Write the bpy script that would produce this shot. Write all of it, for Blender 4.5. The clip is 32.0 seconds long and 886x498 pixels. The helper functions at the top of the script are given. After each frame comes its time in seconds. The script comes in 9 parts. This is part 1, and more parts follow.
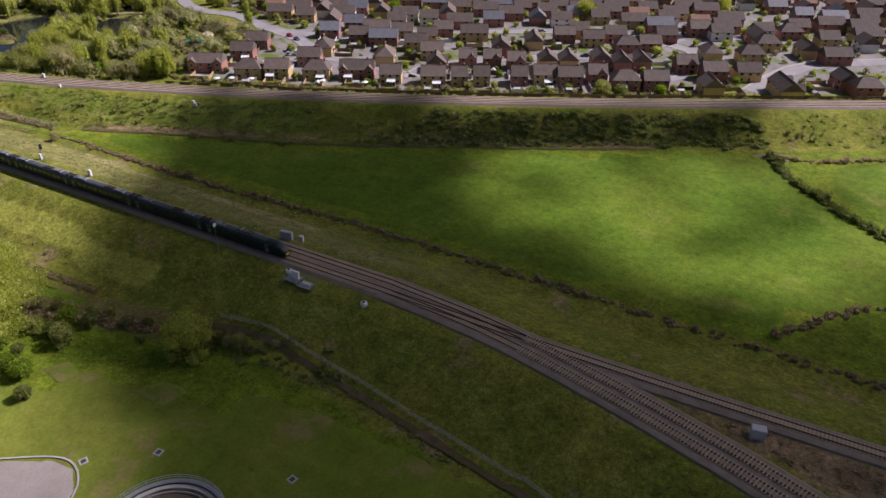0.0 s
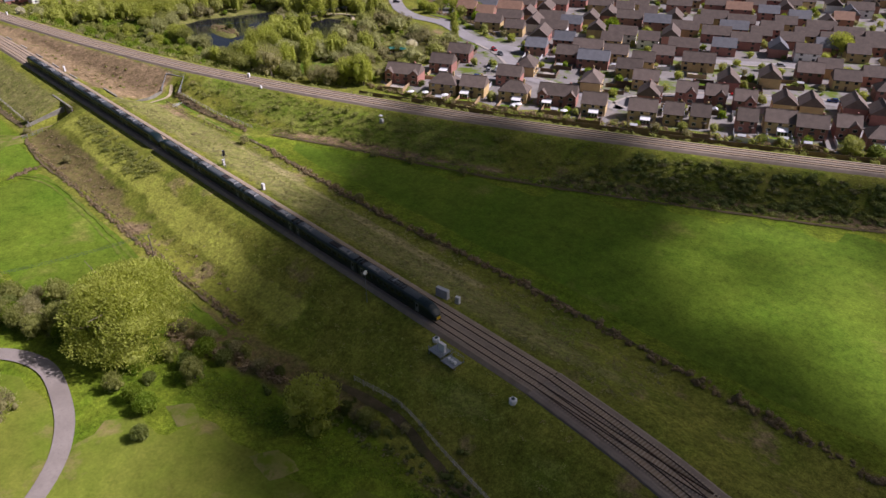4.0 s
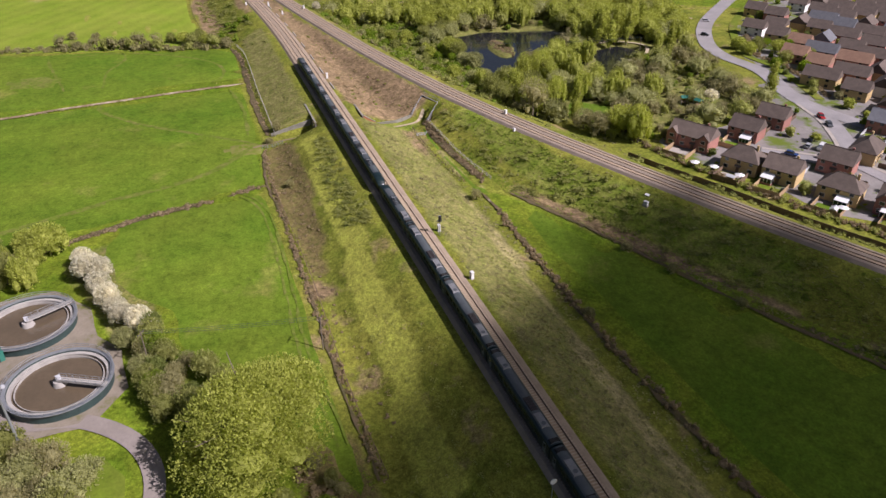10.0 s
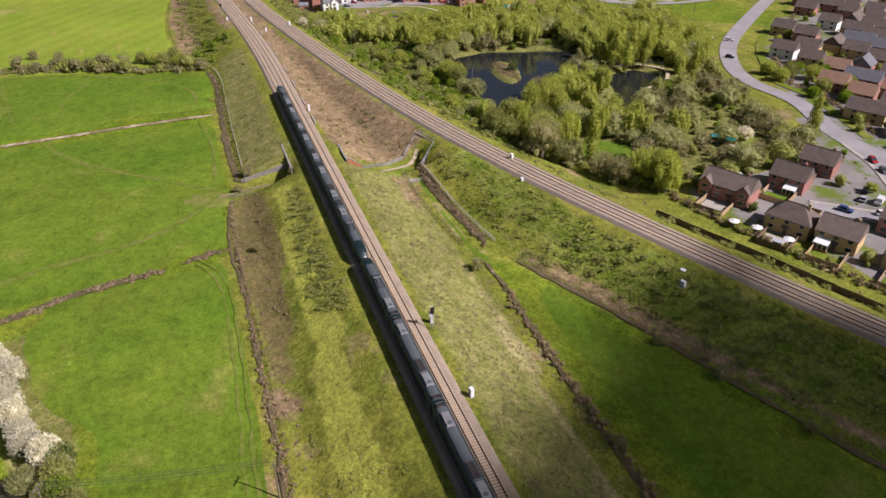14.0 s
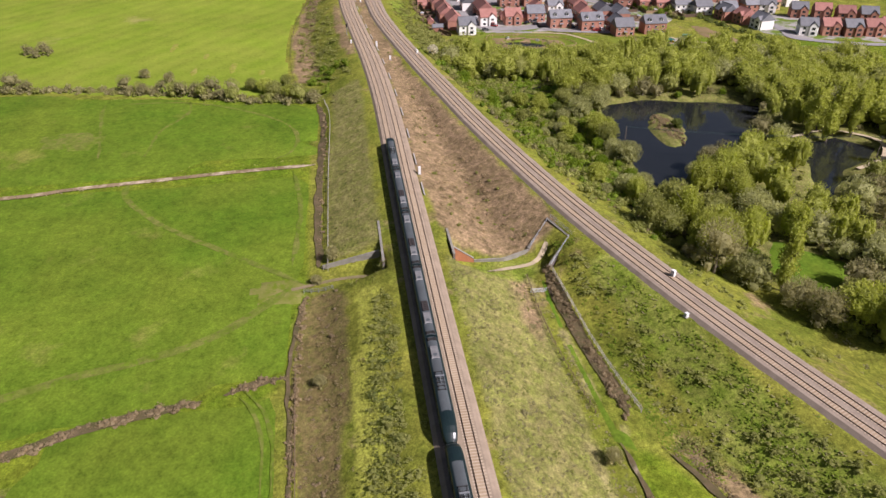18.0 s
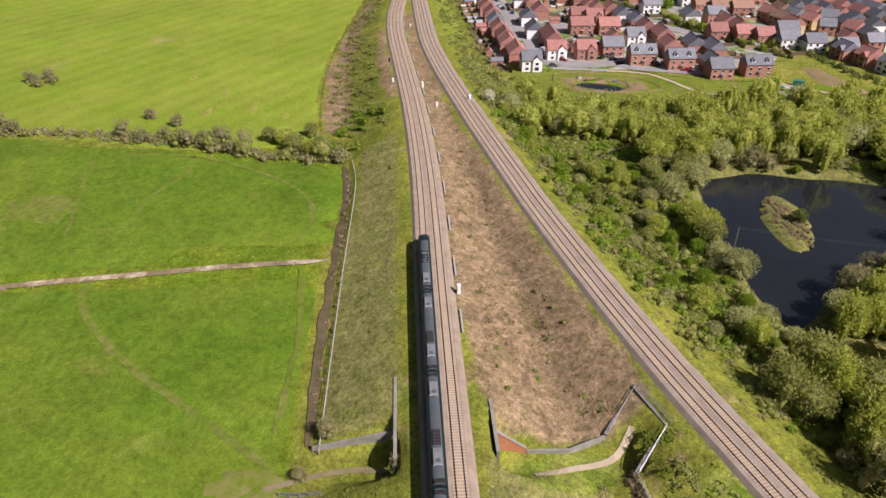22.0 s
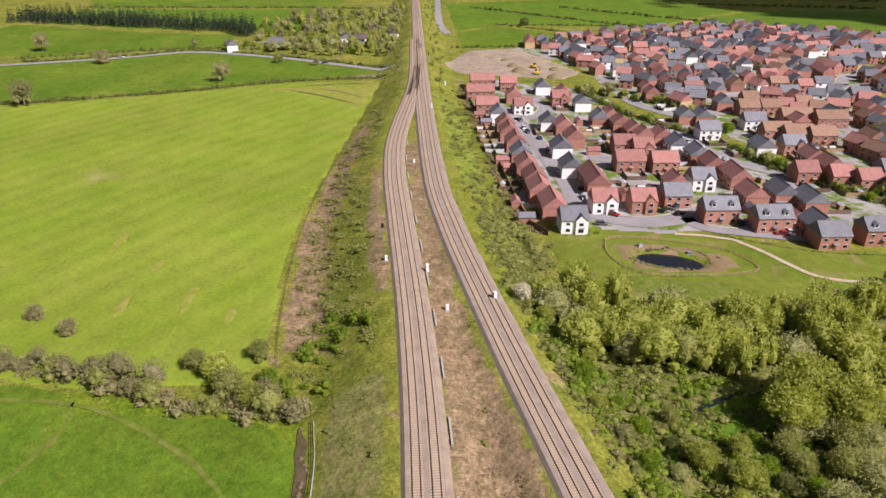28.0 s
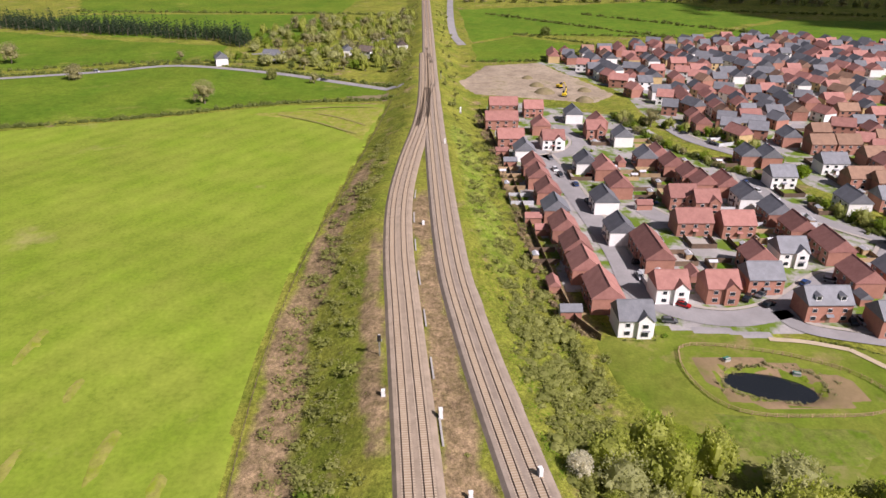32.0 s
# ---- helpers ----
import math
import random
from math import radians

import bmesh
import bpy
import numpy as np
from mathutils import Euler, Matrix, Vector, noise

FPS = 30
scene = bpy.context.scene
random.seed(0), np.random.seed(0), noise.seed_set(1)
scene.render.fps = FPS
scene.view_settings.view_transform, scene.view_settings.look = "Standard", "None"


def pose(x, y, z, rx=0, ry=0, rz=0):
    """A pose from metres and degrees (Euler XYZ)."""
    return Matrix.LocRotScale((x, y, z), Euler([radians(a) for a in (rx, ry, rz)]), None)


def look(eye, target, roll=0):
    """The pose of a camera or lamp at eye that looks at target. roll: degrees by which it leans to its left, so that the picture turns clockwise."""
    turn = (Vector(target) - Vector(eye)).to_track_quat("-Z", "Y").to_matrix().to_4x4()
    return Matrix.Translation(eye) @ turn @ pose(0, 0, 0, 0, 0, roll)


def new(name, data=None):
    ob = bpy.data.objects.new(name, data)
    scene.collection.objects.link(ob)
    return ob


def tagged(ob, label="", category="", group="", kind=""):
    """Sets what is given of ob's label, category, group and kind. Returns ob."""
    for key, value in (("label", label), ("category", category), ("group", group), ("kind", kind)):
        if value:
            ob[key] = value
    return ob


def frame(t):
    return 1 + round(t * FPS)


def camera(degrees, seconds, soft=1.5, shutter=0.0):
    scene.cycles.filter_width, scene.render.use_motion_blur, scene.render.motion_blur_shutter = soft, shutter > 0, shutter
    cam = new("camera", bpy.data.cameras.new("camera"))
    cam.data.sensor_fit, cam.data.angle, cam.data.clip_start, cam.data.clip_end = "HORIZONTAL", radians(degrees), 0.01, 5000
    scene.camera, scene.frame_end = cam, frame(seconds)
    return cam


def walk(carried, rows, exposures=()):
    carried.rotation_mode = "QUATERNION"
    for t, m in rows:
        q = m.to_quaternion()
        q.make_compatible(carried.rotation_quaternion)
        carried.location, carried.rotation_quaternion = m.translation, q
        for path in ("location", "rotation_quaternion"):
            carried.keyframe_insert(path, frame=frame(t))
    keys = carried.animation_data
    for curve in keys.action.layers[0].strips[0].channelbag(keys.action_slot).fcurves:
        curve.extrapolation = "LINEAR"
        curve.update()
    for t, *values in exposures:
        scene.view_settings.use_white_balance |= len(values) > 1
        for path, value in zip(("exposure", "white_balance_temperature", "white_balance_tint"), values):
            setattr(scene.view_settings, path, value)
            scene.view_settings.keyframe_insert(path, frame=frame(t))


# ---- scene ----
cam = camera(64.3, 32.0)
METRES, EYE, TILT, LEAN, TURN = 406.2, 91.0, 0.0, 0.0, 29.0
ROWS = [
    (0.0, 0.0, 0.0, 0.0, 0.12, -31.67, -0.19),
    (0.5, 0.0001, 0.0068, -0.0002, 2.02, -31.67, -0.13),
    (1.0, 0.0003, 0.0146, -0.0003, 3.25, -31.66, -0.09),
    (1.5, 0.0002, 0.0234, -0.0005, 4.3, -31.66, -0.05),
    (2.0, -0.0001, 0.0329, -0.0007, 5.78, -31.65, -0.01),
    (2.5, -0.0005, 0.0428, -0.0007, 7.88, -31.63, 0.07),
    (3.0, -0.0009, 0.0532, -0.0008, 10.67, -31.6, 0.16),
    (3.5, -0.0013, 0.0641, -0.0008, 13.87, -31.56, 0.26),
    (5.5, -0.0085, 0.109, -0.0012, 26.86, -31.41, 0.4),
    (6.0, -0.0113, 0.1203, -0.0014, 29.89, -31.39, 0.42),
    (6.5, -0.0147, 0.1315, -0.0014, 32.75, -31.39, 0.41),
    (7.0, -0.0188, 0.1429, -0.0017, 35.51, -31.38, 0.4),
    (7.5, -0.0234, 0.1538, -0.0022, 38.47, -31.35, 0.4),
    (8.0, -0.028, 0.1649, -0.0024, 41.03, -31.35, 0.41),
    (8.5, -0.0332, 0.1757, -0.0026, 41.13, -31.37, 0.35),
    (9.0, -0.0389, 0.1854, -0.0029, 41.09, -31.38, 0.26),
    (9.5, -0.0449, 0.1957, -0.0032, 41.07, -31.39, 0.22),
    (10.0, -0.0511, 0.2049, -0.0031, 41.04, -31.39, 0.16),
    (10.5, -0.0555, 0.212, -0.0033, 40.99, -31.38, 0.09),
    (11.0, -0.0605, 0.2185, -0.0037, 40.93, -31.37, 0.03),
    (11.5, -0.0668, 0.2262, -0.0038, 40.87, -31.38, -0.03),
    (12.0, -0.0738, 0.2352, -0.0041, 40.82, -31.37, -0.04),
    (12.5, -0.0822, 0.2451, -0.0044, 40.73, -31.36, -0.08),
    (13.0, -0.0908, 0.2563, -0.0044, 40.67, -31.37, -0.06),
    (13.5, -0.1009, 0.268, -0.0046, 40.57, -31.35, -0.07),
    (14.0, -0.1119, 0.2801, -0.0046, 41.23, -31.35, -0.07),
    (14.5, -0.1233, 0.2925, -0.0044, 46.04, -31.35, 0.04),
    (16.5, -0.171, 0.3449, -0.0052, 50.23, -31.27, 0.11),
    (17.0, -0.1842, 0.3576, -0.0051, 50.48, -31.3, 0.1),
    (17.5, -0.1981, 0.3704, -0.0054, 51.35, -31.27, 0.12),
    (18.0, -0.2121, 0.383, -0.0055, 52.79, -31.26, 0.13),
    (18.5, -0.2264, 0.3954, -0.0053, 54.39, -31.26, 0.15),
    (19.0, -0.2409, 0.4078, -0.0052, 56.0, -31.26, 0.17),
    (19.5, -0.2556, 0.4202, -0.005, 57.56, -31.3, 0.19),
    (20.0, -0.2707, 0.4321, -0.0052, 57.78, -31.29, 0.14),
    (20.5, -0.286, 0.4437, -0.005, 57.81, -31.32, 0.09),
    (21.0, -0.3018, 0.455, -0.0052, 57.81, -31.33, 0.04),
    (21.5, -0.3177, 0.466, -0.0052, 57.82, -31.34, -0.03),
    (22.0, -0.3336, 0.4768, -0.0049, 57.87, -31.38, -0.11),
    (22.5, -0.3499, 0.488, -0.005, 57.92, -30.63, -0.11),
    (23.0, -0.3662, 0.4985, -0.0047, 57.97, -29.39, -0.16),
    (23.5, -0.3826, 0.509, -0.0052, 58.04, -28.08, -0.18),
    (24.0, -0.3989, 0.5192, -0.0049, 58.11, -26.83, -0.21),
    (24.5, -0.4155, 0.529, -0.0046, 58.15, -25.56, -0.19),
    (25.0, -0.4317, 0.539, -0.0048, 58.24, -25.37, -0.21),
    (25.5, -0.4489, 0.5491, -0.005, 58.29, -25.37, -0.23),
    (27.5, -0.5165, 0.5878, -0.0051, 58.56, -25.38, -0.35),
    (28.0, -0.5333, 0.5975, -0.0054, 58.65, -25.38, -0.36),
    (28.5, -0.5503, 0.6072, -0.0057, 58.73, -25.4, -0.36),
    (29.0, -0.5673, 0.617, -0.0058, 58.85, -25.42, -0.37),
    (29.5, -0.5845, 0.6264, -0.0056, 58.94, -25.42, -0.4),
    (30.0, -0.6019, 0.6359, -0.0058, 59.05, -25.4, -0.45),
    (30.5, -0.6193, 0.6452, -0.0056, 59.14, -25.42, -0.48),
    (31.0, -0.6364, 0.6548, -0.0056, 59.27, -25.44, -0.55),
    (31.5, -0.6536, 0.6643, -0.006, 59.38, -25.43, -0.58),
    (32.0, -0.6707, 0.6737, -0.0064, 59.5, -25.42, -0.58),
]
walk(cam, [(t, pose(0, 0, EYE, TILT, LEAN, TURN) @ pose(METRES * x, METRES * y, METRES * z, 90 + pitch, roll, yaw)) for t, x, y, z, yaw, pitch, roll in ROWS],
     [(0.0, 0.30, 6050, 20), (6.0, 0.38, 6100, 18), (10.0, 0.40, 6150, 17), (14.0, 0.40, 6200, 16), (17.0, 0.43, 6300, 15), (23.0, 0.46, 6300, 15), (32.0, 0.49, 6300, 15)])

# ---- world and sun ----
SUN_AZ, SUN_EL = 48.0, 43.0
world = bpy.data.worlds.new("world")
scene.world = world
world.use_nodes = True
wn = world.node_tree.nodes
sky = wn.new("ShaderNodeTexSky")
sky.sky_type, sky.sun_disc = "NISHITA", False
sky.air_density, sky.dust_density = 0.8, 4.0
sky.sun_elevation, sky.sun_rotation = radians(SUN_EL), radians(90 - SUN_AZ)
world.node_tree.links.new(sky.outputs[0], wn["Background"].inputs[0])
wn["Background"].inputs[1].default_value = 0.04
sun = new("sun", bpy.data.lights.new("sun", "SUN"))
sun.data.energy, sun.data.angle, sun.data.color = 5.0, radians(0.55), (1.0, 0.90, 0.91)
sun.matrix_world = look((0, 0, 300), (-300 * math.cos(radians(SUN_AZ)), -300 * math.sin(radians(SUN_AZ)), 300 - 300 * math.tan(radians(SUN_EL))))


# ---- materials ----
def mottle(nodes, link, out, steps):
    """Growth of uneven vigour: the colour lightened and darkened by noise at several sizes (scale, amount)."""
    geo = nodes.new("ShaderNodeNewGeometry").outputs["Position"]
    for s, amount in steps:
        n = nodes.new("ShaderNodeTexNoise")
        n.inputs["Scale"].default_value, n.inputs["Detail"].default_value, n.inputs["Roughness"].default_value = s, 5, 0.65
        link(geo, n.inputs["Vector"])
        r = nodes.new("ShaderNodeMapRange")
        r.inputs["From Min"].default_value, r.inputs["From Max"].default_value = 0.3, 0.7
        r.inputs["To Min"].default_value, r.inputs["To Max"].default_value = 1 - amount, 1 + amount
        link(n.outputs["Fac"], r.inputs["Value"])
        h = nodes.new("ShaderNodeHueSaturation")
        link(r.outputs[0], h.inputs["Value"])
        link(out, h.inputs["Color"])
        out = h.outputs[0]
    return out


def surface(name, col, col2=None, rough=0.8, metal=0.0, scale=1.0, fine=8.0, bump=0.0, island=0.0, per_object=0.0, spots=None, spec=0.3, stretch=None, turn=0.0, patchy=None, drill=None):
    """Two tones mixed by coarse and fine noise, with optional third-tone spots, per-piece variation and relief."""
    m = bpy.data.materials.new(name)
    m.use_nodes = True
    nt = m.node_tree
    nodes, link = nt.nodes, nt.links.new
    b = nodes["Principled BSDF"]
    b.inputs["Roughness"].default_value, b.inputs["Metallic"].default_value = rough, metal
    b.inputs["Specular IOR Level"].default_value = spec
    pos = nodes.new("ShaderNodeNewGeometry")
    src = pos.outputs["Position"]
    if stretch:
        mp = nodes.new("ShaderNodeMapping")
        mp.inputs["Scale"].default_value = stretch
        mp.inputs["Rotation"].default_value = (0, 0, radians(turn))
        link(src, mp.inputs["Vector"])
        src = mp.outputs[0]

    def noise_at(s, detail=4, rough_=0.6):
        n = nodes.new("ShaderNodeTexNoise")
        n.inputs["Scale"].default_value, n.inputs["Detail"].default_value, n.inputs["Roughness"].default_value = s, detail, rough_
        link(src, n.inputs["Vector"])
        return n.outputs["Fac"]

    def mixed(fac, a, b2, lo=0.35, hi=0.65):
        r = nodes.new("ShaderNodeMapRange")
        r.inputs["From Min"].default_value, r.inputs["From Max"].default_value = lo, hi
        link(fac, r.inputs["Value"])
        x = nodes.new("ShaderNodeMix")
        x.data_type = "RGBA"
        link(r.outputs[0], x.inputs[0])
        for sock, v in ((x.inputs[6], a), (x.inputs[7], b2)):
            if isinstance(v, tuple):
                sock.default_value = (*v, 1)
            else:
                link(v, sock)
        return x.outputs[2]
    c2 = col2 or tuple(v * 0.75 for v in col)
    out = mixed(noise_at(scale), col, c2)
    dark = tuple(v * 0.62 for v in col)
    f = noise_at(fine, 6, 0.7)
    out = mixed(f, out, mixed(noise_at(fine * 0.31), c2, dark), 0.45, 0.85)
    if spots:
        out = mixed(noise_at(spots[1], 5, 0.65), out, spots[0], spots[2], spots[2] + 0.12)
    if island or per_object:
        h = nodes.new("ShaderNodeHueSaturation")
        rnd = pos.outputs["Random Per Island"] if island else nodes.new("ShaderNodeObjectInfo").outputs["Random"]
        amt = island or per_object
        r = nodes.new("ShaderNodeMapRange")
        r.inputs["To Min"].default_value, r.inputs["To Max"].default_value = 1 - amt, 1 + amt
        link(rnd, r.inputs["Value"])
        link(r.outputs[0], h.inputs["Value"])
        link(out, h.inputs["Color"])
        out = h.outputs[0]
    if patchy:
        out = mottle(nodes, link, out, patchy)
    if drill:
        rot = nodes.new("ShaderNodeMapping")
        rot.inputs["Rotation"].default_value = (0, 0, radians(drill[0]))
        link(pos.outputs["Position"], rot.inputs["Vector"])
        wv = nodes.new("ShaderNodeTexWave")
        wv.bands_direction = "Y"
        wv.inputs["Scale"].default_value, wv.inputs["Distortion"].default_value = 0.314 / drill[1], 2.2
        wv.inputs["Detail"].default_value, wv.inputs["Detail Scale"].default_value = 3, 1.2
        link(rot.outputs[0], wv.inputs["Vector"])
        r = nodes.new("ShaderNodeMapRange")
        r.inputs["To Min"].default_value, r.inputs["To Max"].default_value = 1 - drill[2], 1 + drill[2]
        link(wv.outputs["Fac"], r.inputs["Value"])
        h = nodes.new("ShaderNodeHueSaturation")
        link(r.outputs[0], h.inputs["Value"])
        link(out, h.inputs["Color"])
        out = h.outputs[0]
    link(out, b.inputs["Base Color"])
    if bump:
        bp = nodes.new("ShaderNodeBump")
        bp.inputs["Strength"].default_value, bp.inputs["Distance"].default_value = min(1, bump), bump
        link(f, bp.inputs["Height"])
        link(bp.outputs[0], b.inputs["Normal"])
    m["out"] = 0
    return m


def foliage(name, a, b2, amount=0.14):
    """Leaves: two tones by leaf and by plant, a little light let through."""
    m = bpy.data.materials.new(name)
    m.use_nodes = True
    nodes, link = m.node_tree.nodes, m.node_tree.links.new
    p = nodes["Principled BSDF"]
    p.inputs["Roughness"].default_value = 0.65
    p.inputs["Specular IOR Level"].default_value = 0.2
    geo, info = nodes.new("ShaderNodeNewGeometry"), nodes.new("ShaderNodeObjectInfo")
    n = nodes.new("ShaderNodeTexNoise")
    n.inputs["Scale"].default_value = 0.22
    link(geo.outputs["Position"], n.inputs["Vector"])
    add = nodes.new("ShaderNodeMath")
    add.operation = "MULTIPLY_ADD"
    link(geo.outputs["Random Per Island"], add.inputs[0])
    add.inputs[1].default_value = 0.45
    link(n.outputs["Fac"], add.inputs[2])
    r = nodes.new("ShaderNodeMapRange")
    r.inputs["From Min"].default_value, r.inputs["From Max"].default_value = 0.4, 1.0
    link(add.outputs[0], r.inputs["Value"])
    x = nodes.new("ShaderNodeMix")
    x.data_type = "RGBA"
    link(r.outputs[0], x.inputs[0])
    x.inputs[6].default_value, x.inputs[7].default_value = (*a, 1), (*b2, 1)
    h = nodes.new("ShaderNodeHueSaturation")
    rr = nodes.new("ShaderNodeMapRange")
    rr.inputs["To Min"].default_value, rr.inputs["To Max"].default_value = 1 - amount, 1 + amount
    link(info.outputs["Random"], rr.inputs["Value"])
    link(rr.outputs[0], h.inputs["Value"])
    link(x.outputs[2], h.inputs["Color"])
    link(h.outputs[0], p.inputs["Base Color"])
    t = nodes.new("ShaderNodeBsdfTranslucent")
    lit = nodes.new("ShaderNodeHueSaturation")
    lit.inputs["Value"].default_value, lit.inputs["Saturation"].default_value = 1.3, 1.1
    link(h.outputs[0], lit.inputs["Color"])
    link(lit.outputs[0], t.inputs["Color"])
    s = nodes.new("ShaderNodeMixShader")
    s.inputs[0].default_value = 0.5
    link(p.outputs[0], s.inputs[1])
    link(t.outputs[0], s.inputs[2])
    link(s.outputs[0], nodes["Material Output"].inputs[0])
    return m


def glass_pane(name, col=(0.02, 0.025, 0.03)):
    m = bpy.data.materials.new(name)
    m.use_nodes = True
    p = m.node_tree.nodes["Principled BSDF"]
    p.inputs["Base Color"].default_value = (*col, 1)
    p.inputs["Roughness"].default_value = 0.06
    p.inputs["Specular IOR Level"].default_value = 0.6
    return m


def bank_cover():
    """Rough ground: mottled grass, with dry, straw and lush growth where the plan puts it, ragged at the edges."""
    m = surface("rough_grass", (0.125, 0.155, 0.018), (0.215, 0.215, 0.035), 0.95, scale=0.06, fine=0.7, bump=0.5, spots=((0.25, 0.185, 0.095), 0.085, 0.585), spec=0.1)
    nodes, link = m.node_tree.nodes, m.node_tree.links.new
    b = nodes["Principled BSDF"]
    out = b.inputs["Base Color"].links[0].from_socket
    geo = nodes.new("ShaderNodeNewGeometry").outputs["Position"]

    def tone(s, a, c):
        n = nodes.new("ShaderNodeTexNoise")
        n.inputs["Scale"].default_value, n.inputs["Detail"].default_value, n.inputs["Roughness"].default_value = s, 6, 0.7
        link(geo, n.inputs["Vector"])
        x = nodes.new("ShaderNodeMix")
        x.data_type = "RGBA"
        r = nodes.new("ShaderNodeMapRange")
        r.inputs["From Min"].default_value, r.inputs["From Max"].default_value = 0.38, 0.62
        link(n.outputs["Fac"], r.inputs["Value"])
        link(r.outputs[0], x.inputs[0])
        x.inputs[6].default_value, x.inputs[7].default_value = (*a, 1), (*c, 1)
        return x.outputs[2], n.outputs["Fac"]
    for name, s, a, c in (("straw", 0.35, (0.225, 0.205, 0.075), (0.16, 0.175, 0.04)), ("dry", 0.5, (0.29, 0.205, 0.12), (0.165, 0.125, 0.06)), ("lush", 0.2, (0.13, 0.185, 0.018), (0.20, 0.215, 0.045)), ("turf", 0.06, (0.095, 0.155, 0.009), (0.150, 0.185, 0.016)), ("wood", 0.6, (0.13, 0.15, 0.03), (0.17, 0.155, 0.055)), ("pale", 0.5, (0.31, 0.265, 0.13), (0.22, 0.205, 0.07)), ("mown", 0.3, (0.33, 0.34, 0.06), (0.265, 0.285, 0.045)), ("brake", 0.6, (0.185, 0.14, 0.06), (0.12, 0.115, 0.032))):
        col, fac = tone(s, a, c)
        _, ragged = tone(s * 0.5, a, c)
        at = nodes.new("ShaderNodeAttribute")
        at.attribute_name = name
        k = nodes.new("ShaderNodeMath")
        k.operation = "MULTIPLY_ADD"
        link(ragged, k.inputs[0])
        k.inputs[1].default_value = 1.1
        link(at.outputs["Fac"], k.inputs[2])
        r = nodes.new("ShaderNodeMapRange")
        r.inputs["From Min"].default_value, r.inputs["From Max"].default_value = 0.92, 1.22
        link(k.outputs[0], r.inputs["Value"])
        x = nodes.new("ShaderNodeMix")
        x.data_type = "RGBA"
        link(r.outputs[0], x.inputs[0])
        link(out, x.inputs[6])
        link(col, x.inputs[7])
        out = x.outputs[2]
    link(mottle(nodes, link, out, ((0.05, 0.16), (0.3, 0.30), (1.1, 0.42), (3.2, 0.40))), b.inputs["Base Color"])
    return m


GRASS = bank_cover()
YARDS = surface("estate_yards", (0.37, 0.35, 0.33), (0.27, 0.255, 0.24), 0.9, scale=0.1, fine=0.9, bump=0.02, spots=((0.11, 0.165, 0.018), 0.11, 0.46), spec=0.15)
OLD_YARDS = surface("worn_estate_yards", (0.25, 0.235, 0.22), (0.185, 0.172, 0.16), 0.9, scale=0.1, fine=0.9, bump=0.02, spots=((0.11, 0.15, 0.02), 0.09, 0.50), spec=0.15)
MEADOW = surface("meadow_grass", (0.082, 0.148, 0.010), (0.125, 0.176, 0.016), 0.95, scale=0.028, fine=0.55, bump=0.3, spots=((0.17, 0.185, 0.035), 0.045, 0.60), spec=0.1, patchy=((0.022, 0.14), (0.14, 0.14), (0.6, 0.24), (2.0, 0.28)))
CROP = surface("young_crop", (0.168, 0.242, 0.020), (0.205, 0.252, 0.032), 0.95, scale=0.05, fine=0.5, bump=0.15, spots=((0.27, 0.26, 0.08), 0.03, 0.64), spec=0.1, patchy=((0.012, 0.12), (0.08, 0.08), (0.8, 0.14)), drill=(32, 11.0, 0.05))
HEAD = surface("thin_yellow_crop", (0.215, 0.235, 0.035), (0.265, 0.25, 0.065), 0.95, scale=0.15, fine=0.8, bump=0.1, spots=((0.19, 0.235, 0.02), 0.25, 0.5), spec=0.1, patchy=((0.3, 0.12), (1.0, 0.15)))
LAWN = surface("mown_lawn", (0.115, 0.165, 0.015), (0.165, 0.185, 0.028), 0.95, scale=0.06, fine=0.9, bump=0.12, spots=((0.22, 0.18, 0.07), 0.07, 0.56), spec=0.1, patchy=((0.04, 0.15), (0.3, 0.15), (1.5, 0.16)))
LUSH = surface("lush_grass", (0.075, 0.150, 0.010), (0.12, 0.175, 0.016), 0.95, scale=0.1, fine=1.5, bump=0.2, spec=0.1, patchy=((0.02, 0.15), (0.3, 0.15), (1.2, 0.18)))
DRY = surface("dry_stalks", (0.27, 0.19, 0.11), (0.18, 0.14, 0.065), 0.95, scale=0.06, fine=0.8, bump=0.4, spots=((0.14, 0.16, 0.03), 0.06, 0.56), spec=0.1)
PALE = surface("pale_dry_grass", (0.27, 0.235, 0.085), (0.20, 0.205, 0.05), 0.95, scale=0.05, fine=0.7, bump=0.3, spots=((0.28, 0.22, 0.10), 0.09, 0.58), spec=0.1)
MUD = surface("bare_mud", (0.24, 0.19, 0.115), (0.17, 0.15, 0.07), 0.95, scale=0.3, fine=2.0, bump=0.1, spec=0.1)
TRODDEN = surface("trodden_grass", (0.165, 0.175, 0.042), (0.115, 0.16, 0.018), 0.95, scale=0.2, fine=1.2, bump=0.1, spots=((0.10, 0.155, 0.012), 0.5, 0.5), spec=0.1, patchy=((0.6, 0.22), (2.0, 0.25)))
STONY = surface("stony_ground", (0.27, 0.235, 0.185), (0.19, 0.165, 0.12), 0.95, scale=0.2, fine=1.8, bump=0.1, spots=((0.14, 0.15, 0.04), 0.2, 0.56), spec=0.1)
SPOIL = surface("bare_subsoil", (0.36, 0.295, 0.215), (0.28, 0.225, 0.16), 0.95, scale=0.08, fine=0.8, bump=0.2, spots=((0.20, 0.17, 0.10), 0.1, 0.56), spec=0.1, patchy=((0.1, 0.2), (0.6, 0.2)))
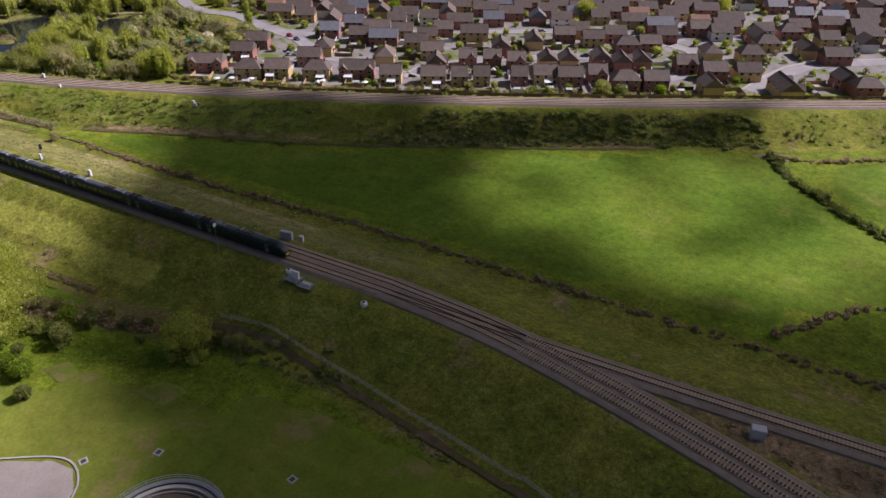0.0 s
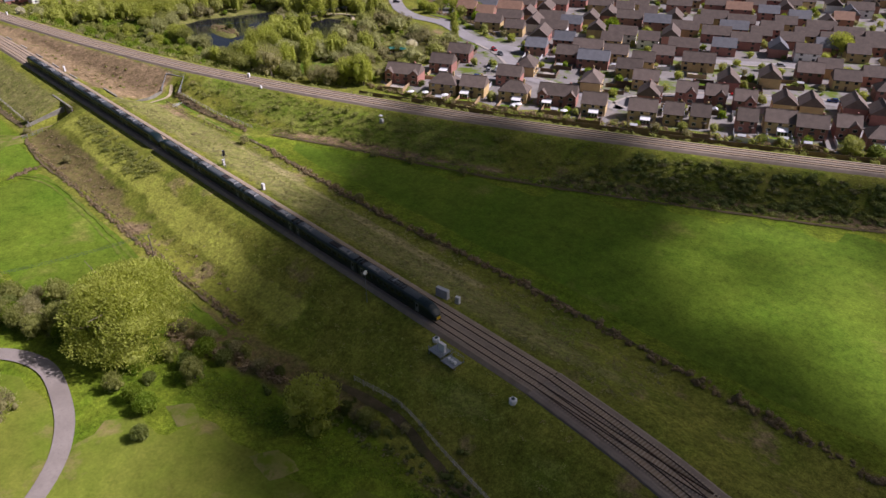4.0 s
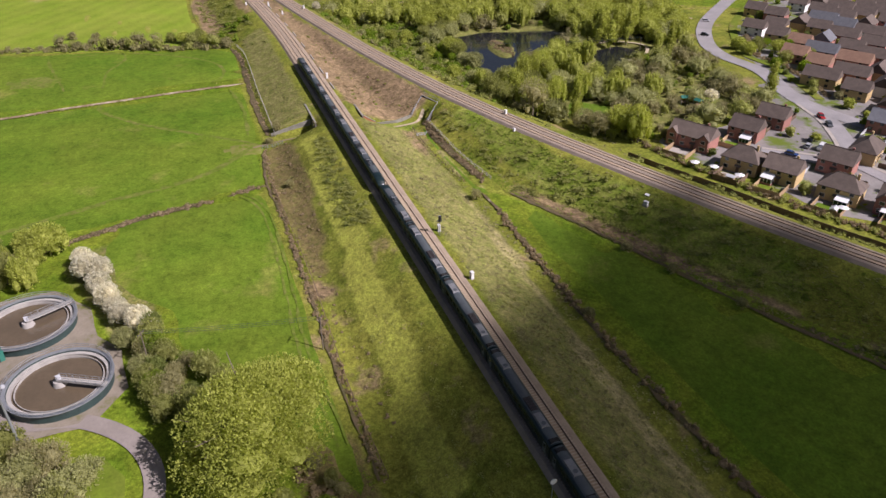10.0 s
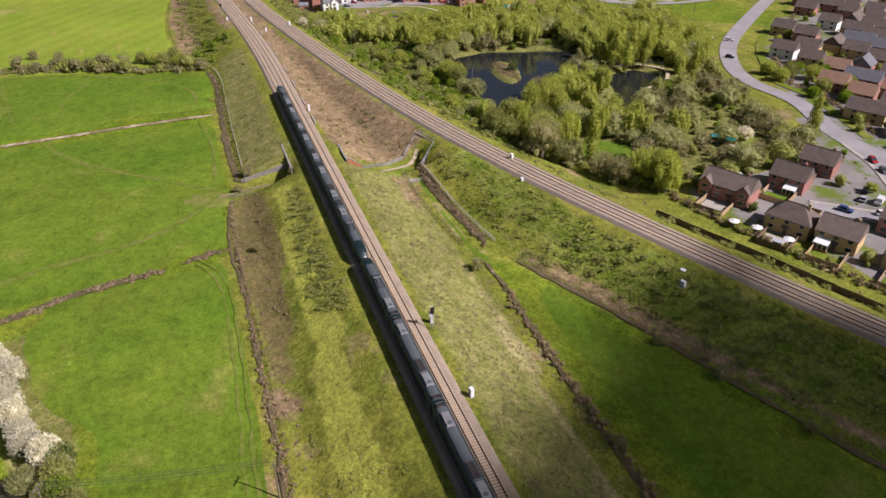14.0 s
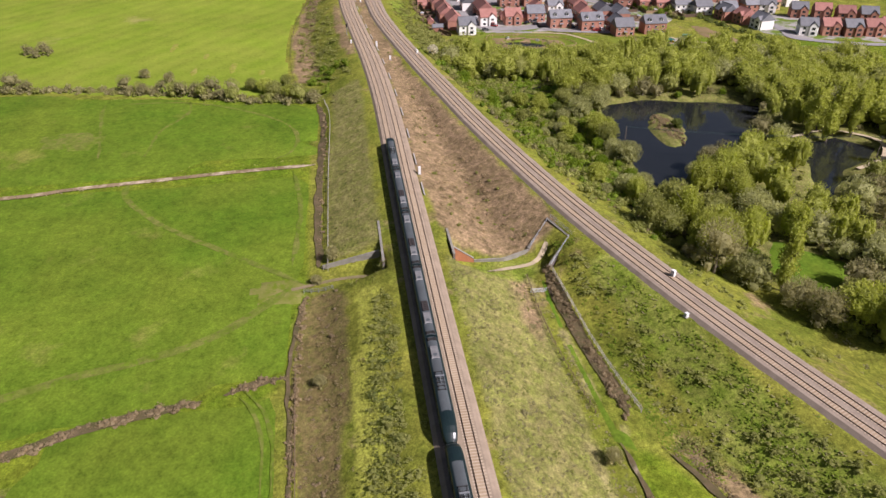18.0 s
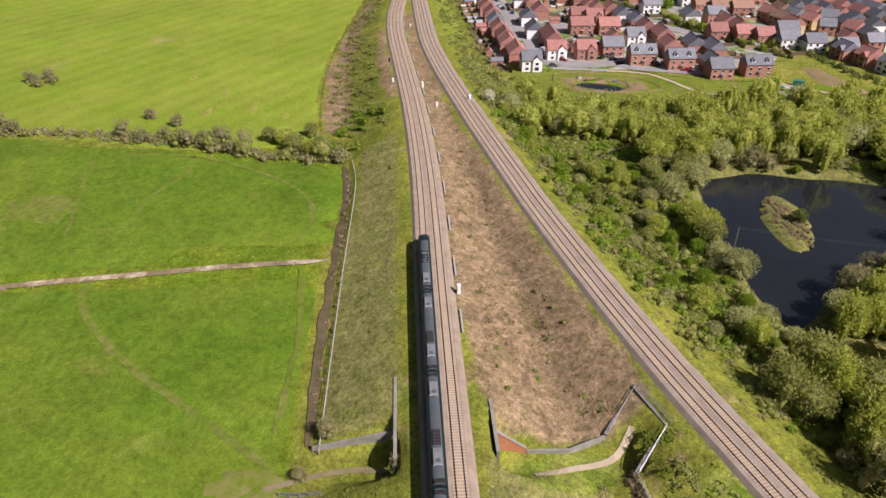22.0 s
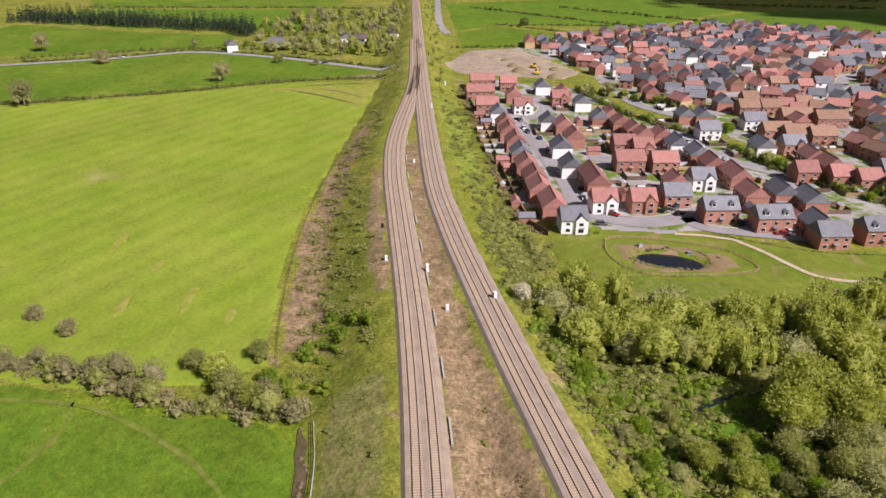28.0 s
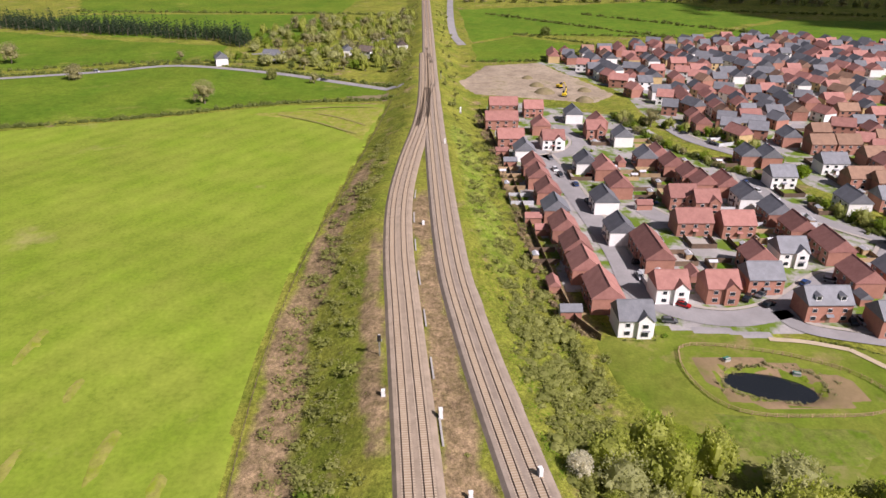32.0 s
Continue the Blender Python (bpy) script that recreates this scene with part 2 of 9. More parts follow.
WORN = surface("worn_grass", (0.215, 0.20, 0.07), (0.145, 0.17, 0.028), 0.95, scale=0.25, fine=1.5, bump=0.1, spots=((0.12, 0.165, 0.014), 0.4, 0.5), spec=0.1)
DITCH = surface("ditch_bank", (0.15, 0.11, 0.065), (0.08, 0.075, 0.03), 0.95, scale=0.3, fine=2.2, bump=0.4, spots=((0.33, 0.27, 0.19), 0.12, 0.62), spec=0.1)
BALLAST = surface("ballast_stone", (0.345, 0.275, 0.205), (0.25, 0.20, 0.145), 0.95, scale=0.3, fine=3.0, bump=0.1, spots=((0.24, 0.20, 0.12), 0.5, 0.66), spec=0.15)
GREY_BALLAST = surface("grey_ballast_stone", (0.315, 0.26, 0.205), (0.235, 0.19, 0.148), 0.95, scale=0.3, fine=3.0, bump=0.1, spots=((0.20, 0.17, 0.11), 0.5, 0.64), spec=0.15)
TRACKBED = surface("stained_ballast", (0.36, 0.275, 0.185), (0.29, 0.215, 0.14), 0.95, scale=0.15, fine=3.0, bump=0.1, spec=0.15)
REEDY = surface("reedy_ditch", (0.29, 0.22, 0.13), (0.17, 0.13, 0.07), 0.95, scale=0.25, fine=2.0, bump=0.4, spots=((0.48, 0.40, 0.28), 0.12, 0.48), spec=0.1, patchy=((0.5, 0.3),))
DRIVE = surface("tan_grey_tarmac", (0.285, 0.25, 0.22), (0.22, 0.19, 0.165), 0.9, scale=0.12, fine=2.0, bump=0.01)
COPING = surface("mossy_coping_stone", (0.29, 0.275, 0.24), (0.20, 0.19, 0.15), 0.9, scale=0.6, fine=5.0, bump=0.02)
CONCRETE = surface("weathered_concrete", (0.42, 0.40, 0.36), (0.33, 0.31, 0.28), 0.85, scale=0.6, fine=5.0, bump=0.02)
SLEEPER = surface("concrete_sleeper", (0.44, 0.36, 0.27), (0.35, 0.28, 0.20), 0.9, scale=0.8, fine=6.0, per_object=0.12)
RAIL = surface("worn_rail_steel", (0.10, 0.065, 0.045), (0.075, 0.05, 0.035), 0.55, 0.4, scale=0.5, fine=6.0)
ASPHALT = surface("worn_asphalt", (0.30, 0.285, 0.28), (0.235, 0.225, 0.22), 0.9, scale=0.12, fine=2.0, bump=0.01)
PAVING = surface("pale_paving", (0.40, 0.36, 0.31), (0.33, 0.30, 0.26), 0.9, scale=0.2, fine=2.5, bump=0.01)
GRAVEL = surface("pale_gravel_path", (0.48, 0.40, 0.27), (0.40, 0.33, 0.22), 0.95, scale=0.4, fine=3.0, bump=0.03)
WATER = surface("pond_water", (0.018, 0.02, 0.022), (0.012, 0.014, 0.015), 0.08, scale=0.05, fine=0.6, bump=0.015, spec=0.5)
SLUDGE = surface("brown_tank_water", (0.125, 0.095, 0.06), (0.105, 0.08, 0.05), 0.15, scale=0.2, fine=1.0, spec=0.5)
BARK = surface("grey_bark", (0.20, 0.165, 0.125), (0.13, 0.105, 0.08), 0.95, scale=1.5, fine=9.0, bump=0.05)
RED_TILE = surface("red_roof_tile", (0.345, 0.170, 0.140), (0.275, 0.130, 0.108), 0.85, scale=0.5, fine=2.5, bump=0.06, per_object=0.2)
SLATE = surface("grey_slate", (0.185, 0.19, 0.205), (0.14, 0.145, 0.155), 0.6, scale=0.5, fine=3.0, bump=0.05, per_object=0.2)
BROWN_TILE = surface("brown_concrete_tile", (0.158, 0.124, 0.102), (0.114, 0.090, 0.075), 0.85, scale=0.5, fine=2.5, bump=0.06, per_object=0.25)
TAN_TILE = surface("tan_concrete_tile", (0.29, 0.18, 0.12), (0.23, 0.14, 0.095), 0.85, scale=0.5, fine=2.5, bump=0.05, per_object=0.1)
BRICK = surface("orange_red_brick", (0.385, 0.19, 0.135), (0.32, 0.155, 0.11), 0.9, scale=0.6, fine=5.0, bump=0.02, per_object=0.15)
DARK_BRICK = surface("dark_red_brick", (0.36, 0.175, 0.14), (0.30, 0.145, 0.115), 0.9, scale=0.6, fine=5.0, bump=0.02, per_object=0.15)
BUFF = surface("buff_brick", (0.56, 0.41, 0.20), (0.48, 0.35, 0.17), 0.9, scale=0.6, fine=5.0, bump=0.02, per_object=0.12)
RENDER_WHITE = surface("white_render", (0.80, 0.79, 0.76), (0.74, 0.73, 0.69), 0.8, scale=0.5, fine=4.0)
WHITE = surface("white_paint", (0.80, 0.80, 0.79), (0.72, 0.72, 0.70), 0.45, scale=0.8, fine=5.0)
GREYBOX = surface("pale_grey_cabinet", (0.55, 0.56, 0.57), (0.47, 0.48, 0.49), 0.5, scale=0.8, fine=5.0)
FENCE = surface("weathered_fence_board", (0.17, 0.115, 0.075), (0.12, 0.085, 0.06), 0.9, scale=0.6, fine=5.0, per_object=0.25)
NEWFENCE = surface("new_fence_board", (0.42, 0.30, 0.17), (0.33, 0.23, 0.13), 0.9, scale=0.6, fine=5.0, per_object=0.25)
STEEL = surface("galvanised_steel", (0.40, 0.42, 0.43), (0.32, 0.34, 0.35), 0.5, 0.6, scale=0.8, fine=5.0)
DARKSTEEL = surface("dark_green_steel", (0.045, 0.075, 0.07), (0.035, 0.055, 0.052), 0.5, 0.1, scale=0.8, fine=5.0)
GREENBOX = surface("green_kiosk_paint", (0.04, 0.19, 0.14), (0.035, 0.15, 0.11), 0.5, scale=0.8, fine=5.0)
YELLOW = surface("yellow_paint", (0.75, 0.55, 0.03), (0.65, 0.47, 0.03), 0.45, scale=0.8, fine=5.0)
TRAIN_BODY = surface("dark_green_train_paint", (0.012, 0.024, 0.025), (0.010, 0.020, 0.021), 0.32, scale=0.4, fine=4.0, spec=0.4)
TRAIN_ROOF = surface("grey_train_roof", (0.085, 0.10, 0.105), (0.07, 0.08, 0.085), 0.6, scale=0.4, fine=4.0)
TRAIN_UNIT = surface("grey_roof_unit", (0.24, 0.245, 0.245), (0.18, 0.18, 0.18), 0.6, 0.2, scale=0.9, fine=5.0)
BLACK = surface("black_underframe", (0.018, 0.018, 0.018), (0.03, 0.028, 0.025), 0.8, scale=0.8, fine=5.0)
RUST = surface("sooty_grille", (0.05, 0.04, 0.038), (0.035, 0.03, 0.03), 0.8, scale=0.8, fine=5.0)
BLUE = surface("blue_vinyl", (0.03, 0.16, 0.42), (0.025, 0.13, 0.35), 0.6, scale=0.8, fine=5.0)
TYRE = surface("black_rubber", (0.02, 0.02, 0.02), (0.03, 0.03, 0.03), 0.85, scale=2, fine=8)
VAPOUR = surface("cloud_vapour", (0.88, 0.88, 0.88), (0.80, 0.81, 0.82), 1.0, scale=0.02, fine=0.1, spec=0.0)
PANE = glass_pane("dark_window_glass")
LIME = foliage("spring_lime_leaf", (0.30, 0.335, 0.06), (0.43, 0.455, 0.105))
SALLOW = foliage("grey_green_willow_leaf", (0.30, 0.31, 0.12), (0.42, 0.425, 0.185))
OLIVE = foliage("olive_leaf", (0.22, 0.24, 0.06), (0.335, 0.345, 0.11))
GREEN = foliage("fresh_green_leaf", (0.14, 0.225, 0.02), (0.26, 0.33, 0.04))
DEEP = foliage("deep_green_leaf", (0.125, 0.16, 0.038), (0.215, 0.245, 0.07))
TWIG = foliage("grey_brown_twig", (0.25, 0.235, 0.105), (0.38, 0.355, 0.175))
BROWNTWIG = foliage("brown_twig", (0.25, 0.195, 0.11), (0.37, 0.295, 0.175))
BLOSSOM = foliage("white_blossom", (0.53, 0.50, 0.36), (0.80, 0.77, 0.61), 0.12)
PINE = foliage("dark_pine_needle", (0.03, 0.055, 0.028), (0.07, 0.1, 0.05))


# ---- building blocks ----
class Geo:
    """Collects corners and faces of one part."""

    def __init__(self):
        self.v, self.f = [], []

    def add(self, verts, faces, m=None):
        k = len(self.v)
        self.v += [tuple(m @ Vector(p)) if m else tuple(p) for p in verts]
        self.f += [tuple(k + i for i in f) for f in faces]
        return self

    def box(self, x, y, z, sx, sy, sz, yaw=0, taper=1.0):
        """A box whose base centre is (x, y, z)."""
        a, b, c, d = sx / 2, sy / 2, sx / 2 * taper, sy / 2 * taper
        m = pose(x, y, z, 0, 0, yaw) if yaw else None
        if m is None:
            k = len(self.v)
            self.v += [(x - a, y - b, z), (x + a, y - b, z), (x + a, y + b, z), (x - a, y + b, z), (x - c, y - d, z + sz), (x + c, y - d, z + sz), (x + c, y + d, z + sz), (x - c, y + d, z + sz)]
            self.f += [(k + 3, k + 2, k + 1, k), (k + 4, k + 5, k + 6, k + 7), (k, k + 1, k + 5, k + 4), (k + 1, k + 2, k + 6, k + 5), (k + 2, k + 3, k + 7, k + 6), (k + 3, k, k + 4, k + 7)]
            return self
        return self.add([(-a, -b, 0), (a, -b, 0), (a, b, 0), (-a, b, 0), (-c, -d, sz), (c, -d, sz), (c, d, sz), (-c, d, sz)],
                        [(3, 2, 1, 0), (4, 5, 6, 7), (0, 1, 5, 4), (1, 2, 6, 5), (2, 3, 7, 6), (3, 0, 4, 7)], m)

    def tube(self, p, q, r, r2=None, n=6):
        """A closed tapered bar from p to q."""
        p, q = Vector(p), Vector(q)
        r2 = r if r2 is None else r2
        w = (q - p).normalized()
        u = w.orthogonal().normalized()
        t = w.cross(u)
        ring = [(math.cos(2 * math.pi * i / n), math.sin(2 * math.pi * i / n)) for i in range(n)]
        vs = [p + (u * a + t * b) * r for a, b in ring] + [q + (u * a + t * b) * r2 for a, b in ring]
        fs = [(i, (i + 1) % n, n + (i + 1) % n, n + i) for i in range(n)] + [tuple(range(n))[::-1], tuple(range(n, 2 * n))]
        return self.add(vs, fs)

    def lathe(self, x, y, profile, n=32):
        """A turned form round (x, y): profile rows of radius, height, closed from last to first."""
        k = len(profile)
        vs = [(x + r * math.cos(2 * math.pi * i / n), y + r * math.sin(2 * math.pi * i / n), z) for i in range(n) for r, z in profile]
        fs = [(i * k + j, ((i + 1) % n) * k + j, ((i + 1) % n) * k + (j + 1) % k, i * k + (j + 1) % k) for i in range(n) for j in range(k)]
        return self.add(vs, fs)

    def mesh(self, name, material):
        me = bpy.data.meshes.new(name)
        me.from_pydata(self.v, [], self.f)
        me.materials.append(material)
        me.update()
        return me


def part(name, geo, material, parent, label=""):
    ob = new(name, geo.mesh(name, material) if isinstance(geo, Geo) else geo)
    if parent:
        ob.parent = parent
    return tagged(ob, label)


def thing(name, label, category, m=None, group="", kind=""):
    ob = new(name)
    ob.matrix_world = m or Matrix()
    return tagged(ob, label, category, group, kind)


family = {}


def again(ob, m):
    """A copy of a thing with its parts, sharing the meshes; the list of its parts is remembered."""
    if ob not in family:
        family[ob] = [ob, *ob.children_recursive]
    made = {}
    for o in family[ob]:
        c = made[o] = o.copy()
        scene.collection.objects.link(c)
        if o is not ob:
            c.parent = made[o.parent]
            c.matrix_parent_inverse = o.matrix_parent_inverse
    made[ob].matrix_basis = m
    return made[ob]


def solid(name, geo, material, label, category, m=None, kind="", group=""):
    ob = new(name, geo.mesh(name, material))
    if m:
        ob.matrix_world = m
    return tagged(ob, label, category, group, kind)


def smooth_line(pts, step=2.0):
    """A smooth line through plan points, at even steps."""
    out = []
    for i in range(len(pts) - 1):
        p0, p1, p2, p3 = (Vector(pts[max(0, min(len(pts) - 1, j))]) for j in (i - 1, i, i + 1, i + 2))
        n = max(1, round((p2 - p1).length / step))
        for k in range(n):
            t = k / n
            m1, m2 = (p2 - p0) / 2, (p3 - p1) / 2
            if i == 0:
                m1 = p2 - p1
            if i == len(pts) - 2:
                m2 = p2 - p1
            out.append((2 * t**3 - 3 * t**2 + 1) * p1 + (t**3 - 2 * t**2 + t) * m1 + (3 * t**2 - 2 * t**3) * p2 + (t**3 - t**2) * m2)
    return out + [Vector(pts[-1])]


def offset_line(line, d):
    """The line shifted d metres to its left."""
    out = []
    for i, p in enumerate(line):
        w = (line[min(i + 1, len(line) - 1)] - line[max(i - 1, 0)]).normalized()
        out.append(Vector((p.x - w.y * d, p.y + w.x * d)))
    return out


# ---- the plan: railway lines, in plan metres ----
LINE_A = smooth_line([(-75, 109.0), (-150, 109.1), (-240, 109.0), (-330, 109.0), (-400, 108.8), (-455, 106.8), (-517, 102.6), (-560, 99.8), (-600, 99.2), (-645, 102.0), (-700, 107.0), (-760, 109.0), (-880, 109.2)])
LINE_B = smooth_line([(330, 470), (130, 362), (22, 300.3), (-64.5, 253.3), (-121, 224.7), (-180, 198.1), (-245, 173.2), (-293, 158), (-330, 148.6), (-374, 139.6), (-401, 135), (-452, 126.9), (-513, 118.6), (-565, 114.6), (-682, 112.3), (-776, 111.6), (-966, 111.3), (-1190, 110.6), (-1700, 110)])
LINE_C = smooth_line([(-75, 107.2), (-30, 106.9), (10, 107.6), (80, 110.5), (240, 122)])
LINE_D = smooth_line([(-75, 109.0), (-48, 106.6), (-24, 101.8), (-2, 96.0), (12, 91.6), (60, 75), (150, 42), (260, 0)])
BASE = -7.5


def to_line(line, X, Y):
    """Distance of plan points from a line."""
    best = np.full(X.shape, 1e9)
    for a, b in zip(line[:-1:3], line[3::3]):
        dx, dy = b.x - a.x, b.y - a.y
        t = np.clip(((X - a.x) * dx + (Y - a.y) * dy) / (dx * dx + dy * dy), 0, 1)
        best = np.minimum(best, np.hypot(X - a.x - t * dx, Y - a.y - t * dy))
    return best


def waves(X, Y, s, seed):
    rng = np.random.RandomState(seed)
    out = np.zeros(X.shape)
    for k in range(7):
        a, ph, f = rng.rand() * 6.28, rng.rand() * 6.28, s * (0.6 + rng.rand() * 1.6)
        out += np.sin((X * math.cos(a) + Y * math.sin(a)) * f + ph)
    return out / 4


def inside(poly, X, Y):
    """Which plan points lie in a polygon."""
    r = np.zeros(X.shape, bool)
    n = len(poly)
    for i in range(n):
        (x1, y1), (x2, y2) = poly[i], poly[(i + 1) % n]
        r ^= ((y1 > Y) != (y2 > Y)) & (X < (x2 - x1) * (Y - y1) / (y2 - y1 + 1e-9) + x1)
    return r


PONDS = [[(-410, 196), (-414, 214), (-408, 237), (-401, 258), (-374, 239), (-360, 223), (-347, 206), (-334, 190), (-350, 187), (-369, 190), (-392, 191)],
         [(-361, 252), (-366, 268), (-355, 275), (-347, 267), (-340, 253), (-324, 240), (-321, 232), (-342, 243)]]


def pond_mask(X, Y, grow=0.0):
    best = np.full(X.shape, 9.0)
    c, s = math.cos(radians(70)), math.sin(radians(70))
    best = np.hypot(((X + 500.5) * c + (Y - 186) * s) / 9, (-(X + 500.5) * s + (Y - 186) * c) / 4.5) + 0.06 * waves(X, Y, 0.12, 5)
    for ring in PONDS:
        loop = [Vector(p) for p in ring + ring[:1]]
        d = np.full(X.shape, 1e9)
        for p, q in zip(loop[:-1], loop[1:]):
            w = q - p
            t = np.clip(((X - p.x) * w.x + (Y - p.y) * w.y) / w.length_squared, 0, 1)
            d = np.minimum(d, np.hypot(X - p.x - t * w.x, Y - p.y - t * w.y))
        best = np.minimum(best, 1 + (np.where(inside(ring, X, Y), -d, d) + 0.9 * waves(X, Y, 0.2, 5)) / 13)
    return best


def height(X, Y):
    X, Y = np.asarray(X, float), np.asarray(Y, float)
    z = np.full(X.shape, BASE) + 0.05 * waves(X, Y, 0.08, 3)
    for line, crest, slope in ((LINE_A, 7.4, 0.40), (LINE_B, 6.0, 0.42), (LINE_C, 5.0, 0.40), (LINE_D, 7.2, 0.40)):
        d = to_line(line, X, Y) + 0.8 * waves(X, Y, 0.1, 8)
        z = np.maximum(z, -0.75 - np.maximum(0, d - crest) * slope)
    # foot path in a cutting, up to the bridges
    cut = np.clip(1.6 - np.abs(X + 297) / 4.0, 0, 1) * ((Y > 80) & (Y < 100) | (Y > 118.5) & (Y < 144))
    z = z * (1 - cut) + np.minimum(z, -7.3) * cut
    p = pond_mask(X, Y)
    z = np.where(p < 1.25, np.minimum(z, -8.9 - np.clip((1.05 - p) * 6, -1.2, 1.5)), z)
    isl = np.hypot(((X + 382) * 0.97 - (Y - 211) * 0.24) / 17, ((X + 382) * 0.24 + (Y - 211) * 0.97) / 6.6) + 0.05 * waves(X, Y, 0.2, 11)
    z = np.where(isl < 1.1, np.maximum(z, -8.0 - np.maximum(0, isl - 0.75) * 4), z)
    return z


# ---- the ground ----
def grown(lo, hi, step, far_lo, far_hi):
    mid = list(np.arange(lo, hi + 0.1, step))
    a, s = lo, step
    left = []
    while a > far_lo:
        s *= 1.25
        a -= s
        left.append(a)
    b, s = hi, step
    right = []
    while b < far_hi:
        s *= 1.25
        b += s
        right.append(b)
    return np.array(left[::-1] + mid + right)


gx, gy = grown(-900, 70, 2.4, -3800, 2500), grown(-30, 330, 2.4, -3000, 3500)
GX, GY = np.meshgrid(gx, gy, indexing="ij")
GZ = height(GX.ravel(), GY.ravel())
nx, ny = len(gx), len(gy)
idx = np.arange(nx * ny).reshape(nx, ny)
quads = np.stack([idx[:-1, :-1], idx[1:, :-1], idx[1:, 1:], idx[:-1, 1:]], -1).reshape(-1, 4)


GRID = GZ.reshape(nx, ny)


def gz(x, y):
    """Height of the ground at a plan point."""
    i = min(max(int(np.searchsorted(gx, x)) - 1, 0), nx - 2)
    j = min(max(int(np.searchsorted(gy, y)) - 1, 0), ny - 2)
    u, v = (x - gx[i]) / (gx[i + 1] - gx[i]), (y - gy[j]) / (gy[j + 1] - gy[j])
    return float((GRID[i, j] * (1 - v) + GRID[i, j + 1] * v) * (1 - u) + (GRID[i + 1, j] * (1 - v) + GRID[i + 1, j + 1] * v) * u)


def grid_mesh(name, co, quads_, material, smooth=True):
    me = bpy.data.meshes.new(name)
    me.vertices.add(len(co))
    me.vertices.foreach_set("co", np.asarray(co, np.float32).ravel())
    k = quads_.shape[1]
    me.loops.add(quads_.size)
    me.loops.foreach_set("vertex_index", quads_.ravel().astype(np.int32))
    me.polygons.add(len(quads_))
    me.polygons.foreach_set("loop_start", np.arange(0, quads_.size, k, dtype=np.int32))
    me.polygons.foreach_set("use_smooth", np.full(len(quads_), smooth))
    me.materials.append(material)
    me.update(calc_edges=True)
    return me


ground = new("ground", grid_mesh("ground", np.stack([GX.ravel(), GY.ravel(), GZ], -1), quads, GRASS))
tagged(ground, "rough grassy ground with railway banks and dry patches", "ground", kind="structure")


def grow_cover(name, polys, rounds=3):
    """Marks on the ground where one kind of growth stands, softened over some metres."""
    a = np.zeros(GX.shape)
    for poly in polys:
        a = np.maximum(a, inside(poly, GX, GY))
    for _ in range(rounds):
        a[1:-1, 1:-1] = (a[1:-1, 1:-1] * 2 + a[:-2, 1:-1] + a[2:, 1:-1] + a[1:-1, :-2] + a[1:-1, 2:]) / 6
    ground.data.attributes.new(name, "FLOAT", "POINT").data.foreach_set("value", a.ravel().astype(np.float32))


def wavy(poly, step=4.0, amp=0.6):
    """A closed outline with small irregularities."""
    out = []
    for i in range(len(poly)):
        a, b = Vector(poly[i]), Vector(poly[(i + 1) % len(poly)])
        n = max(1, int((b - a).length / step))
        w = (b - a).normalized()
        for k in range(n):
            p = a.lerp(b, k / n)
            d = amp * noise.noise((p.x * 0.09, p.y * 0.09, 3.3)) * 2 + amp * 0.5 * noise.noise((p.x * 0.4, p.y * 0.4, 1.3))
            out.append((p.x - w.y * d, p.y + w.x * d))
    return out


def patch(name, poly, material, label, category, lift=0.05, cell=2.4, amp=0.6, step=4.0):
    """A piece of ground cover laid on the ground, following its shape."""
    o = wavy(poly, step, amp)
    bm = bmesh.new()
    bm.faces.new([bm.verts.new((x, y, 0)) for x, y in o])
    xs, ys = [p[0] for p in o], [p[1] for p in o]
    flat = all(abs(gz(x, y) - BASE) < 0.35 for x, y in o[::3])
    sunk = inside(o, np.array([-500.5]), np.array([186.0]))[0]
    cell = 12.0 if flat and not sunk and max(xs) - min(xs) > 45 else cell
    for axis, lo, hi in ((0, min(xs), max(xs)), (1, min(ys), max(ys))):
        v = lo + cell
        while v < hi:
            co, no = ((v, 0, 0), (1, 0, 0)) if axis == 0 else ((0, v, 0), (0, 1, 0))
            bmesh.ops.bisect_plane(bm, geom=bm.verts[:] + bm.edges[:] + bm.faces[:], plane_co=co, plane_no=no)
            v += cell
    vs = bm.verts[:]
    hz = height(np.array([v.co.x for v in vs]), np.array([v.co.y for v in vs]))
    for v, h in zip(vs, hz):
        v.co.z = (h + 0.1 if flat and h < BASE - 0.15 else max(h, BASE + 0.1) if flat else h + 0.08) + lift - (0.32 if v.is_boundary else 0)
    bmesh.ops.recalc_face_normals(bm, faces=bm.faces[:])
    me = bpy.data.meshes.new(name)
    bm.to_mesh(me)
    bm.free()
    if me.polygons and me.polygons[0].normal.z < 0:
        me.flip_normals()
    me.polygons.foreach_set("use_smooth", np.full(len(me.polygons), True))
    me.materials.append(material)
    return tagged(new(name, me), label, category, kind="structure")


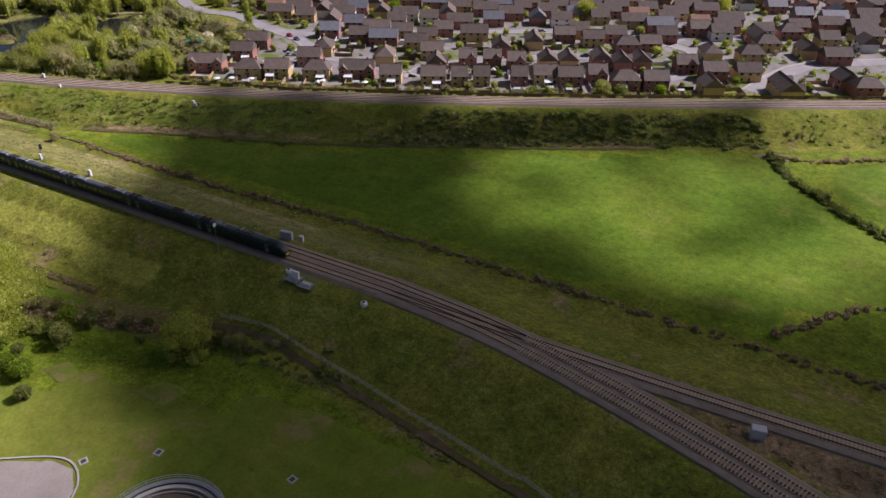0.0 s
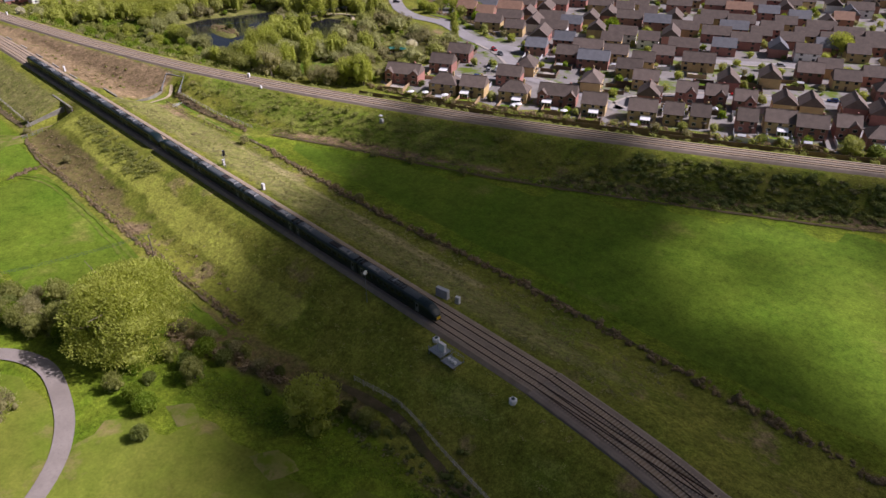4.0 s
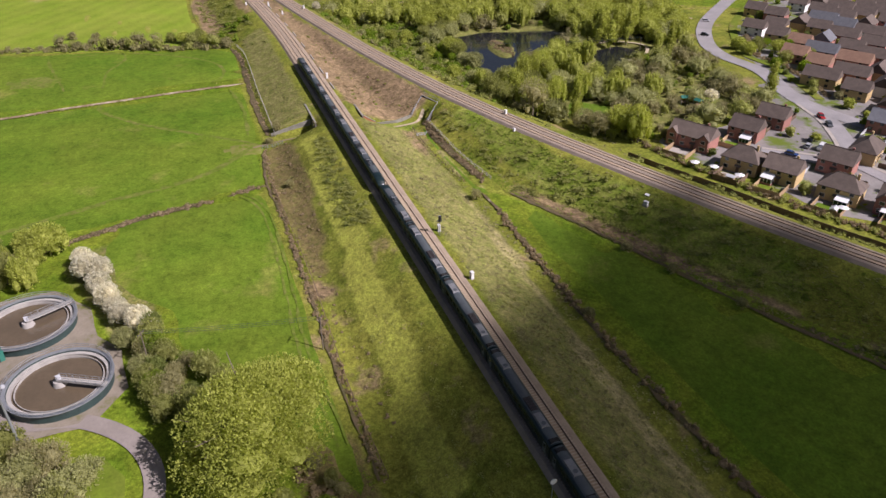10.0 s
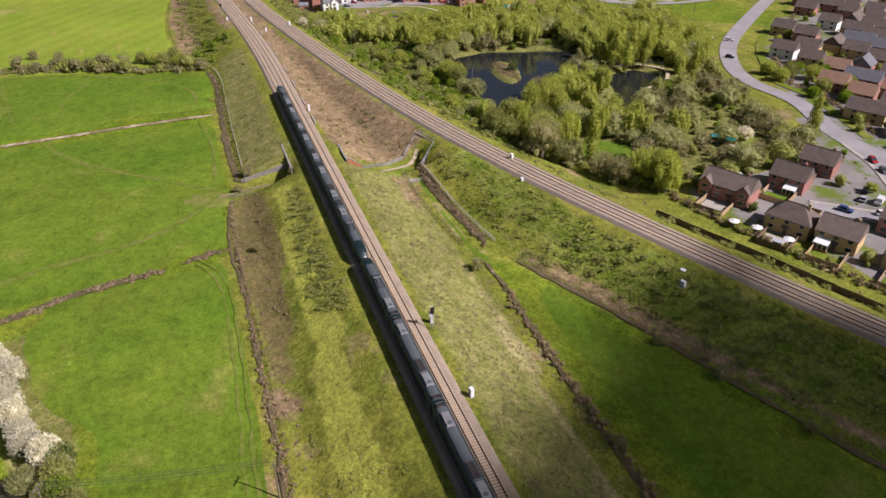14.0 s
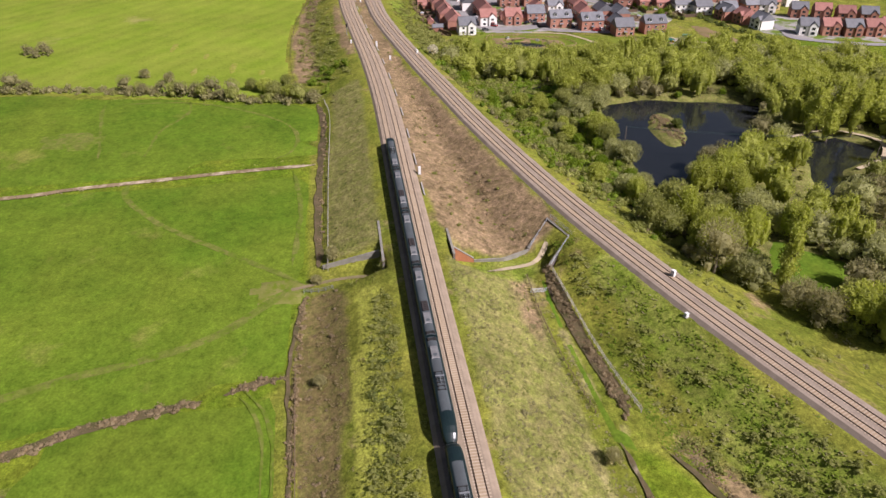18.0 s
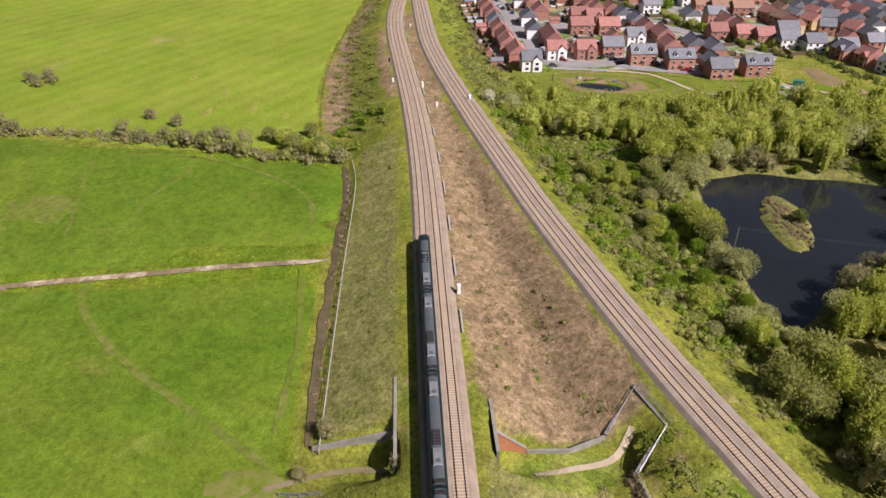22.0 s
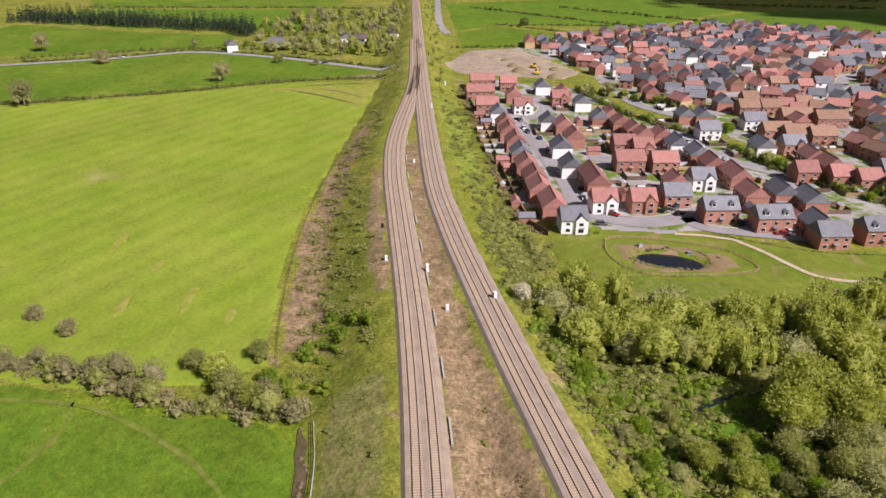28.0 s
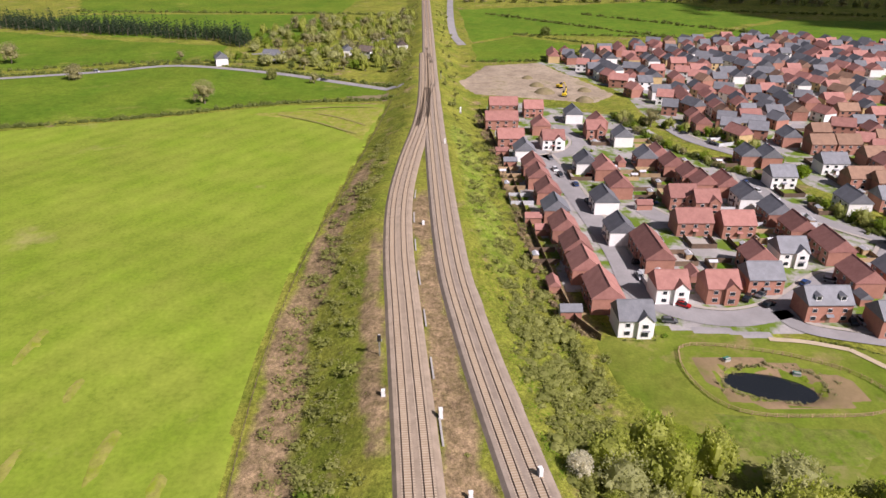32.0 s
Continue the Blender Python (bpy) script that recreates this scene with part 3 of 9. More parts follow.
def strip(name, pts, width, material, label, category, lift=0.08, step=2.0, rag=0.0, kind="structure", curb=0.0):
    """A road, path or bank along a plan line."""
    line = smooth_line(pts, step)
    g = Geo()
    left, right = [], []
    for i, (a, b) in enumerate(zip(offset_line(line, width / 2), offset_line(line, -width / 2))):
        if rag:
            f = min(1, (i + 0.6) / 4, (len(line) - 0.4 - i) / 4)
            a, b = line[i].lerp(a, f), line[i].lerp(b, f)
        k1, k2 = (rag * noise.noise((i * 0.35, s, 2.0)) for s in (0.3, 7.7))
        left.append((a.x, a.y + k1, max(gz(a.x, a.y), BASE + 0.1) + lift))
        right.append((b.x, b.y + k2, max(gz(b.x, b.y), BASE + 0.1) + lift))
    n = len(line)
    g.add(right + left, [(i, i + 1, n + i + 1, n + i) for i in range(n - 1)])
    ob = solid(name, g, material, label, category, kind=kind)
    return ob


# ---- clouds ----
def ball(m=6):
    """A small round lump: two poles and three rings."""
    rings = [(math.sin(e), math.cos(e)) for e in (0.75, 0.0, -0.75)]
    v = [(0, 0, 1)] + [(c * math.cos(6.2832 * i / m), c * math.sin(6.2832 * i / m), z) for z, c in rings for i in range(m)] + [(0, 0, -1)]
    f = []
    for i in range(m):
        j = (i + 1) % m
        f += [(0, 1 + i, 1 + j), (1 + 2 * m + i, 1 + 3 * m, 1 + 2 * m + j)]
        for k in (1, 1 + m):
            f += [(k + i, k + m + i, k + m + j), (k + i, k + m + j, k + j)]
    return np.array(v), np.array(f)


BALL_V, BALL_F = ball()


def cloud(ring, base, seed, gap=9.0, fringe=16.0, dense=1.6):
    """A cumulus out of view, added for its shade: billows heaped over a ragged outline, thinning to wisps at the rim.
    The ring is where its shade falls.
    """
    r = np.random.RandomState(seed)
    toward = np.array([math.cos(radians(SUN_AZ)) * math.cos(radians(SUN_EL)), math.sin(radians(SUN_AZ)) * math.cos(radians(SUN_EL)), math.sin(radians(SUN_EL))])
    xs, ys = [p[0] for p in ring], [p[1] for p in ring]
    X, Y = np.meshgrid(np.arange(min(xs) - fringe, max(xs) + fringe, gap), np.arange(min(ys) - fringe, max(ys) + fringe, gap))
    X, Y = X.ravel() + r.uniform(-0.35, 0.35, X.size) * gap, Y.ravel() + r.uniform(-0.35, 0.35, Y.size) * gap
    d = np.full(X.shape, 1e9)
    for (ax, ay), (bx, by) in zip(ring, ring[1:] + ring[:1]):
        t = np.clip(((X - ax) * (bx - ax) + (Y - ay) * (by - ay)) / ((bx - ax) ** 2 + (by - ay) ** 2), 0, 1)
        d = np.minimum(d, np.hypot(X - ax - t * (bx - ax), Y - ay - t * (by - ay)))
    d = np.where(inside(ring, X, Y), d, -d) + fringe * 0.35 * waves(X, Y, 0.05, seed)
    vs, qs, k = [], [], 0
    for x, y, e in zip(X, Y, d):
        full = min(1.0, max(0.0, 0.5 + e / (2 * fringe)))
        if r.rand() > full * dense:
            continue
        rad = gap * (0.32 + 0.6 * full) * r.uniform(0.85, 1.25)
        p = np.array([x, y, BASE]) + toward * ((base - BASE) / toward[2] + r.uniform(0, 70) * full)
        vs.append(BALL_V * (rad, rad, rad * 0.9) * (1 + r.uniform(-0.12, 0.12, (len(BALL_V), 1))) + p)
        qs.append(BALL_F + k)
        k += len(BALL_V)
    return tagged(new("cloud", grid_mesh("cloud", np.concatenate(vs), np.concatenate(qs), VAPOUR)), "unseen cloud of white lumps shaped to shade the ground", "cloud", kind="structure")


# Never in view; outline drawn from the ground it has to shade.
cloud([(-128, 58), (-140, 70), (-152, 88), (-166, 108), (-180, 130), (-200, 158), (-210, 180), (-172, 192), (-120, 213), (-64, 240), (-24, 262), (-14, 253), (-44, 236), (-84, 214), (-98, 194), (-100, 174), (-86, 158), (-30, 156), (20, 154), (110, 150), (110, 20), (20, 10), (-50, 42), (-95, 54)], 1150.0, 3, 9.0, 17.0)
# Sparse small lumps, added only to half-dim the sunlit gap over the pasture.
cloud([(-84, 162), (-92, 186), (-76, 210), (-20, 240), (30, 230), (70, 158), (-20, 160)], 1190.0, 8, 4.5, 16.0, 0.1)
# Also unseen; added to darken the far fields.
cloud([(-1200, 430), (-1110, 500), (-1040, 560), (-960, 600), (-900, 700), (-900, 1000), (-1500, 1000), (-1700, 600), (-1350, 420)], 1150.0, 5, 22.0, 40.0)

# ---- fields and ground cover ----
patch("field", [(-264, 78.5), (-259, 62), (-252, 30), (-238, 27), (-200, 46), (-170, 54), (-152, 70), (-128, 80.2), (-166, 79.2), (-209, 79.6), (-247, 79.2)], MEADOW, "bright green grass field with faint wheel tracks", "field")
patch("field", [(-263.5, 78), (-292, 80.5), (-305, 83.5), (-364.5, 83), (-364, 54), (-361.5, 25), (-358.5, 5), (-352, -90), (-234, -90), (-243, 0), (-249, 29), (-253.5, 44), (-257.5, 62), (-261.5, 77)], MEADOW, "bright green pasture with a worn foot path", "field")
patch("field", [(-367.5, 83), (-405, 84.5), (-425, 82.5), (-429, 58), (-439, 30), (-447, 2), (-454, -34), (-462, -120), (-358, -120), (-361.5, 4), (-367, 54)], MEADOW, "green tussocky pasture between a ditch and a hedge", "field")
patch("field", [(-447, 73), (-471, 70), (-516, 68), (-571, 70), (-660, 79), (-762, 88), (-757, 28), (-730, -30), (-705, -95), (-640, -300), (-480, -300), (-460, -40), (-446, 0), (-438, 36), (-440, 62)], CROP, "large field of young yellow-green crop with drill lines", "field")
patch("field", [(-784, 88), (-764, 28), (-738, -30), (-718, -83), (-660, -260), (-790, -260), (-824, -160), (-850, -100), (-868, -60), (-848, 5), (-820, 55), (-798, 86)], MEADOW, "green grass field with single trees", "field")
patch("field", [(-838, -175), (-880, -75), (-885, -30), (-950, -45), (-975, -150), (-1020, -270), (-880, -290)], MEADOW, "green grass field below a pine belt", "field")
patch("field", [(-975, -20), (-985, -150), (-1040, -270), (-1130, -245), (-1145, -2), (-1010, 30)], LUSH, "far green field behind a pine belt", "field")
patch("field", [(-1150, 20), (-1140, -250), (-1500, -400), (-1550, 60)], MEADOW, "far green fields towards the horizon", "field")
patch("field", [(-238, 141), (-234, 145.2), (-201, 159), (-149, 178), (-95, 205), (-45, 232), (-12, 247), (2, 227), (20, 206), (40, 192), (60, 180), (26, 166), (14, 155), (4, 143), (-42, 138), (-112, 140.3), (-177, 139)], MEADOW, "green pasture between the two railway lines", "field")
patch("field", [(-288, 137.5), (-262, 136), (-236, 137.5), (-232, 142), (-244, 139.8), (-268, 138.2), (-290, 139.5)], LUSH, "narrow strip of bright green grass beside a ditch", "field", amp=0.2)
patch("field", [(4, 228), (24, 208), (60, 200), (60, 270), (26, 260), (4, 247)], MEADOW, "green field corner behind a hedge", "field")
patch("field", [(-880, 142), (-960, 140), (-1010, 190), (-960, 240), (-890, 205)], MEADOW, "green striped field beside the railway", "field")
patch("field", [(-1015, 190), (-965, 142), (-1190, 140), (-1300, 420), (-1130, 480), (-1000, 330)], LUSH, "far green fields in cloud shade", "field")
patch("field", [(-1000, 340), (-1130, 490), (-1100, 800), (-850, 700), (-930, 470)], LUSH, "far dark green field behind the estate", "field")
patch("lawn", [(-140, 40), (-130, 57), (-121, 61.5), (-103, 68), (-85, 73.5), (-70, 79), (-52, 78.5), (-34, 74.5), (-12, 66), (30, 30), (-20, 0), (-60, 5), (-95, 25)], LAWN, "mown lawn round the treatment works", "lawn")
patch("lawn", [(-168, 34), (-150, 46), (-126, 44), (-110, 30), (-120, 0), (-165, 5)], LAWN, "mown lawn inside the bend of the drive", "lawn", lift=0.07)
patch("lawn", [(-518, 149), (-528, 165), (-521, 195), (-513, 222), (-502, 262), (-486, 262), (-474, 225), (-470, 190), (-480, 165), (-498, 152)], LAWN, "park lawn round a fenced pond", "lawn")
grow_cover("dry", [
    [(-425, 112), (-452, 120), (-513, 114.5), (-565, 111), (-615, 110), (-600, 104), (-560, 104.5), (-517, 107), (-455, 111)],
    [(-332, 114), (-302, 117), (-300, 138), (-306, 148), (-330, 143), (-372, 134), (-412, 128), (-452, 120), (-462, 114), (-430, 112)],
    [(-194, 80), (-204, 80), (-205, 85), (-197, 86)],
    [(-450, 74), (-520, 70), (-572, 72), (-655, 82), (-655, 88), (-570, 81), (-515, 80), (-456, 84)],
    [(-470, 96), (-540, 90), (-590, 90), (-590, 94), (-540, 96), (-470, 101)],
    [(-20, 104), (20, 106), (80, 108), (80, 94), (30, 90), (8, 99)], [(-518, 148), (-577, 140), (-650, 139), (-742, 134), (-742, 139), (-650, 143), (-577, 145), (-520, 153)],
    [(-240, 146), (-190, 164), (-150, 180), (-150, 186), (-200, 168), (-240, 151)], [(-140, 186), (-45, 234), (-45, 240), (-140, 192)],
    [(-470, 168), (-462, 172), (-466, 190), (-480, 206), (-488, 172), (-478, 166)], [(-300, 131), (-270, 129), (-262, 133), (-292, 136)]])
grow_cover("dry", [[(-399, 204), (-395, 216), (-376, 220), (-364, 211), (-368, 202), (-390, 201)]], 1)
grow_cover("straw", [
    [(-294, 115), (-240, 115), (-170, 115), (-110, 115), (-80, 116), (-60, 124), (-110, 128), (-170, 132), (-225, 134), (-262, 134), (-292, 133)],
    [(-303, 87), (-428, 88), (-440, 101), (-303, 101)]])
grow_cover("lush", [
    [(-520, 132), (-577, 124), (-650, 122), (-700, 120), (-700, 128), (-650, 132), (-577, 134)],
    [(-150, 186), (-230, 156), (-290, 148), (-290, 156), (-240, 166), (-170, 194)], [(-298, 119), (-290, 120), (-290, 140), (-300, 140)], [(-100, 95), (-60, 92), (-20, 86), (0, 82), (-40, 92), (-90, 100)]])
grow_cover("pale", [[(-240, 135.5), (-219, 135.6), (-197, 133.5), (-161, 132), (-110, 131), (-110, 128), (-161, 128.4), (-197, 130), (-240, 132.5)], [(-240, 138.6), (-236, 141), (-262, 138.5), (-292, 137), (-292, 135), (-262, 136.5)]], 1)
grow_cover("mown", [[(-288, 99), (-217, 97.5), (-165, 95), (-132, 93), (-132, 86.5), (-165, 88), (-217, 90.5), (-288, 93.5)]], 1)
grow_cover("brake", [[(-205, 81), (-236, 80.5), (-262, 79), (-292, 81), (-290, 91), (-262, 91), (-225, 88.5), (-205, 85)], [(-150, 66), (-128, 72), (-110, 77), (-96, 83), (-100, 88), (-120, 84), (-136, 80), (-155, 80)]], 2)
grow_cover("turf", [[(-250, 28), (-240, 50), (-128, 79), (-95, 82), (30, 66), (30, -60), (-250, -60)], [(-240, 138.5), (-230, 146), (-12, 249), (60, 290), (60, 140)], [(-462, -120), (-430, 83), (-305, 82), (-262, 78), (-240, 60), (-240, -120)], [(-470, 150), (-520, 160), (-500, 265), (-470, 400), (-380, 420), (-440, 330), (-476, 262), (-464, 195)]], 2)
grow_cover("wood", [[(-474, 141), (-478, 158), (-466, 176), (-464, 195), (-470, 222), (-476, 262), (-440, 330), (-395, 322), (-352, 300), (-268, 278), (-262, 262), (-262, 214), (-290, 182), (-340, 166), (-420, 146), (-450, 137)], [(-245, 40), (-196, 46), (-160, 56), (-165, 48), (-200, 36), (-235, 22)]])
patch("building_site", [(-812, 128), (-872, 152), (-884, 190), (-786, 222), (-765, 205), (-785, 138)], SPOIL, "bare earth building site beside the estate", "building site", lift=0.09)
patch("mud_patch", [(-288, 80), (-296, 82), (-300, 76), (-296, 66), (-288, 70)], WORN, "trampled mud at a field gate", "ground cover", lift=0.09)
patch("mud_patch", [(-765, 88), (-785, 88), (-778, 60), (-770, 70)], MUD, "bare tracks at a field gate", "ground cover", lift=0.09)
patch("mud_patch", [(-12, 249), (-4, 251), (-4, 243), (-16, 244)], MUD, "trampled mud at a gap in the hedge", "ground cover", lift=0.09)
# estate grounds: paved base between the houses
patch("estate_ground", [(-518, 152), (-545, 147), (-600, 142.5), (-660, 138.5), (-760, 136), (-775, 160), (-735, 215), (-690, 226), (-640, 250), (-575, 272), (-550, 290), (-512, 265), (-520, 222)], YARDS, "drives, yards and gardens of a housing estate", "ground cover", lift=0.03)
patch("estate_ground", [(-258, 205), (-120, 250), (-40, 300), (40, 345), (120, 470), (-90, 610), (-300, 650), (-490, 545), (-456, 445), (-420, 396), (-374, 342), (-340, 318), (-262, 270)], OLD_YARDS, "drives, yards and gardens of a housing estate", "ground cover", lift=0.03)
patch("estate_ground", [(-735, 222), (-640, 256), (-575, 280), (-560, 330), (-700, 380), (-930, 500), (-1010, 380), (-900, 180), (-790, 225)], YARDS, "drives, yards and gardens of a far housing estate", "ground cover", lift=0.03)

patch("headland", [(-738, 11), (-754, 86), (-742, 86), (-690, 79), (-702, 70), (-722, 58), (-730, 34)], HEAD, "pale yellowish headland of a crop field", "field", lift=0.22, amp=0.4)
for a, b in (((-737, 30), (-700, 76)), ((-739, 50), (-715, 79)), ((-747, 40), (-752, 84))):
    strip("wheel_track", [a, ((a[0] + b[0]) / 2 - 3, (a[1] + b[1]) / 2), b], 1.6, PALE, "pale wheel track on a headland", "path", 0.42, rag=0.6)
for x, y, l in ((-479, 45, 9), (-476, 28, 7), (-517, 12, 10), (-470, 58, 5), (-500, 30, 6)):
    patch("thin_crop", [(x - l, y - 1.2), (x, y - 2.6), (x + l, y - 0.6), (x + l * 0.6, y + 1.8), (x - l * 0.7, y + 1.6)], HEAD, "thin brownish patch in a crop field", "field", lift=0.26, amp=0.8, step=2.0)
strip("ditch", [(-140, 80.5), (-166, 79.5), (-192, 80), (-209, 80), (-247, 79.5), (-263, 78.5), (-290, 81)], 0.7, DITCH, "dry brown ditch along the foot of the railway bank", "ditch", 0.16, rag=0.8)
strip("ditch", [(-303, 84.5), (-330, 84), (-355, 84.5), (-404, 85.5), (-424, 83)], 2.2, DITCH, "dark ditch along the foot of the railway bank", "ditch", 0.16, rag=0.8)
strip("ditch", [(-262.5, 78), (-260.8, 70), (-258.8, 66.5)], 2.6, DITCH, "brown reedy ditch between two fields", "ditch", 0.18, rag=0.8)
strip("ditch", [(-257.8, 62.4), (-255.4, 50), (-253, 40.5), (-249.5, 32), (-244.5, 18), (-240, -10), (-232, -90)], 2.4, DITCH, "brown reedy ditch between two fields", "ditch", 0.18, rag=0.8)
strip("ditch", [(-366, 83), (-364.5, 60), (-361.5, 34), (-358.5, 9), (-355, -12), (-348, -110)], 2.3, REEDY, "pale reedy ditch between two fields", "ditch", 0.18, rag=0.8)
strip("ditch", [(-60, 138.5), (-112, 139.5), (-143, 137.5), (-169, 137), (-194, 138), (-223, 139.3), (-236, 139)], 0.9, DITCH, "dark ditch along the edge of a pasture", "ditch", 0.18, rag=0.8)
strip("ditch", [(-243, 143), (-256, 142), (-267, 141), (-294, 140)], 3.0, DITCH, "dark hedged ditch below the bank", "ditch", 0.14, rag=0.5)
strip("ditch", [(-234, 146), (-201, 160), (-149, 179), (-95, 206), (-45, 233)], 1.2, DITCH, "brown ditch along the foot of the bank", "ditch", 0.14, rag=0.8)
strip("foot_path", [(-297, 79), (-293, 76), (-279, 63), (-272, 48), (-269, 36), (-264, 23), (-252, -10)], 2.4, TRODDEN, "worn foot path across a pasture", "path", 0.12, rag=0.8)
for pts in ([(-362, 76), (-336, 79), (-305, 78)], [(-382, 11), (-422, 2), (-436, 0)], [(-381, 26), (-404, 27), (-421, 34), (-435, 33)], [(-436, 6), (-434, 31), (-425, 50), (-410, 68), (-395, 76), (-379, 75), (-373, 70)]):
    strip("foot_path", pts, 1.3, TRODDEN, "faint animal track across a pasture", "path", 0.12, rag=0.8)
for o in (-0.9, 0.9):
    strip("wheel_track", [tuple(p) for p in offset_line(smooth_line([(-150, 76.5), (-178, 74.5), (-204, 75.5), (-236, 76), (-252, 74), (-260, 69)], 4), o)], 0.7, TRODDEN, "faint wheel track along the edge of a field", "path", 0.12, rag=0.6)
strip("foot_path", [(-297, 80), (-310, 65), (-324, 49), (-335, 38), (-351, 27), (-363, 26)], 1.8, TRODDEN, "faint worn foot path across a pasture", "path", 0.12, rag=0.6)
strip("foot_path", [(-294, 78), (-297, 90), (-297, 99)], 1.2, MUD, "pale path to the railway underpass", "path", 0.14)
strip("foot_path", [(-294, 124), (-295.5, 131), (-297, 138), (-302, 143)], 1.3, GRAVEL, "pale path between two underpasses", "path", 0.14)
strip("foot_path", [(-301, 164), (-304, 172), (-306, 182), (-308, 195), (-303, 205)], 1.6, MUD, "brown earth path into the woodland", "path", 0.14, rag=0.6)
patch("weed_patch", [(-406, -18), (-409, -2), (-401, 11), (-388, 6), (-392, -11)], TRODDEN, "brownish weeds in a pasture", "ground cover", lift=0.09)
strip("road", [(-790, 95), (-815, 55), (-844, 5), (-865, -60), (-843, -104), (-818, -167), (-780, -280)], 6.5, ASPHALT, "grey country road between hedges", "road", 0.2)
strip("road", [(-957, 139), (-1023, 134), (-1204, 138), (-1500, 150)], 7.0, ASPHALT, "grey country road beside the railway", "road", 0.2)
strip("road", [(-910, -20), (-940, 40), (-960, 62), (-1000, 78)], 5.0, ASPHALT, "narrow grey lane", "road", 0.2)
strip("drive", [(-185, 8), (-176, 20), (-173, 31), (-165, 40), (-155, 44), (-143, 43), (-133, 40), (-124, 34), (-112, 20)], 3.6, DRIVE, "grey tarmac drive bending round the works", "road", 0.16)
strip("main_road", [(-470, 440), (-436, 397), (-387, 339), (-353, 312), (-329, 303), (-302, 303), (-262, 290), (-215, 300), (-170, 320)], 8.0, ASPHALT, "grey estate road with pavements", "road", 0.2)
patch("gravel_yard", [(-222, 22), (-212, 30.5), (-200, 33), (-193, 38), (-180, 39.5), (-171, 33), (-171, 22), (-180, 14), (-196, 8), (-212, 4), (-222, 10)], STONY, "grey-brown gravel round the settling tanks", "yard", lift=0.34, amp=0.5)
patch("yard", [(-215, -8), (-208, 4), (-199, 9), (-190, 13), (-183, 15), (-172, 20), (-168, 10), (-180, -10)], PAVING, "pale concrete yard of the treatment works", "yard", lift=0.1, amp=0.1)
patch("car_park", [(-114, 36), (-103, 42.5), (-98, 43), (-94, 40), (-90, 34), (-100, 20), (-120, 24)], DRIVE, "dull grey tarmac turning area with a concrete kerb", "yard", lift=0.34, amp=0.0)
for ring in ([(-127, 57), (-124, 61), (-119, 60), (-120, 56.5)], [(-104, 62), (-102, 66.5), (-96, 67), (-97, 62.5)]):
    patch("bare_patch", ring, WORN, "dry brown bare patch on a lawn", "ground cover", lift=0.3, amp=0.5, step=1.5)
strip("ditch", [(-112, 84), (-93.5, 86.8), (-79.5, 84.8), (-65, 82.8), (-51.7, 80.6), (-39.7, 78.5), (-31, 76.8), (-24, 75.6), (10, 63.5)], 1.6, DITCH, "dark drain below a fence", "ditch", 0.2, rag=0.6)

# estate streets
ESTATE = [
    ([(-690, 156), (-665, 160), (-630, 164), (-573, 168), (-545, 168), (-533, 176), (-529, 189), (-533, 203), (-540, 213), (-551, 227), (-558, 246), (-575, 262)], 8.0),
    ([(-533, 203), (-524, 206), (-518, 222), (-512, 246)], 5.0), ([(-665, 160), (-672, 172), (-690, 180), (-715, 176)], 6.0),
    ([(-605, 187), (-596, 192), (-590, 204)], 8.0), ([(-575, 262), (-600, 245), (-640, 238), (-672, 262), (-720, 300)], 6.0),
    ([(-720, 230), (-690, 236), (-655, 262), (-640, 290), (-630, 330)], 7.0), ([(-790, 232), (-800, 270), (-780, 330), (-740, 380)], 6.0), ([(-870, 215), (-850, 290), (-820, 400)], 6.0), ([(-640, 400), (-672, 392), (-696, 380), (-716, 362), (-716, 330), (-716, 302)], 8.0), ([(-716, 362), (-728, 370), (-741, 366), (-746, 378), (-740, 390), (-726, 388), (-720, 376), (-716, 362)], 6.0), ([(-746, 380), (-768, 396), (-800, 440)], 7.0),
    ([(-230, 240), (-215, 262), (-240, 282), (-262, 290)], 6.0), ([(-158, 258), (-160, 272), (-140, 298), (-110, 320), (-90, 332), (-70, 380)], 6.0),
    ([(-100, 290), (-60, 312), (-58, 330), (-60, 360), (-110, 372), (-170, 340)], 6.0), ([(-25, 312), (-18, 340), (-5, 365), (40, 400)], 8.0), ([(-215, 262), (-180, 262), (-158, 258)], 5.0)]
for pts, w in ESTATE:
    strip("street", pts, w, ASPHALT, "grey tarmac estate street", "road", 0.16)
    strip("pavement", [tuple(p) for p in offset_line(smooth_line(pts, 6), w / 2 + 0.8)], 1.4, PAVING, "pale pavement beside an estate street", "pavement", 0.24)
strip("park_path", [(-519, 194), (-517.5, 203), (-514, 212)], 1.8, GRAVEL, "pale gravel path across the park", "path", 0.22)
strip("pond_path", [(-365, 250), (-369, 266), (-358, 278), (-344, 270), (-337, 256)], 1.6, GRAVEL, "pale path round a small pond", "path", 0.3)
patch("car_park", [(-527, 176), (-523, 196), (-518.5, 196), (-521.5, 174)], ASPHALT, "grey parking bays beside the street", "yard", lift=0.11, amp=0.05)

# ---- water ----
for x, y, a, b, z, w in ((-375, 228, 62, 58, -9.0, "dark still water of the woodland ponds"), (-500.5, 186, 9, 13, -8.35, "small dark pond inside a park fence")):
    g = Geo()
    n = 48
    g.add([(x + a * math.cos(6.2832 * i / n), y + b * math.sin(6.2832 * i / n), z) for i in range(n)], [tuple(range(n))])
    solid("pond", g, WATER, w, "pond", kind="structure")

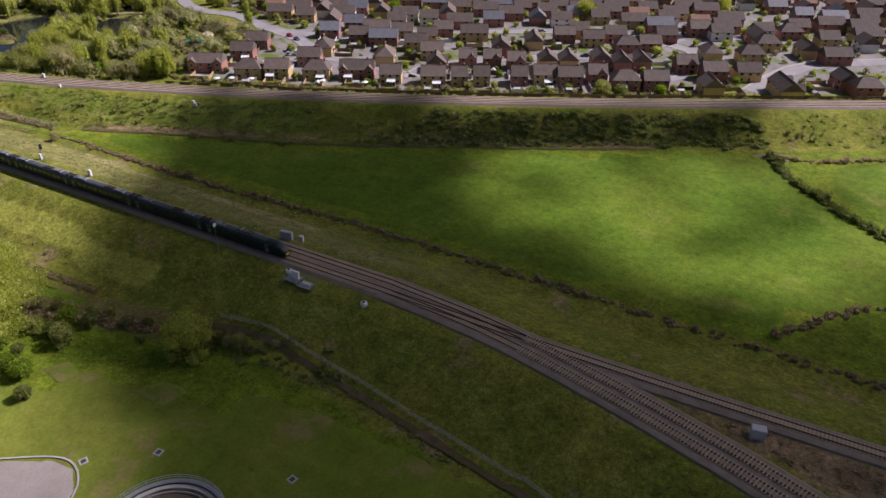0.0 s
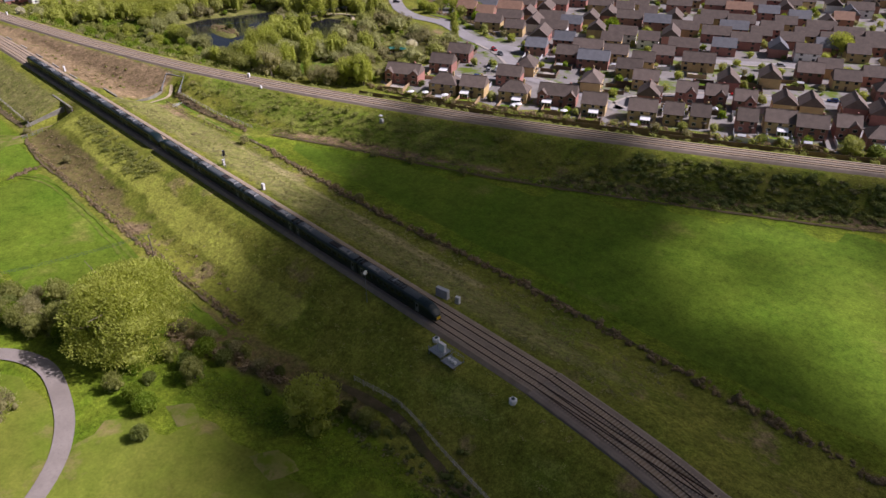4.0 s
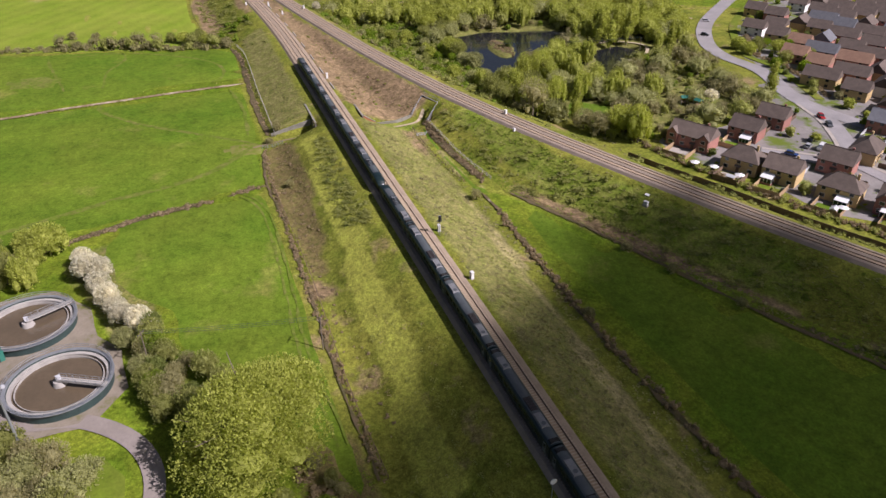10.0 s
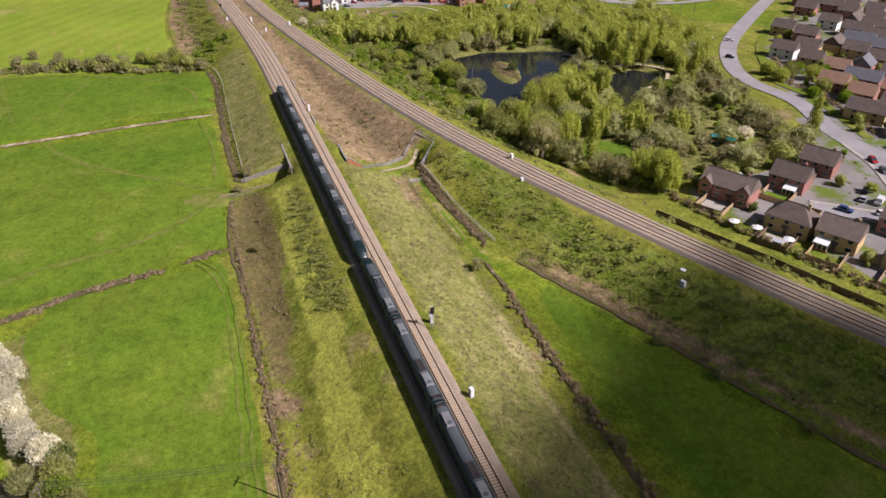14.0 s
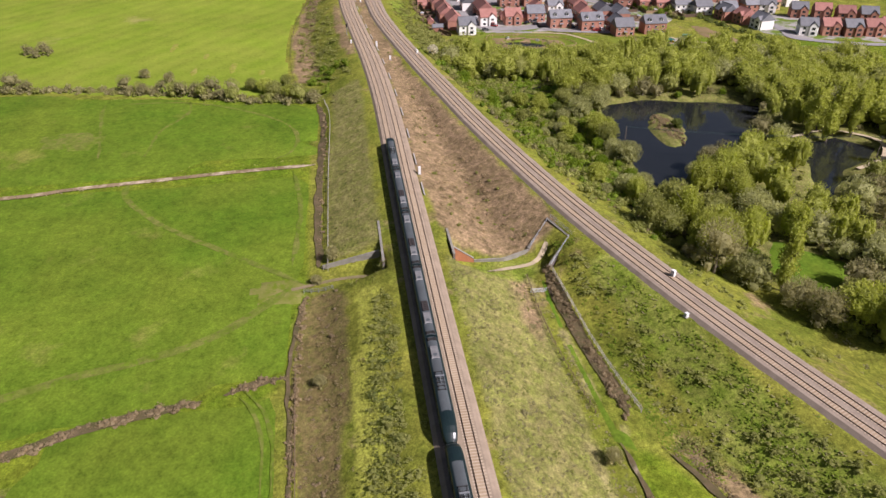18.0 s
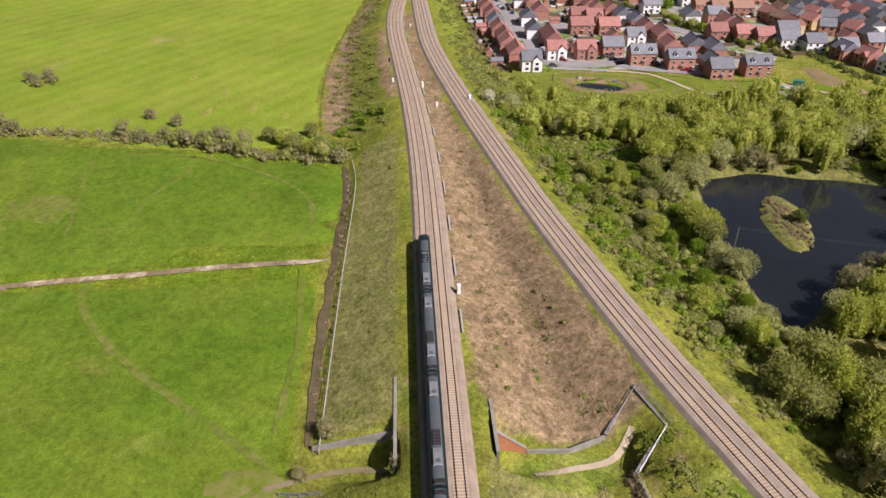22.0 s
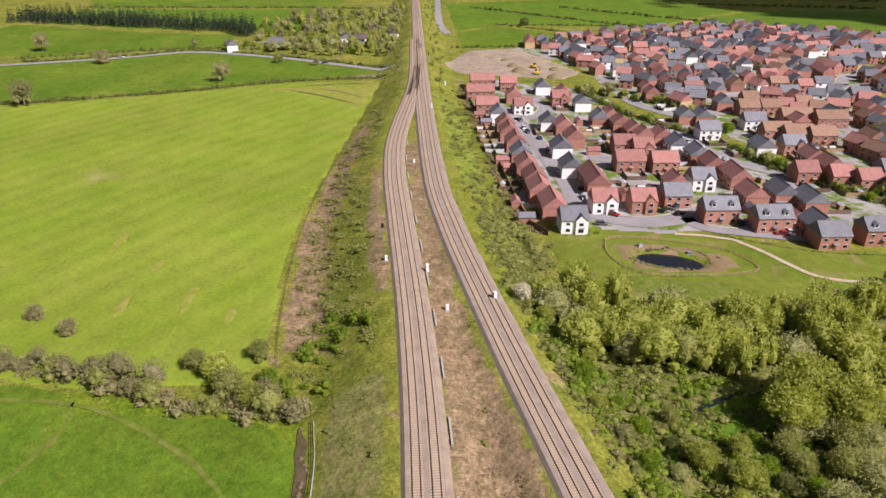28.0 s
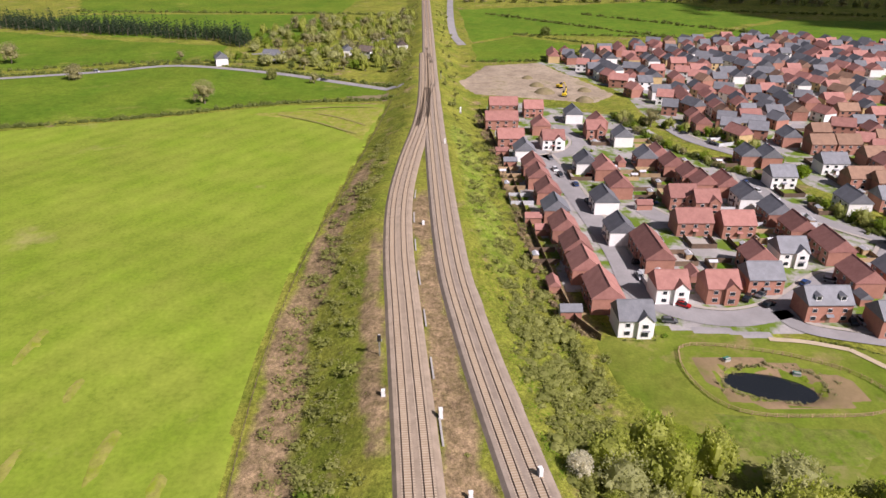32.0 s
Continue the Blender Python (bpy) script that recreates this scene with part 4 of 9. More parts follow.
# ---- railway ----
def sweep(line, profile):
    """A closed profile of (across, height) carried along a line."""
    g = Geo()
    rows = [offset_line(line, o) for o, _ in profile]
    k, n = len(profile), len(line)
    vs = [(rows[j][i].x, rows[j][i].y, profile[j][1]) for i in range(n) for j in range(k)]
    fs = [(i * k + j, i * k + (j + 1) % k, (i + 1) * k + (j + 1) % k, (i + 1) * k + j) for i in range(n - 1) for j in range(k)]
    return g.add(vs, fs + [tuple(range(k)), tuple(range((n - 1) * k, n * k))[::-1]])


def bed(line, half, label, lift=0.0, cess=0.0, stone=BALLAST):
    """Ballast with sloped shoulders; cess widens the side away from the train."""
    prof = [(-half - cess - 1.2, -1.0), (half + 1.1, -1.0), (half, -0.10 + lift), (-half + 0.4, -0.10 + lift), (-half - 0.4, -0.32 + lift), (-half - cess, -0.42 + lift)]
    return solid("ballast_bed", sweep(line, prof), stone, label, "track bed", kind="structure")


bed(LINE_A, 3.7, "pinkish grey stone ballast under two tracks", 0.0, 0.2)
bed(LINE_B, 3.8, "grey stone ballast under two tracks", 0.012, 0.4, GREY_BALLAST)
bed(LINE_C, 2.2, "grey stone ballast under a single track", -0.10, 0.0, GREY_BALLAST)
bed(LINE_D, 4.0, "dark grey stone ballast under two tracks", -0.09, 0.0, GREY_BALLAST)


def sleeper_mesh():
    g = Geo()
    g.box(0, 0, -0.24, 0.26, 2.5, 0.20, taper=0.94)
    return g.mesh("sleeper", SLEEPER)


SLEEPER_MESH = sleeper_mesh()


def track(line, label, near=None, top=-0.04):
    t = thing("railway_track", label, "railway track", kind="structure")
    part("trackbed", sweep(line, [(-0.62, -0.21), (0.62, -0.21), (0.62, top), (-0.62, top)]), TRACKBED, t, "rust-stained stones between the rails")
    for o in (-0.7525, 0.7525):
        part("rail", sweep(line, [(o - 0.07, -0.06), (o + 0.07, -0.06), (o + 0.05, 0.11), (o - 0.05, 0.11)]), RAIL, t)
    g = Geo()
    run, nxt = 0.0, 0.0
    for a, b in zip(line[:-1], line[1:]):
        d = (b - a).length
        yaw = math.degrees(math.atan2(b.y - a.y, b.x - a.x))
        while nxt < run + d:
            p = a.lerp(b, (nxt - run) / d)
            nxt += 0.65
            if near and near[0] < p.x < near[1]:
                s = new("sleeper", SLEEPER_MESH)
                s.matrix_world = pose(p.x, p.y, 0.16, 0, 0, yaw)
                s.parent = t
            elif p.x > -1000:
                g.box(p.x, p.y, -0.08, 0.26, 2.5, 0.05, yaw)
        run += d
    part("sleepers", g, SLEEPER, t)["kind"] = "stuff"
    return t


for o, near in ((-1.75, None), (1.75, None)):
    track(offset_line(LINE_A, o), "straight worn railway track on pinkish ballast", near)
    track(offset_line(LINE_B, o), "curved worn railway track on grey ballast", near)
track(LINE_C, "single railway track joining the main line")
for o in (-1.75, 1.75):
    track(offset_line(LINE_D, o), "railway track with pale sleepers curving away", (-40, 16), -0.17)
for pts in ([(-690, 104.7), (-730, 107.5), (-770, 109.0)], [(-705, 108.3), (-745, 110.2), (-780, 113.2)], [(-840, 113.4), (-870, 111.6), (-900, 109.7)]):
    track(smooth_line(pts), "short crossover track between two lines")


# ---- the train ----
def body_section(w, z0, z1, zr, n=4):
    """Half-rounded coach section: side walls with a curved roof."""
    pts = [(-w * 0.94, z0), (-w, z0 + 0.5), (-w, z1)]
    pts += [(-w * math.cos(a), z1 + (zr - z1) * math.sin(a)) for a in (math.pi / 2 * k / n for k in range(1, n))]
    return pts


def coach_shell(l0, l1, nose=0):
    """The painted body of one coach between l0 and l1; nose +1 or -1 slopes that end."""
    w, z0, z1, zr = 1.36, 0.55, 2.95, 3.62
    half = body_section(w, z0, z1, zr)
    sec = half + [(0, zr)] + [(-y, z) for y, z in half[::-1]]
    stations = [(l0, 1, 1), (l1, 1, 1)]
    if nose:
        base = l1 if nose > 0 else l0
        tip = [(base - nose * 5.2, 1.0, 1.0), (base - nose * 3.6, 0.985, 0.985), (base - nose * 2.2, 0.95, 0.90), (base - nose * 1.1, 0.88, 0.72), (base - nose * 0.35, 0.72, 0.52), (base, 0.50, 0.40)]
        stations = [(l0 if nose > 0 else l1, 1, 1)] + tip
    g = Geo()
    k = len(sec)
    vs = []
    for x, sw, sh in stations:
        vs += [(x, y * sw, z0 + (z - z0) * sh) for y, z in sec]
    fs = [(i * k + j, i * k + (j + 1) % k, (i + 1) * k + (j + 1) % k, (i + 1) * k + j) for i in range(len(stations) - 1) for j in range(k)]
    fs += [tuple(range(k)), tuple(range((len(stations) - 1) * k, len(stations) * k))[::-1]]
    g.add(vs, fs)
    return g


def coach(m, nose=0, plan=0):
    """One 26 m coach, centred on its place, length along x. plan picks the roof fittings."""
    label = ("dark green driving coach with sloped nose and yellow front" if nose else "dark green passenger coach with grey roof fittings")
    t = thing("train_coach", label, "train coach", m, "coaches of one train")
    h = 12.85
    body = part("body", coach_shell(-h, h, nose), TRAIN_BODY, t)
    g = Geo()
    lo, hi = (-h + 0.25 if nose >= 0 else -h + 5.4), (h - 0.25 if nose <= 0 else h - 5.4)
    n = 5
    sec = [(-1.22 * math.cos(math.pi * i / (2 * n)), 2.98 + 0.68 * math.sin(math.pi * i / (2 * n))) for i in range(1, n + 1)]
    sec = sec + [(-y, z) for y, z in sec[-2::-1]]
    k = len(sec)
    g.add([(x, y, z + 0.015) for x in (lo, hi) for y, z in sec] + [(x, y, z - 0.05) for x in (lo, hi) for y, z in sec],
          [(j, j + 1, k + j + 1, k + j) for j in range(k - 1)] + [(2 * k + j + 1, 2 * k + j, 3 * k + j, 3 * k + j + 1) for j in range(k - 1)])
    roof = part("roof", g, TRAIN_ROOF, t, "dull grey roof skin")
    # roof fittings
    for x in ((-8.3, 7.2) if plan != 2 else (-8.0, 8.4)):
        if lo + 2 < x < hi - 2:
            g = Geo().box(x, 0, 3.55, 3.6, 1.5, 0.26, taper=0.9)
            unit = part("air_conditioning_unit", g, TRAIN_UNIT, t, "pale grey rounded cover")
            part("fan_grille", Geo().lathe(x + 0.9, 0, [(0.0, 3.80), (0.42, 3.80), (0.42, 3.845), (0.0, 3.845)], 14), TRAIN_ROOF, unit)
    if plan in (0, 1):
        grille = part("radiator_grille", Geo().box(3.1, 0, 3.55, 3.4, 1.3, 0.16), BLACK, t, "dark radiator box with rusty slats")
        for i in range(5):
            for y in (-0.32, 0.32):
                part("slat", Geo().box(1.72 + i * 0.69, y, 3.70, 0.42, 0.52, 0.06), RUST, grille)
    if plan == 2:
        g = Geo()
        g.tube((-2.5, -0.6, 3.75), (2.5, -0.6, 3.75), 0.05).tube((-2.5, 0.6, 3.75), (2.5, 0.6, 3.75), 0.05)
        for i in range(6):
            g.box(-2.4 + i * 0.95, 0, 3.58, 0.16, 1.5, 0.14)
        part("pantograph_well", g, BLACK, t)
        g = Geo()
        g.tube((-1.5, 0, 3.7), (0.9, 0, 4.0), 0.05).tube((0.9, 0, 4.0), (-0.8, 0, 4.12), 0.045).box(-0.8, 0, 4.12, 0.35, 1.6, 0.06)
        part("pantograph", g, STEEL, t, "folded steel pantograph")
    for x in (-h + 0.9, h - 0.9):
        if lo < x < hi:
            g = Geo().box(x, 0, 3.42, 1.0, 1.9, 0.26, taper=0.85)
            g.box(x - 0.2, 0.5, 3.66, 0.35, 0.35, 0.14).box(x + 0.2, -0.5, 3.66, 0.3, 0.4, 0.14)
            part("end_equipment", g, BLACK, t, "dark roof cable boxes")
    # sides
    for side in (-1, 1):
        y = side * 1.365
        lo2, hi2 = (-h + 3.3 if nose >= 0 else -h + 6.2), (h - 3.3 if nose <= 0 else h - 6.2)
        nwin = int((hi2 - lo2) / 1.95)
        for i in range(nwin):
            x = lo2 + (i + 0.5) * (hi2 - lo2) / nwin
            part("window", Geo().box(x, y, 1.85, 1.5, 0.03, 0.85), PANE, t)
        for x in ((-h + 1.6 if nose >= 0 else -h + 5.2), (h - 1.6 if nose <= 0 else h - 5.2)):
            door = part("door", Geo().box(x, y, 0.72, 1.0, 0.04, 2.15), TRAIN_UNIT, t, "pale grey sliding door")
            part("pane", Geo().box(x, side * 1.39, 1.85, 0.5, 0.02, 0.8), PANE, door)
    g = Geo().box(0, 0, 0.28, 15.0, 2.3, 0.42)
    part("underframe", g, BLACK, t)
    for x in (-8.6, 8.6):
        bogie = part("bogie", Geo().box(x, 0, 0.25, 3.4, 2.1, 0.35), BLACK, t)
        for dx in (-1.3, 1.3):
            for y in (-0.7525, 0.7525):
                part("wheel", Geo().tube((x + dx, y - 0.06, 0.55), (x + dx, y + 0.06, 0.55), 0.43, n=12), RAIL, bogie)
    if nose:
        part("nose_panel", Geo().box(nose * (h + 0.02), 0, 0.75, 0.1, 1.15, 0.62, taper=0.8), YELLOW, t, "yellow front panel")
        g = Geo()
        g.add([(nose * (h - 1.15), -0.85, 2.12), (nose * (h - 1.15), 0.85, 2.12), (nose * (h - 2.6), 0.95, 2.92), (nose * (h - 2.6), -0.95, 2.92)], [(0, 1, 2, 3)])
        g.add([(nose * (h - 1.05), -0.85, 2.2), (nose * (h - 1.05), 0.85, 2.2), (nose * (h - 2.55), 0.95, 3.0), (nose * (h - 2.55), -0.95, 3.0)], [(0, 1, 2, 3)])
        part("windscreen", g, PANE, t)
        for y in (-0.55, 0.55):
            part("headlight", Geo().box(nose * (h - 0.12), y, 1.2, 0.3, 0.2, 0.16), WHITE, t)
    return t


TRAIN_END = -362.0
rail_line = offset_line(LINE_A, -1.75 * -1)


def on_line(line, x):
    """Place and heading on a line that runs towards -x, at a given x."""
    for a, b in zip(line[:-1], line[1:]):
        if b.x <= x <= a.x:
            p = a.lerp(b, (a.x - x) / (a.x - b.x))
            return p, math.degrees(math.atan2(a.y - b.y, a.x - b.x))
    return line[0], 0.0


proto = {}
x = TRAIN_END
for half in (0, 1):
    for i in range(5):
        p, yaw = on_line(rail_line, x + 13)
        nose = -1 if i == 0 else (1 if i == 4 else 0)
        plan = (2, 0, 1, 0, 2)[i]
        m = pose(p.x, p.y, -0.012, 0, 0, yaw)
        if (nose, plan) in proto:
            again(proto[nose, plan], m)
        else:
            proto[nose, plan] = coach(m, nose, plan)
        x += 26.0


# ---- houses ----
def wedge(g, L, D, z0, z1, inset=0.0):
    """A pitched solid: eaves rectangle at z0, ridge along x at z1; inset hips the ends."""
    a, b = L / 2, D / 2
    g.add([(-a, -b, z0), (a, -b, z0), (a, b, z0), (-a, b, z0), (-a + inset, 0, z1), (a - inset, 0, z1)],
          [(3, 2, 1, 0), (0, 1, 5, 4), (2, 3, 4, 5), (1, 2, 5), (3, 0, 4)])
    return g


def roof_geo(L, D, eave, rise, hip=0.0, thick=0.2, over=0.35):
    """Two roof slopes with thickness and overhang."""
    s = rise / (D / 2)
    a, b = L / 2 + (over if hip else 0.18), D / 2 + over
    z0, z1 = eave - over * s, eave + rise
    g = Geo()
    wedge(g, 2 * a, 2 * b, z0 + thick, z1 + thick, hip + (over if hip else 0))
    g.box(0, 0, z0 - 0.02, 2 * a - 0.02, 2 * b - 0.02, thick)
    return g


def window_at(x, y, z, w, h, side, t, fine=True):
    """A window on a wall that faces side * y."""
    f = part("window", Geo().box(x, y + side * 0.03, z, w, 0.10, h), WHITE if fine else PANE, t)
    if fine:
        k = 1
        for i in range(k):
            part("pane", Geo().box(x - w / 2 + (i + 0.5) * w / k, y + side * 0.085, z + 0.08, w / k - 0.1, 0.03, h - 0.16), PANE, f)
    return f


ROOFS = {"r": (RED_TILE, "red tiled"), "g": (SLATE, "grey slate"), "b": (BROWN_TILE, "dark brown tiled"), "t": (TAN_TILE, "tan tiled")}
WALLS = {"B": (BRICK, "orange-red brick"), "R": (DARK_BRICK, "dark red brick"), "Y": (BUFF, "buff brick"), "W": (RENDER_WHITE, "white rendered")}
house_proto = {}


def house(x, y, yaw, L, look_, D=8.2, fine=True, eave=5.1, gables=0, dormers=0, hip=False, group="houses of an estate", flip=False):
    key = (round(L), look_, round(D, 1), fine, eave, gables, dormers, hip, group)
    m = pose(x, y, BASE + 0.02, 0, 0, yaw + (180 if flip else 0))
    if key in house_proto:
        return again(house_proto[key], m)
    rm, rl = ROOFS[look_[0]]
    wm, wl = WALLS[look_[1]]
    extra = " and gabled fronts" if gables else (" and two dormers" if dormers else (" and hipped ends" if hip else ""))
    t = thing("house", f"{wl} house with {rl} roof{extra}", "house", m, group)
    rise = D / 2 * 0.80
    g = Geo().box(0, 0, 0, L, D, eave)
    if not hip:
        wedge(g, L, D - 0.06, eave, eave + rise - 0.05)
    part("wall", g, wm, t)
    rg = roof_geo(L, D, eave, rise, D * 0.42 if hip else 0)
    part("roof", rg.tube((-L / 2 + (D * 0.42 if hip else 0), 0, eave + rise + 0.19), (L / 2 - (D * 0.42 if hip else 0), 0, eave + rise + 0.19), 0.14), rm, t)
    n = max(2, round(L / 3.7))
    for side in (-1, 1):
        for i in range(n):
            u = -L / 2 + (i + 0.5) * L / n
            window_at(u, side * D / 2, 3.2, 1.25, 1.15, side, t, fine)
            if i == n // 2:
                d = part("door", Geo().box(u, side * (D / 2 + 0.03), 0.05, 1.0, 0.12, 2.1), WHITE if side > 0 else FENCE, t)
                if fine and side < 0:
                    part("porch", wedge(Geo(), 1.9, 1.7, 2.35, 2.8), rm, t).location = (u, -D / 2 - 0.3, 0)
            elif fine or i == 0:
                window_at(u, side * D / 2, 0.85, 1.5, 1.25, side, t, fine)
    if gables:
        for i in range(gables):
            u = (-L / 2 + 1.9 + i * (L - 3.8) / max(1, gables - 1)) if gables > 1 else L * 0.22
            g = Geo().box(u, -D / 2 - 0.35, 0, 3.6, 0.9, eave)
            k = len(g.v)
            g.add([(u - 1.8, -D / 2 - 0.8, eave), (u + 1.8, -D / 2 - 0.8, eave), (u, -D / 2 - 0.8, eave + 1.7), (u - 1.8, 0, eave), (u + 1.8, 0, eave), (u, 0, eave + 1.7)], [(0, 1, 2), (5, 4, 3), (0, 3, 4, 1), (1, 4, 5, 2), (2, 5, 3, 0)])
            bay = part("front_gable", g, wm, t)
            g = Geo()
            for s in (-1, 1):
                g.add([(u + s * 2.05, -D / 2 - 1.0, eave - 0.05), (u, -D / 2 - 1.0, eave + 1.86), (u, 0, eave + 1.86), (u + s * 2.05, 0, eave - 0.05), (u + s * 2.05, -D / 2 - 1.0, eave + 0.12), (u, -D / 2 - 1.0, eave + 2.02), (u, 0, eave + 2.02), (u + s * 2.05, 0, eave + 0.12)],
                      [(0, 1, 2, 3), (7, 6, 5, 4), (0, 4, 5, 1), (1, 5, 6, 2), (2, 6, 7, 3), (3, 7, 4, 0)])
            part("gable_roof", g, rm, t)
            window_at(u, -D / 2 - 0.8, 3.2, 1.5, 1.2, -1, t, fine)
            window_at(u, -D / 2 - 0.8, 0.8, 1.9, 1.35, -1, t, fine)
    for i in range(dormers):
        u = (-0.27 + 0.54 * i) * L
        dm = part("dormer", Geo().box(u, -D * 0.30, eave + 0.7, 1.5, 2.0, 1.35), WHITE, t, "white dormer")
        part("dormer_roof", wedge(Geo(), 2.3, 1.9, 0, 0.6), rm, dm).matrix_local = pose(u, -D * 0.30, eave + 2.02, 0, 0, 90)
        part("pane", Geo().box(u, -D * 0.30 - 1.02, eave + 0.95, 1.1, 0.05, 0.9), PANE, dm)
    if look_[0] == "b" and fine:
        part("chimney", Geo().box(L * 0.3, 0.3, eave + rise * 0.7, 0.7, 0.6, 1.9), wm, t)
    house_proto[key] = t
    return t


def garage(x, y, yaw, look_, L=5.6, D=3.2):
    key = ("garage", look_, L, D)
    m = pose(x, y, BASE + 0.02, 0, 0, yaw)
    if key in house_proto:
        return again(house_proto[key], m)
    rm, rl = ROOFS[look_[0]]
    wm, wl = WALLS[look_[1]]
    t = thing("garage", f"small {wl} garage with {rl} roof", "garage", m, "garages of an estate")
    g = Geo().box(0, 0, 0, L, D, 2.4)
    wedge(g, L, D - 0.05, 2.4, 2.4 + D * 0.38)
    part("wall", g, wm, t)
    part("roof", roof_geo(L, D, 2.4, D * 0.40, over=0.25), rm, t)
    part("garage_door", Geo().box(-L / 2 - 0.03, 0, 0.02, 0.08, 2.3, 2.05), WHITE, t)
    house_proto[key] = t
    return t



def estate_house(x, y, yaw, L, k):
    """Newer houses: steep roofs, some with dormers or a gabled front."""
    if k == "gB" and L == 12:
        return house(x, y, yaw, L, k, dormers=2, eave=5.6, group="houses of the red-roofed estate")
    gab = 1 if yaw == 90 and L in (10, 9) and (x + y) % 2 == 0 else 0
    return house(x, y, yaw, L, {"b": "t"}.get(k[0], k[0]) + k[1], D=8.6, gables=gab, group="houses of the red-roofed estate")


def old_house(x, y, yaw, L, k):
    """Older houses: brown tiles, some hipped, wide ones with two gables."""
    return house(x, y, yaw, L * 1.16, k, D=8.3, fine=y < 300, gables=2 if L >= 13 else (1 if k[1] == "R" and L in (7, 8) else 0), hip=L in (10,), eave=4.6, group="houses of the brown-roofed estate")


# red-roofed estate
for x, y, yaw, L, k in [(-725, 184, 0, 9, "gW"), (-709, 193, 0, 9, "rB"), (-743, 150, 90, 15, "rB"), (-713, 146, 90, 16, "rB"), (-682, 147, 90, 12, "rB"), (-736, 165, 90, 10, "rB"), (-703, 164, 0, 8, "rB"), (-680, 166, 90, 10, "rW"), (-697, 189, 90, 9, "rB"), (-685, 199, 0, 9, "gW")]:
    estate_house(x, y, yaw, L, k)
for x, y, yaw, L, k in [(-664, 151, 0, 9, "gW"), (-644, 152, 0, 9, "rB"), (-630, 152, 0, 9, "rB"), (-614, 153, 0, 9, "rB"), (-597, 153, 0, 9, "gB"), (-581, 153, 0, 10, "rB"), (-566, 154, 0, 10, "rB"), (-553, 154, 0, 10, "rB"), (-538, 156, 0, 13, "rB")]:
    estate_house(x, y, yaw, L, k)
for x, y, yaw, L, k in [(-647, 174, 0, 9, "gW"), (-640, 180, 0, 10, "rB"), (-620, 181, 0, 10, "rB"), (-605, 172, 0, 10, "gW"), (-579, 171, 0, 10, "gW"), (-564, 177, 0, 19, "rB"), (-541, 175, 90, 9, "rW"), (-541, 189, 90, 9, "rB"), (-546, 203, 90, 10, "gB"), (-558, 207, 0, 8, "rB")]:
    estate_house(x, y, yaw, L, k)
for x, y, yaw, L, k in [(-563, 219, 90, 9, "gW")]:
    estate_house(x, y, yaw, L, k)
for x, y, yaw, L, k in [(-609, 201, 90, 10, "rB"), (-604, 208, 90, 9, "rB"), (-586, 197, 90, 12, "rB"), (-584, 211, 90, 11, "rB"), (-654, 201, 0, 9, "gB"), (-657, 207, 0, 9, "rB"), (-644, 209, 0, 9, "rB"), (-631, 212, 0, 9, "rB"), (-622, 214, 0, 8, "rB"), (-621, 222, 0, 10, "rB")]:
    estate_house(x, y, yaw, L, k)
for x, y, yaw, L, k in [(-608, 225, 0, 10, "gW"), (-594, 229, 0, 10, "gB"), (-580, 230, 0, 10, "rB"), (-566, 234, 0, 13, "rB"), (-545, 231, 0, 11, "rB")]:
    estate_house(x, y, yaw, L, k)
for x, y, yaw, L, k in [(-531, 213, 90, 12, "gB"), (-523, 228, 90, 12, "gB"), (-547, 243, 0, 11, "gB"), (-539, 250, 0, 11, "gB"), (-517, 241, 0, 10, "gB")]:
    estate_house(x, y, yaw, L, k)
for x, y, yaw, L, k in [(-657, 246, 0, 9, "gB"), (-655, 254, 0, 9, "gB"), (-685, 277, 0, 9, "gB"), (-631, 248, 90, 10, "gW"), (-604, 262, 0, 11, "gW"), (-607, 277, 90, 10, "gB"), (-674, 286, 90, 11, "bB"), (-674, 298, 90, 11, "bB"), (-656, 303, 90, 16, "bB"), (-650, 318, 90, 16, "bB")]:
    estate_house(x, y, yaw, L, k)
for x, y, yaw, L, k in [(-647, 277, 90, 11, "gW"), (-629, 280, 90, 14, "bB"), (-624, 288, 90, 14, "bB"), (-621, 298, 90, 12, "bB"), (-588, 276, 0, 10, "rB"), (-577, 278, 0, 10, "rB")]:
    estate_house(x, y, yaw, L, k)
for x, y in [(-669, 142), (-655, 144), (-594, 145), (-584, 147), (-546, 144), (-531, 146), (-552, 186), (-545, 198), (-606, 187), (-584, 208), (-538, 228), (-531, 241), (-543, 242), (-655, 191)]:
    garage(x, y, (x * 37 + y * 11) % 2 * 90, ("rB", "rB", "gB")[(x + y) % 3])
# brown-roofed estate
for x, y, yaw, L, k in [(-244, 222, 28, 13, "bR"), (-222, 225, 28, 10, "bY"), (-211, 231, 28, 9, "bY"), (-195, 238, 28, 10, "bY"), (-180, 247, 28, 13, "bR"), (-164, 249, 28, 8, "bY"), (-147, 256, 28, 9, "bY"), (-137, 261, 28, 6, "bY"), (-129, 266, 28, 6, "bY"), (-115, 274, 28, 6, "bR")]:
    old_house(x, y, yaw, L, k)
for x, y, yaw, L, k in [(-106, 281, 28, 9, "bY"), (-96, 284, 28, 9, "bR"), (-87, 293, 28, 7, "bR"), (-74, 291, 28, 10, "bR"), (-63, 297, 28, 9, "bR"), (-41, 301, 118, 9, "bY"), (-14, 314, 118, 14, "bY"), (7, 337, 118, 9, "bR"), (15, 331, 28, 10, "bR")]:
    old_house(x, y, yaw, L, k)
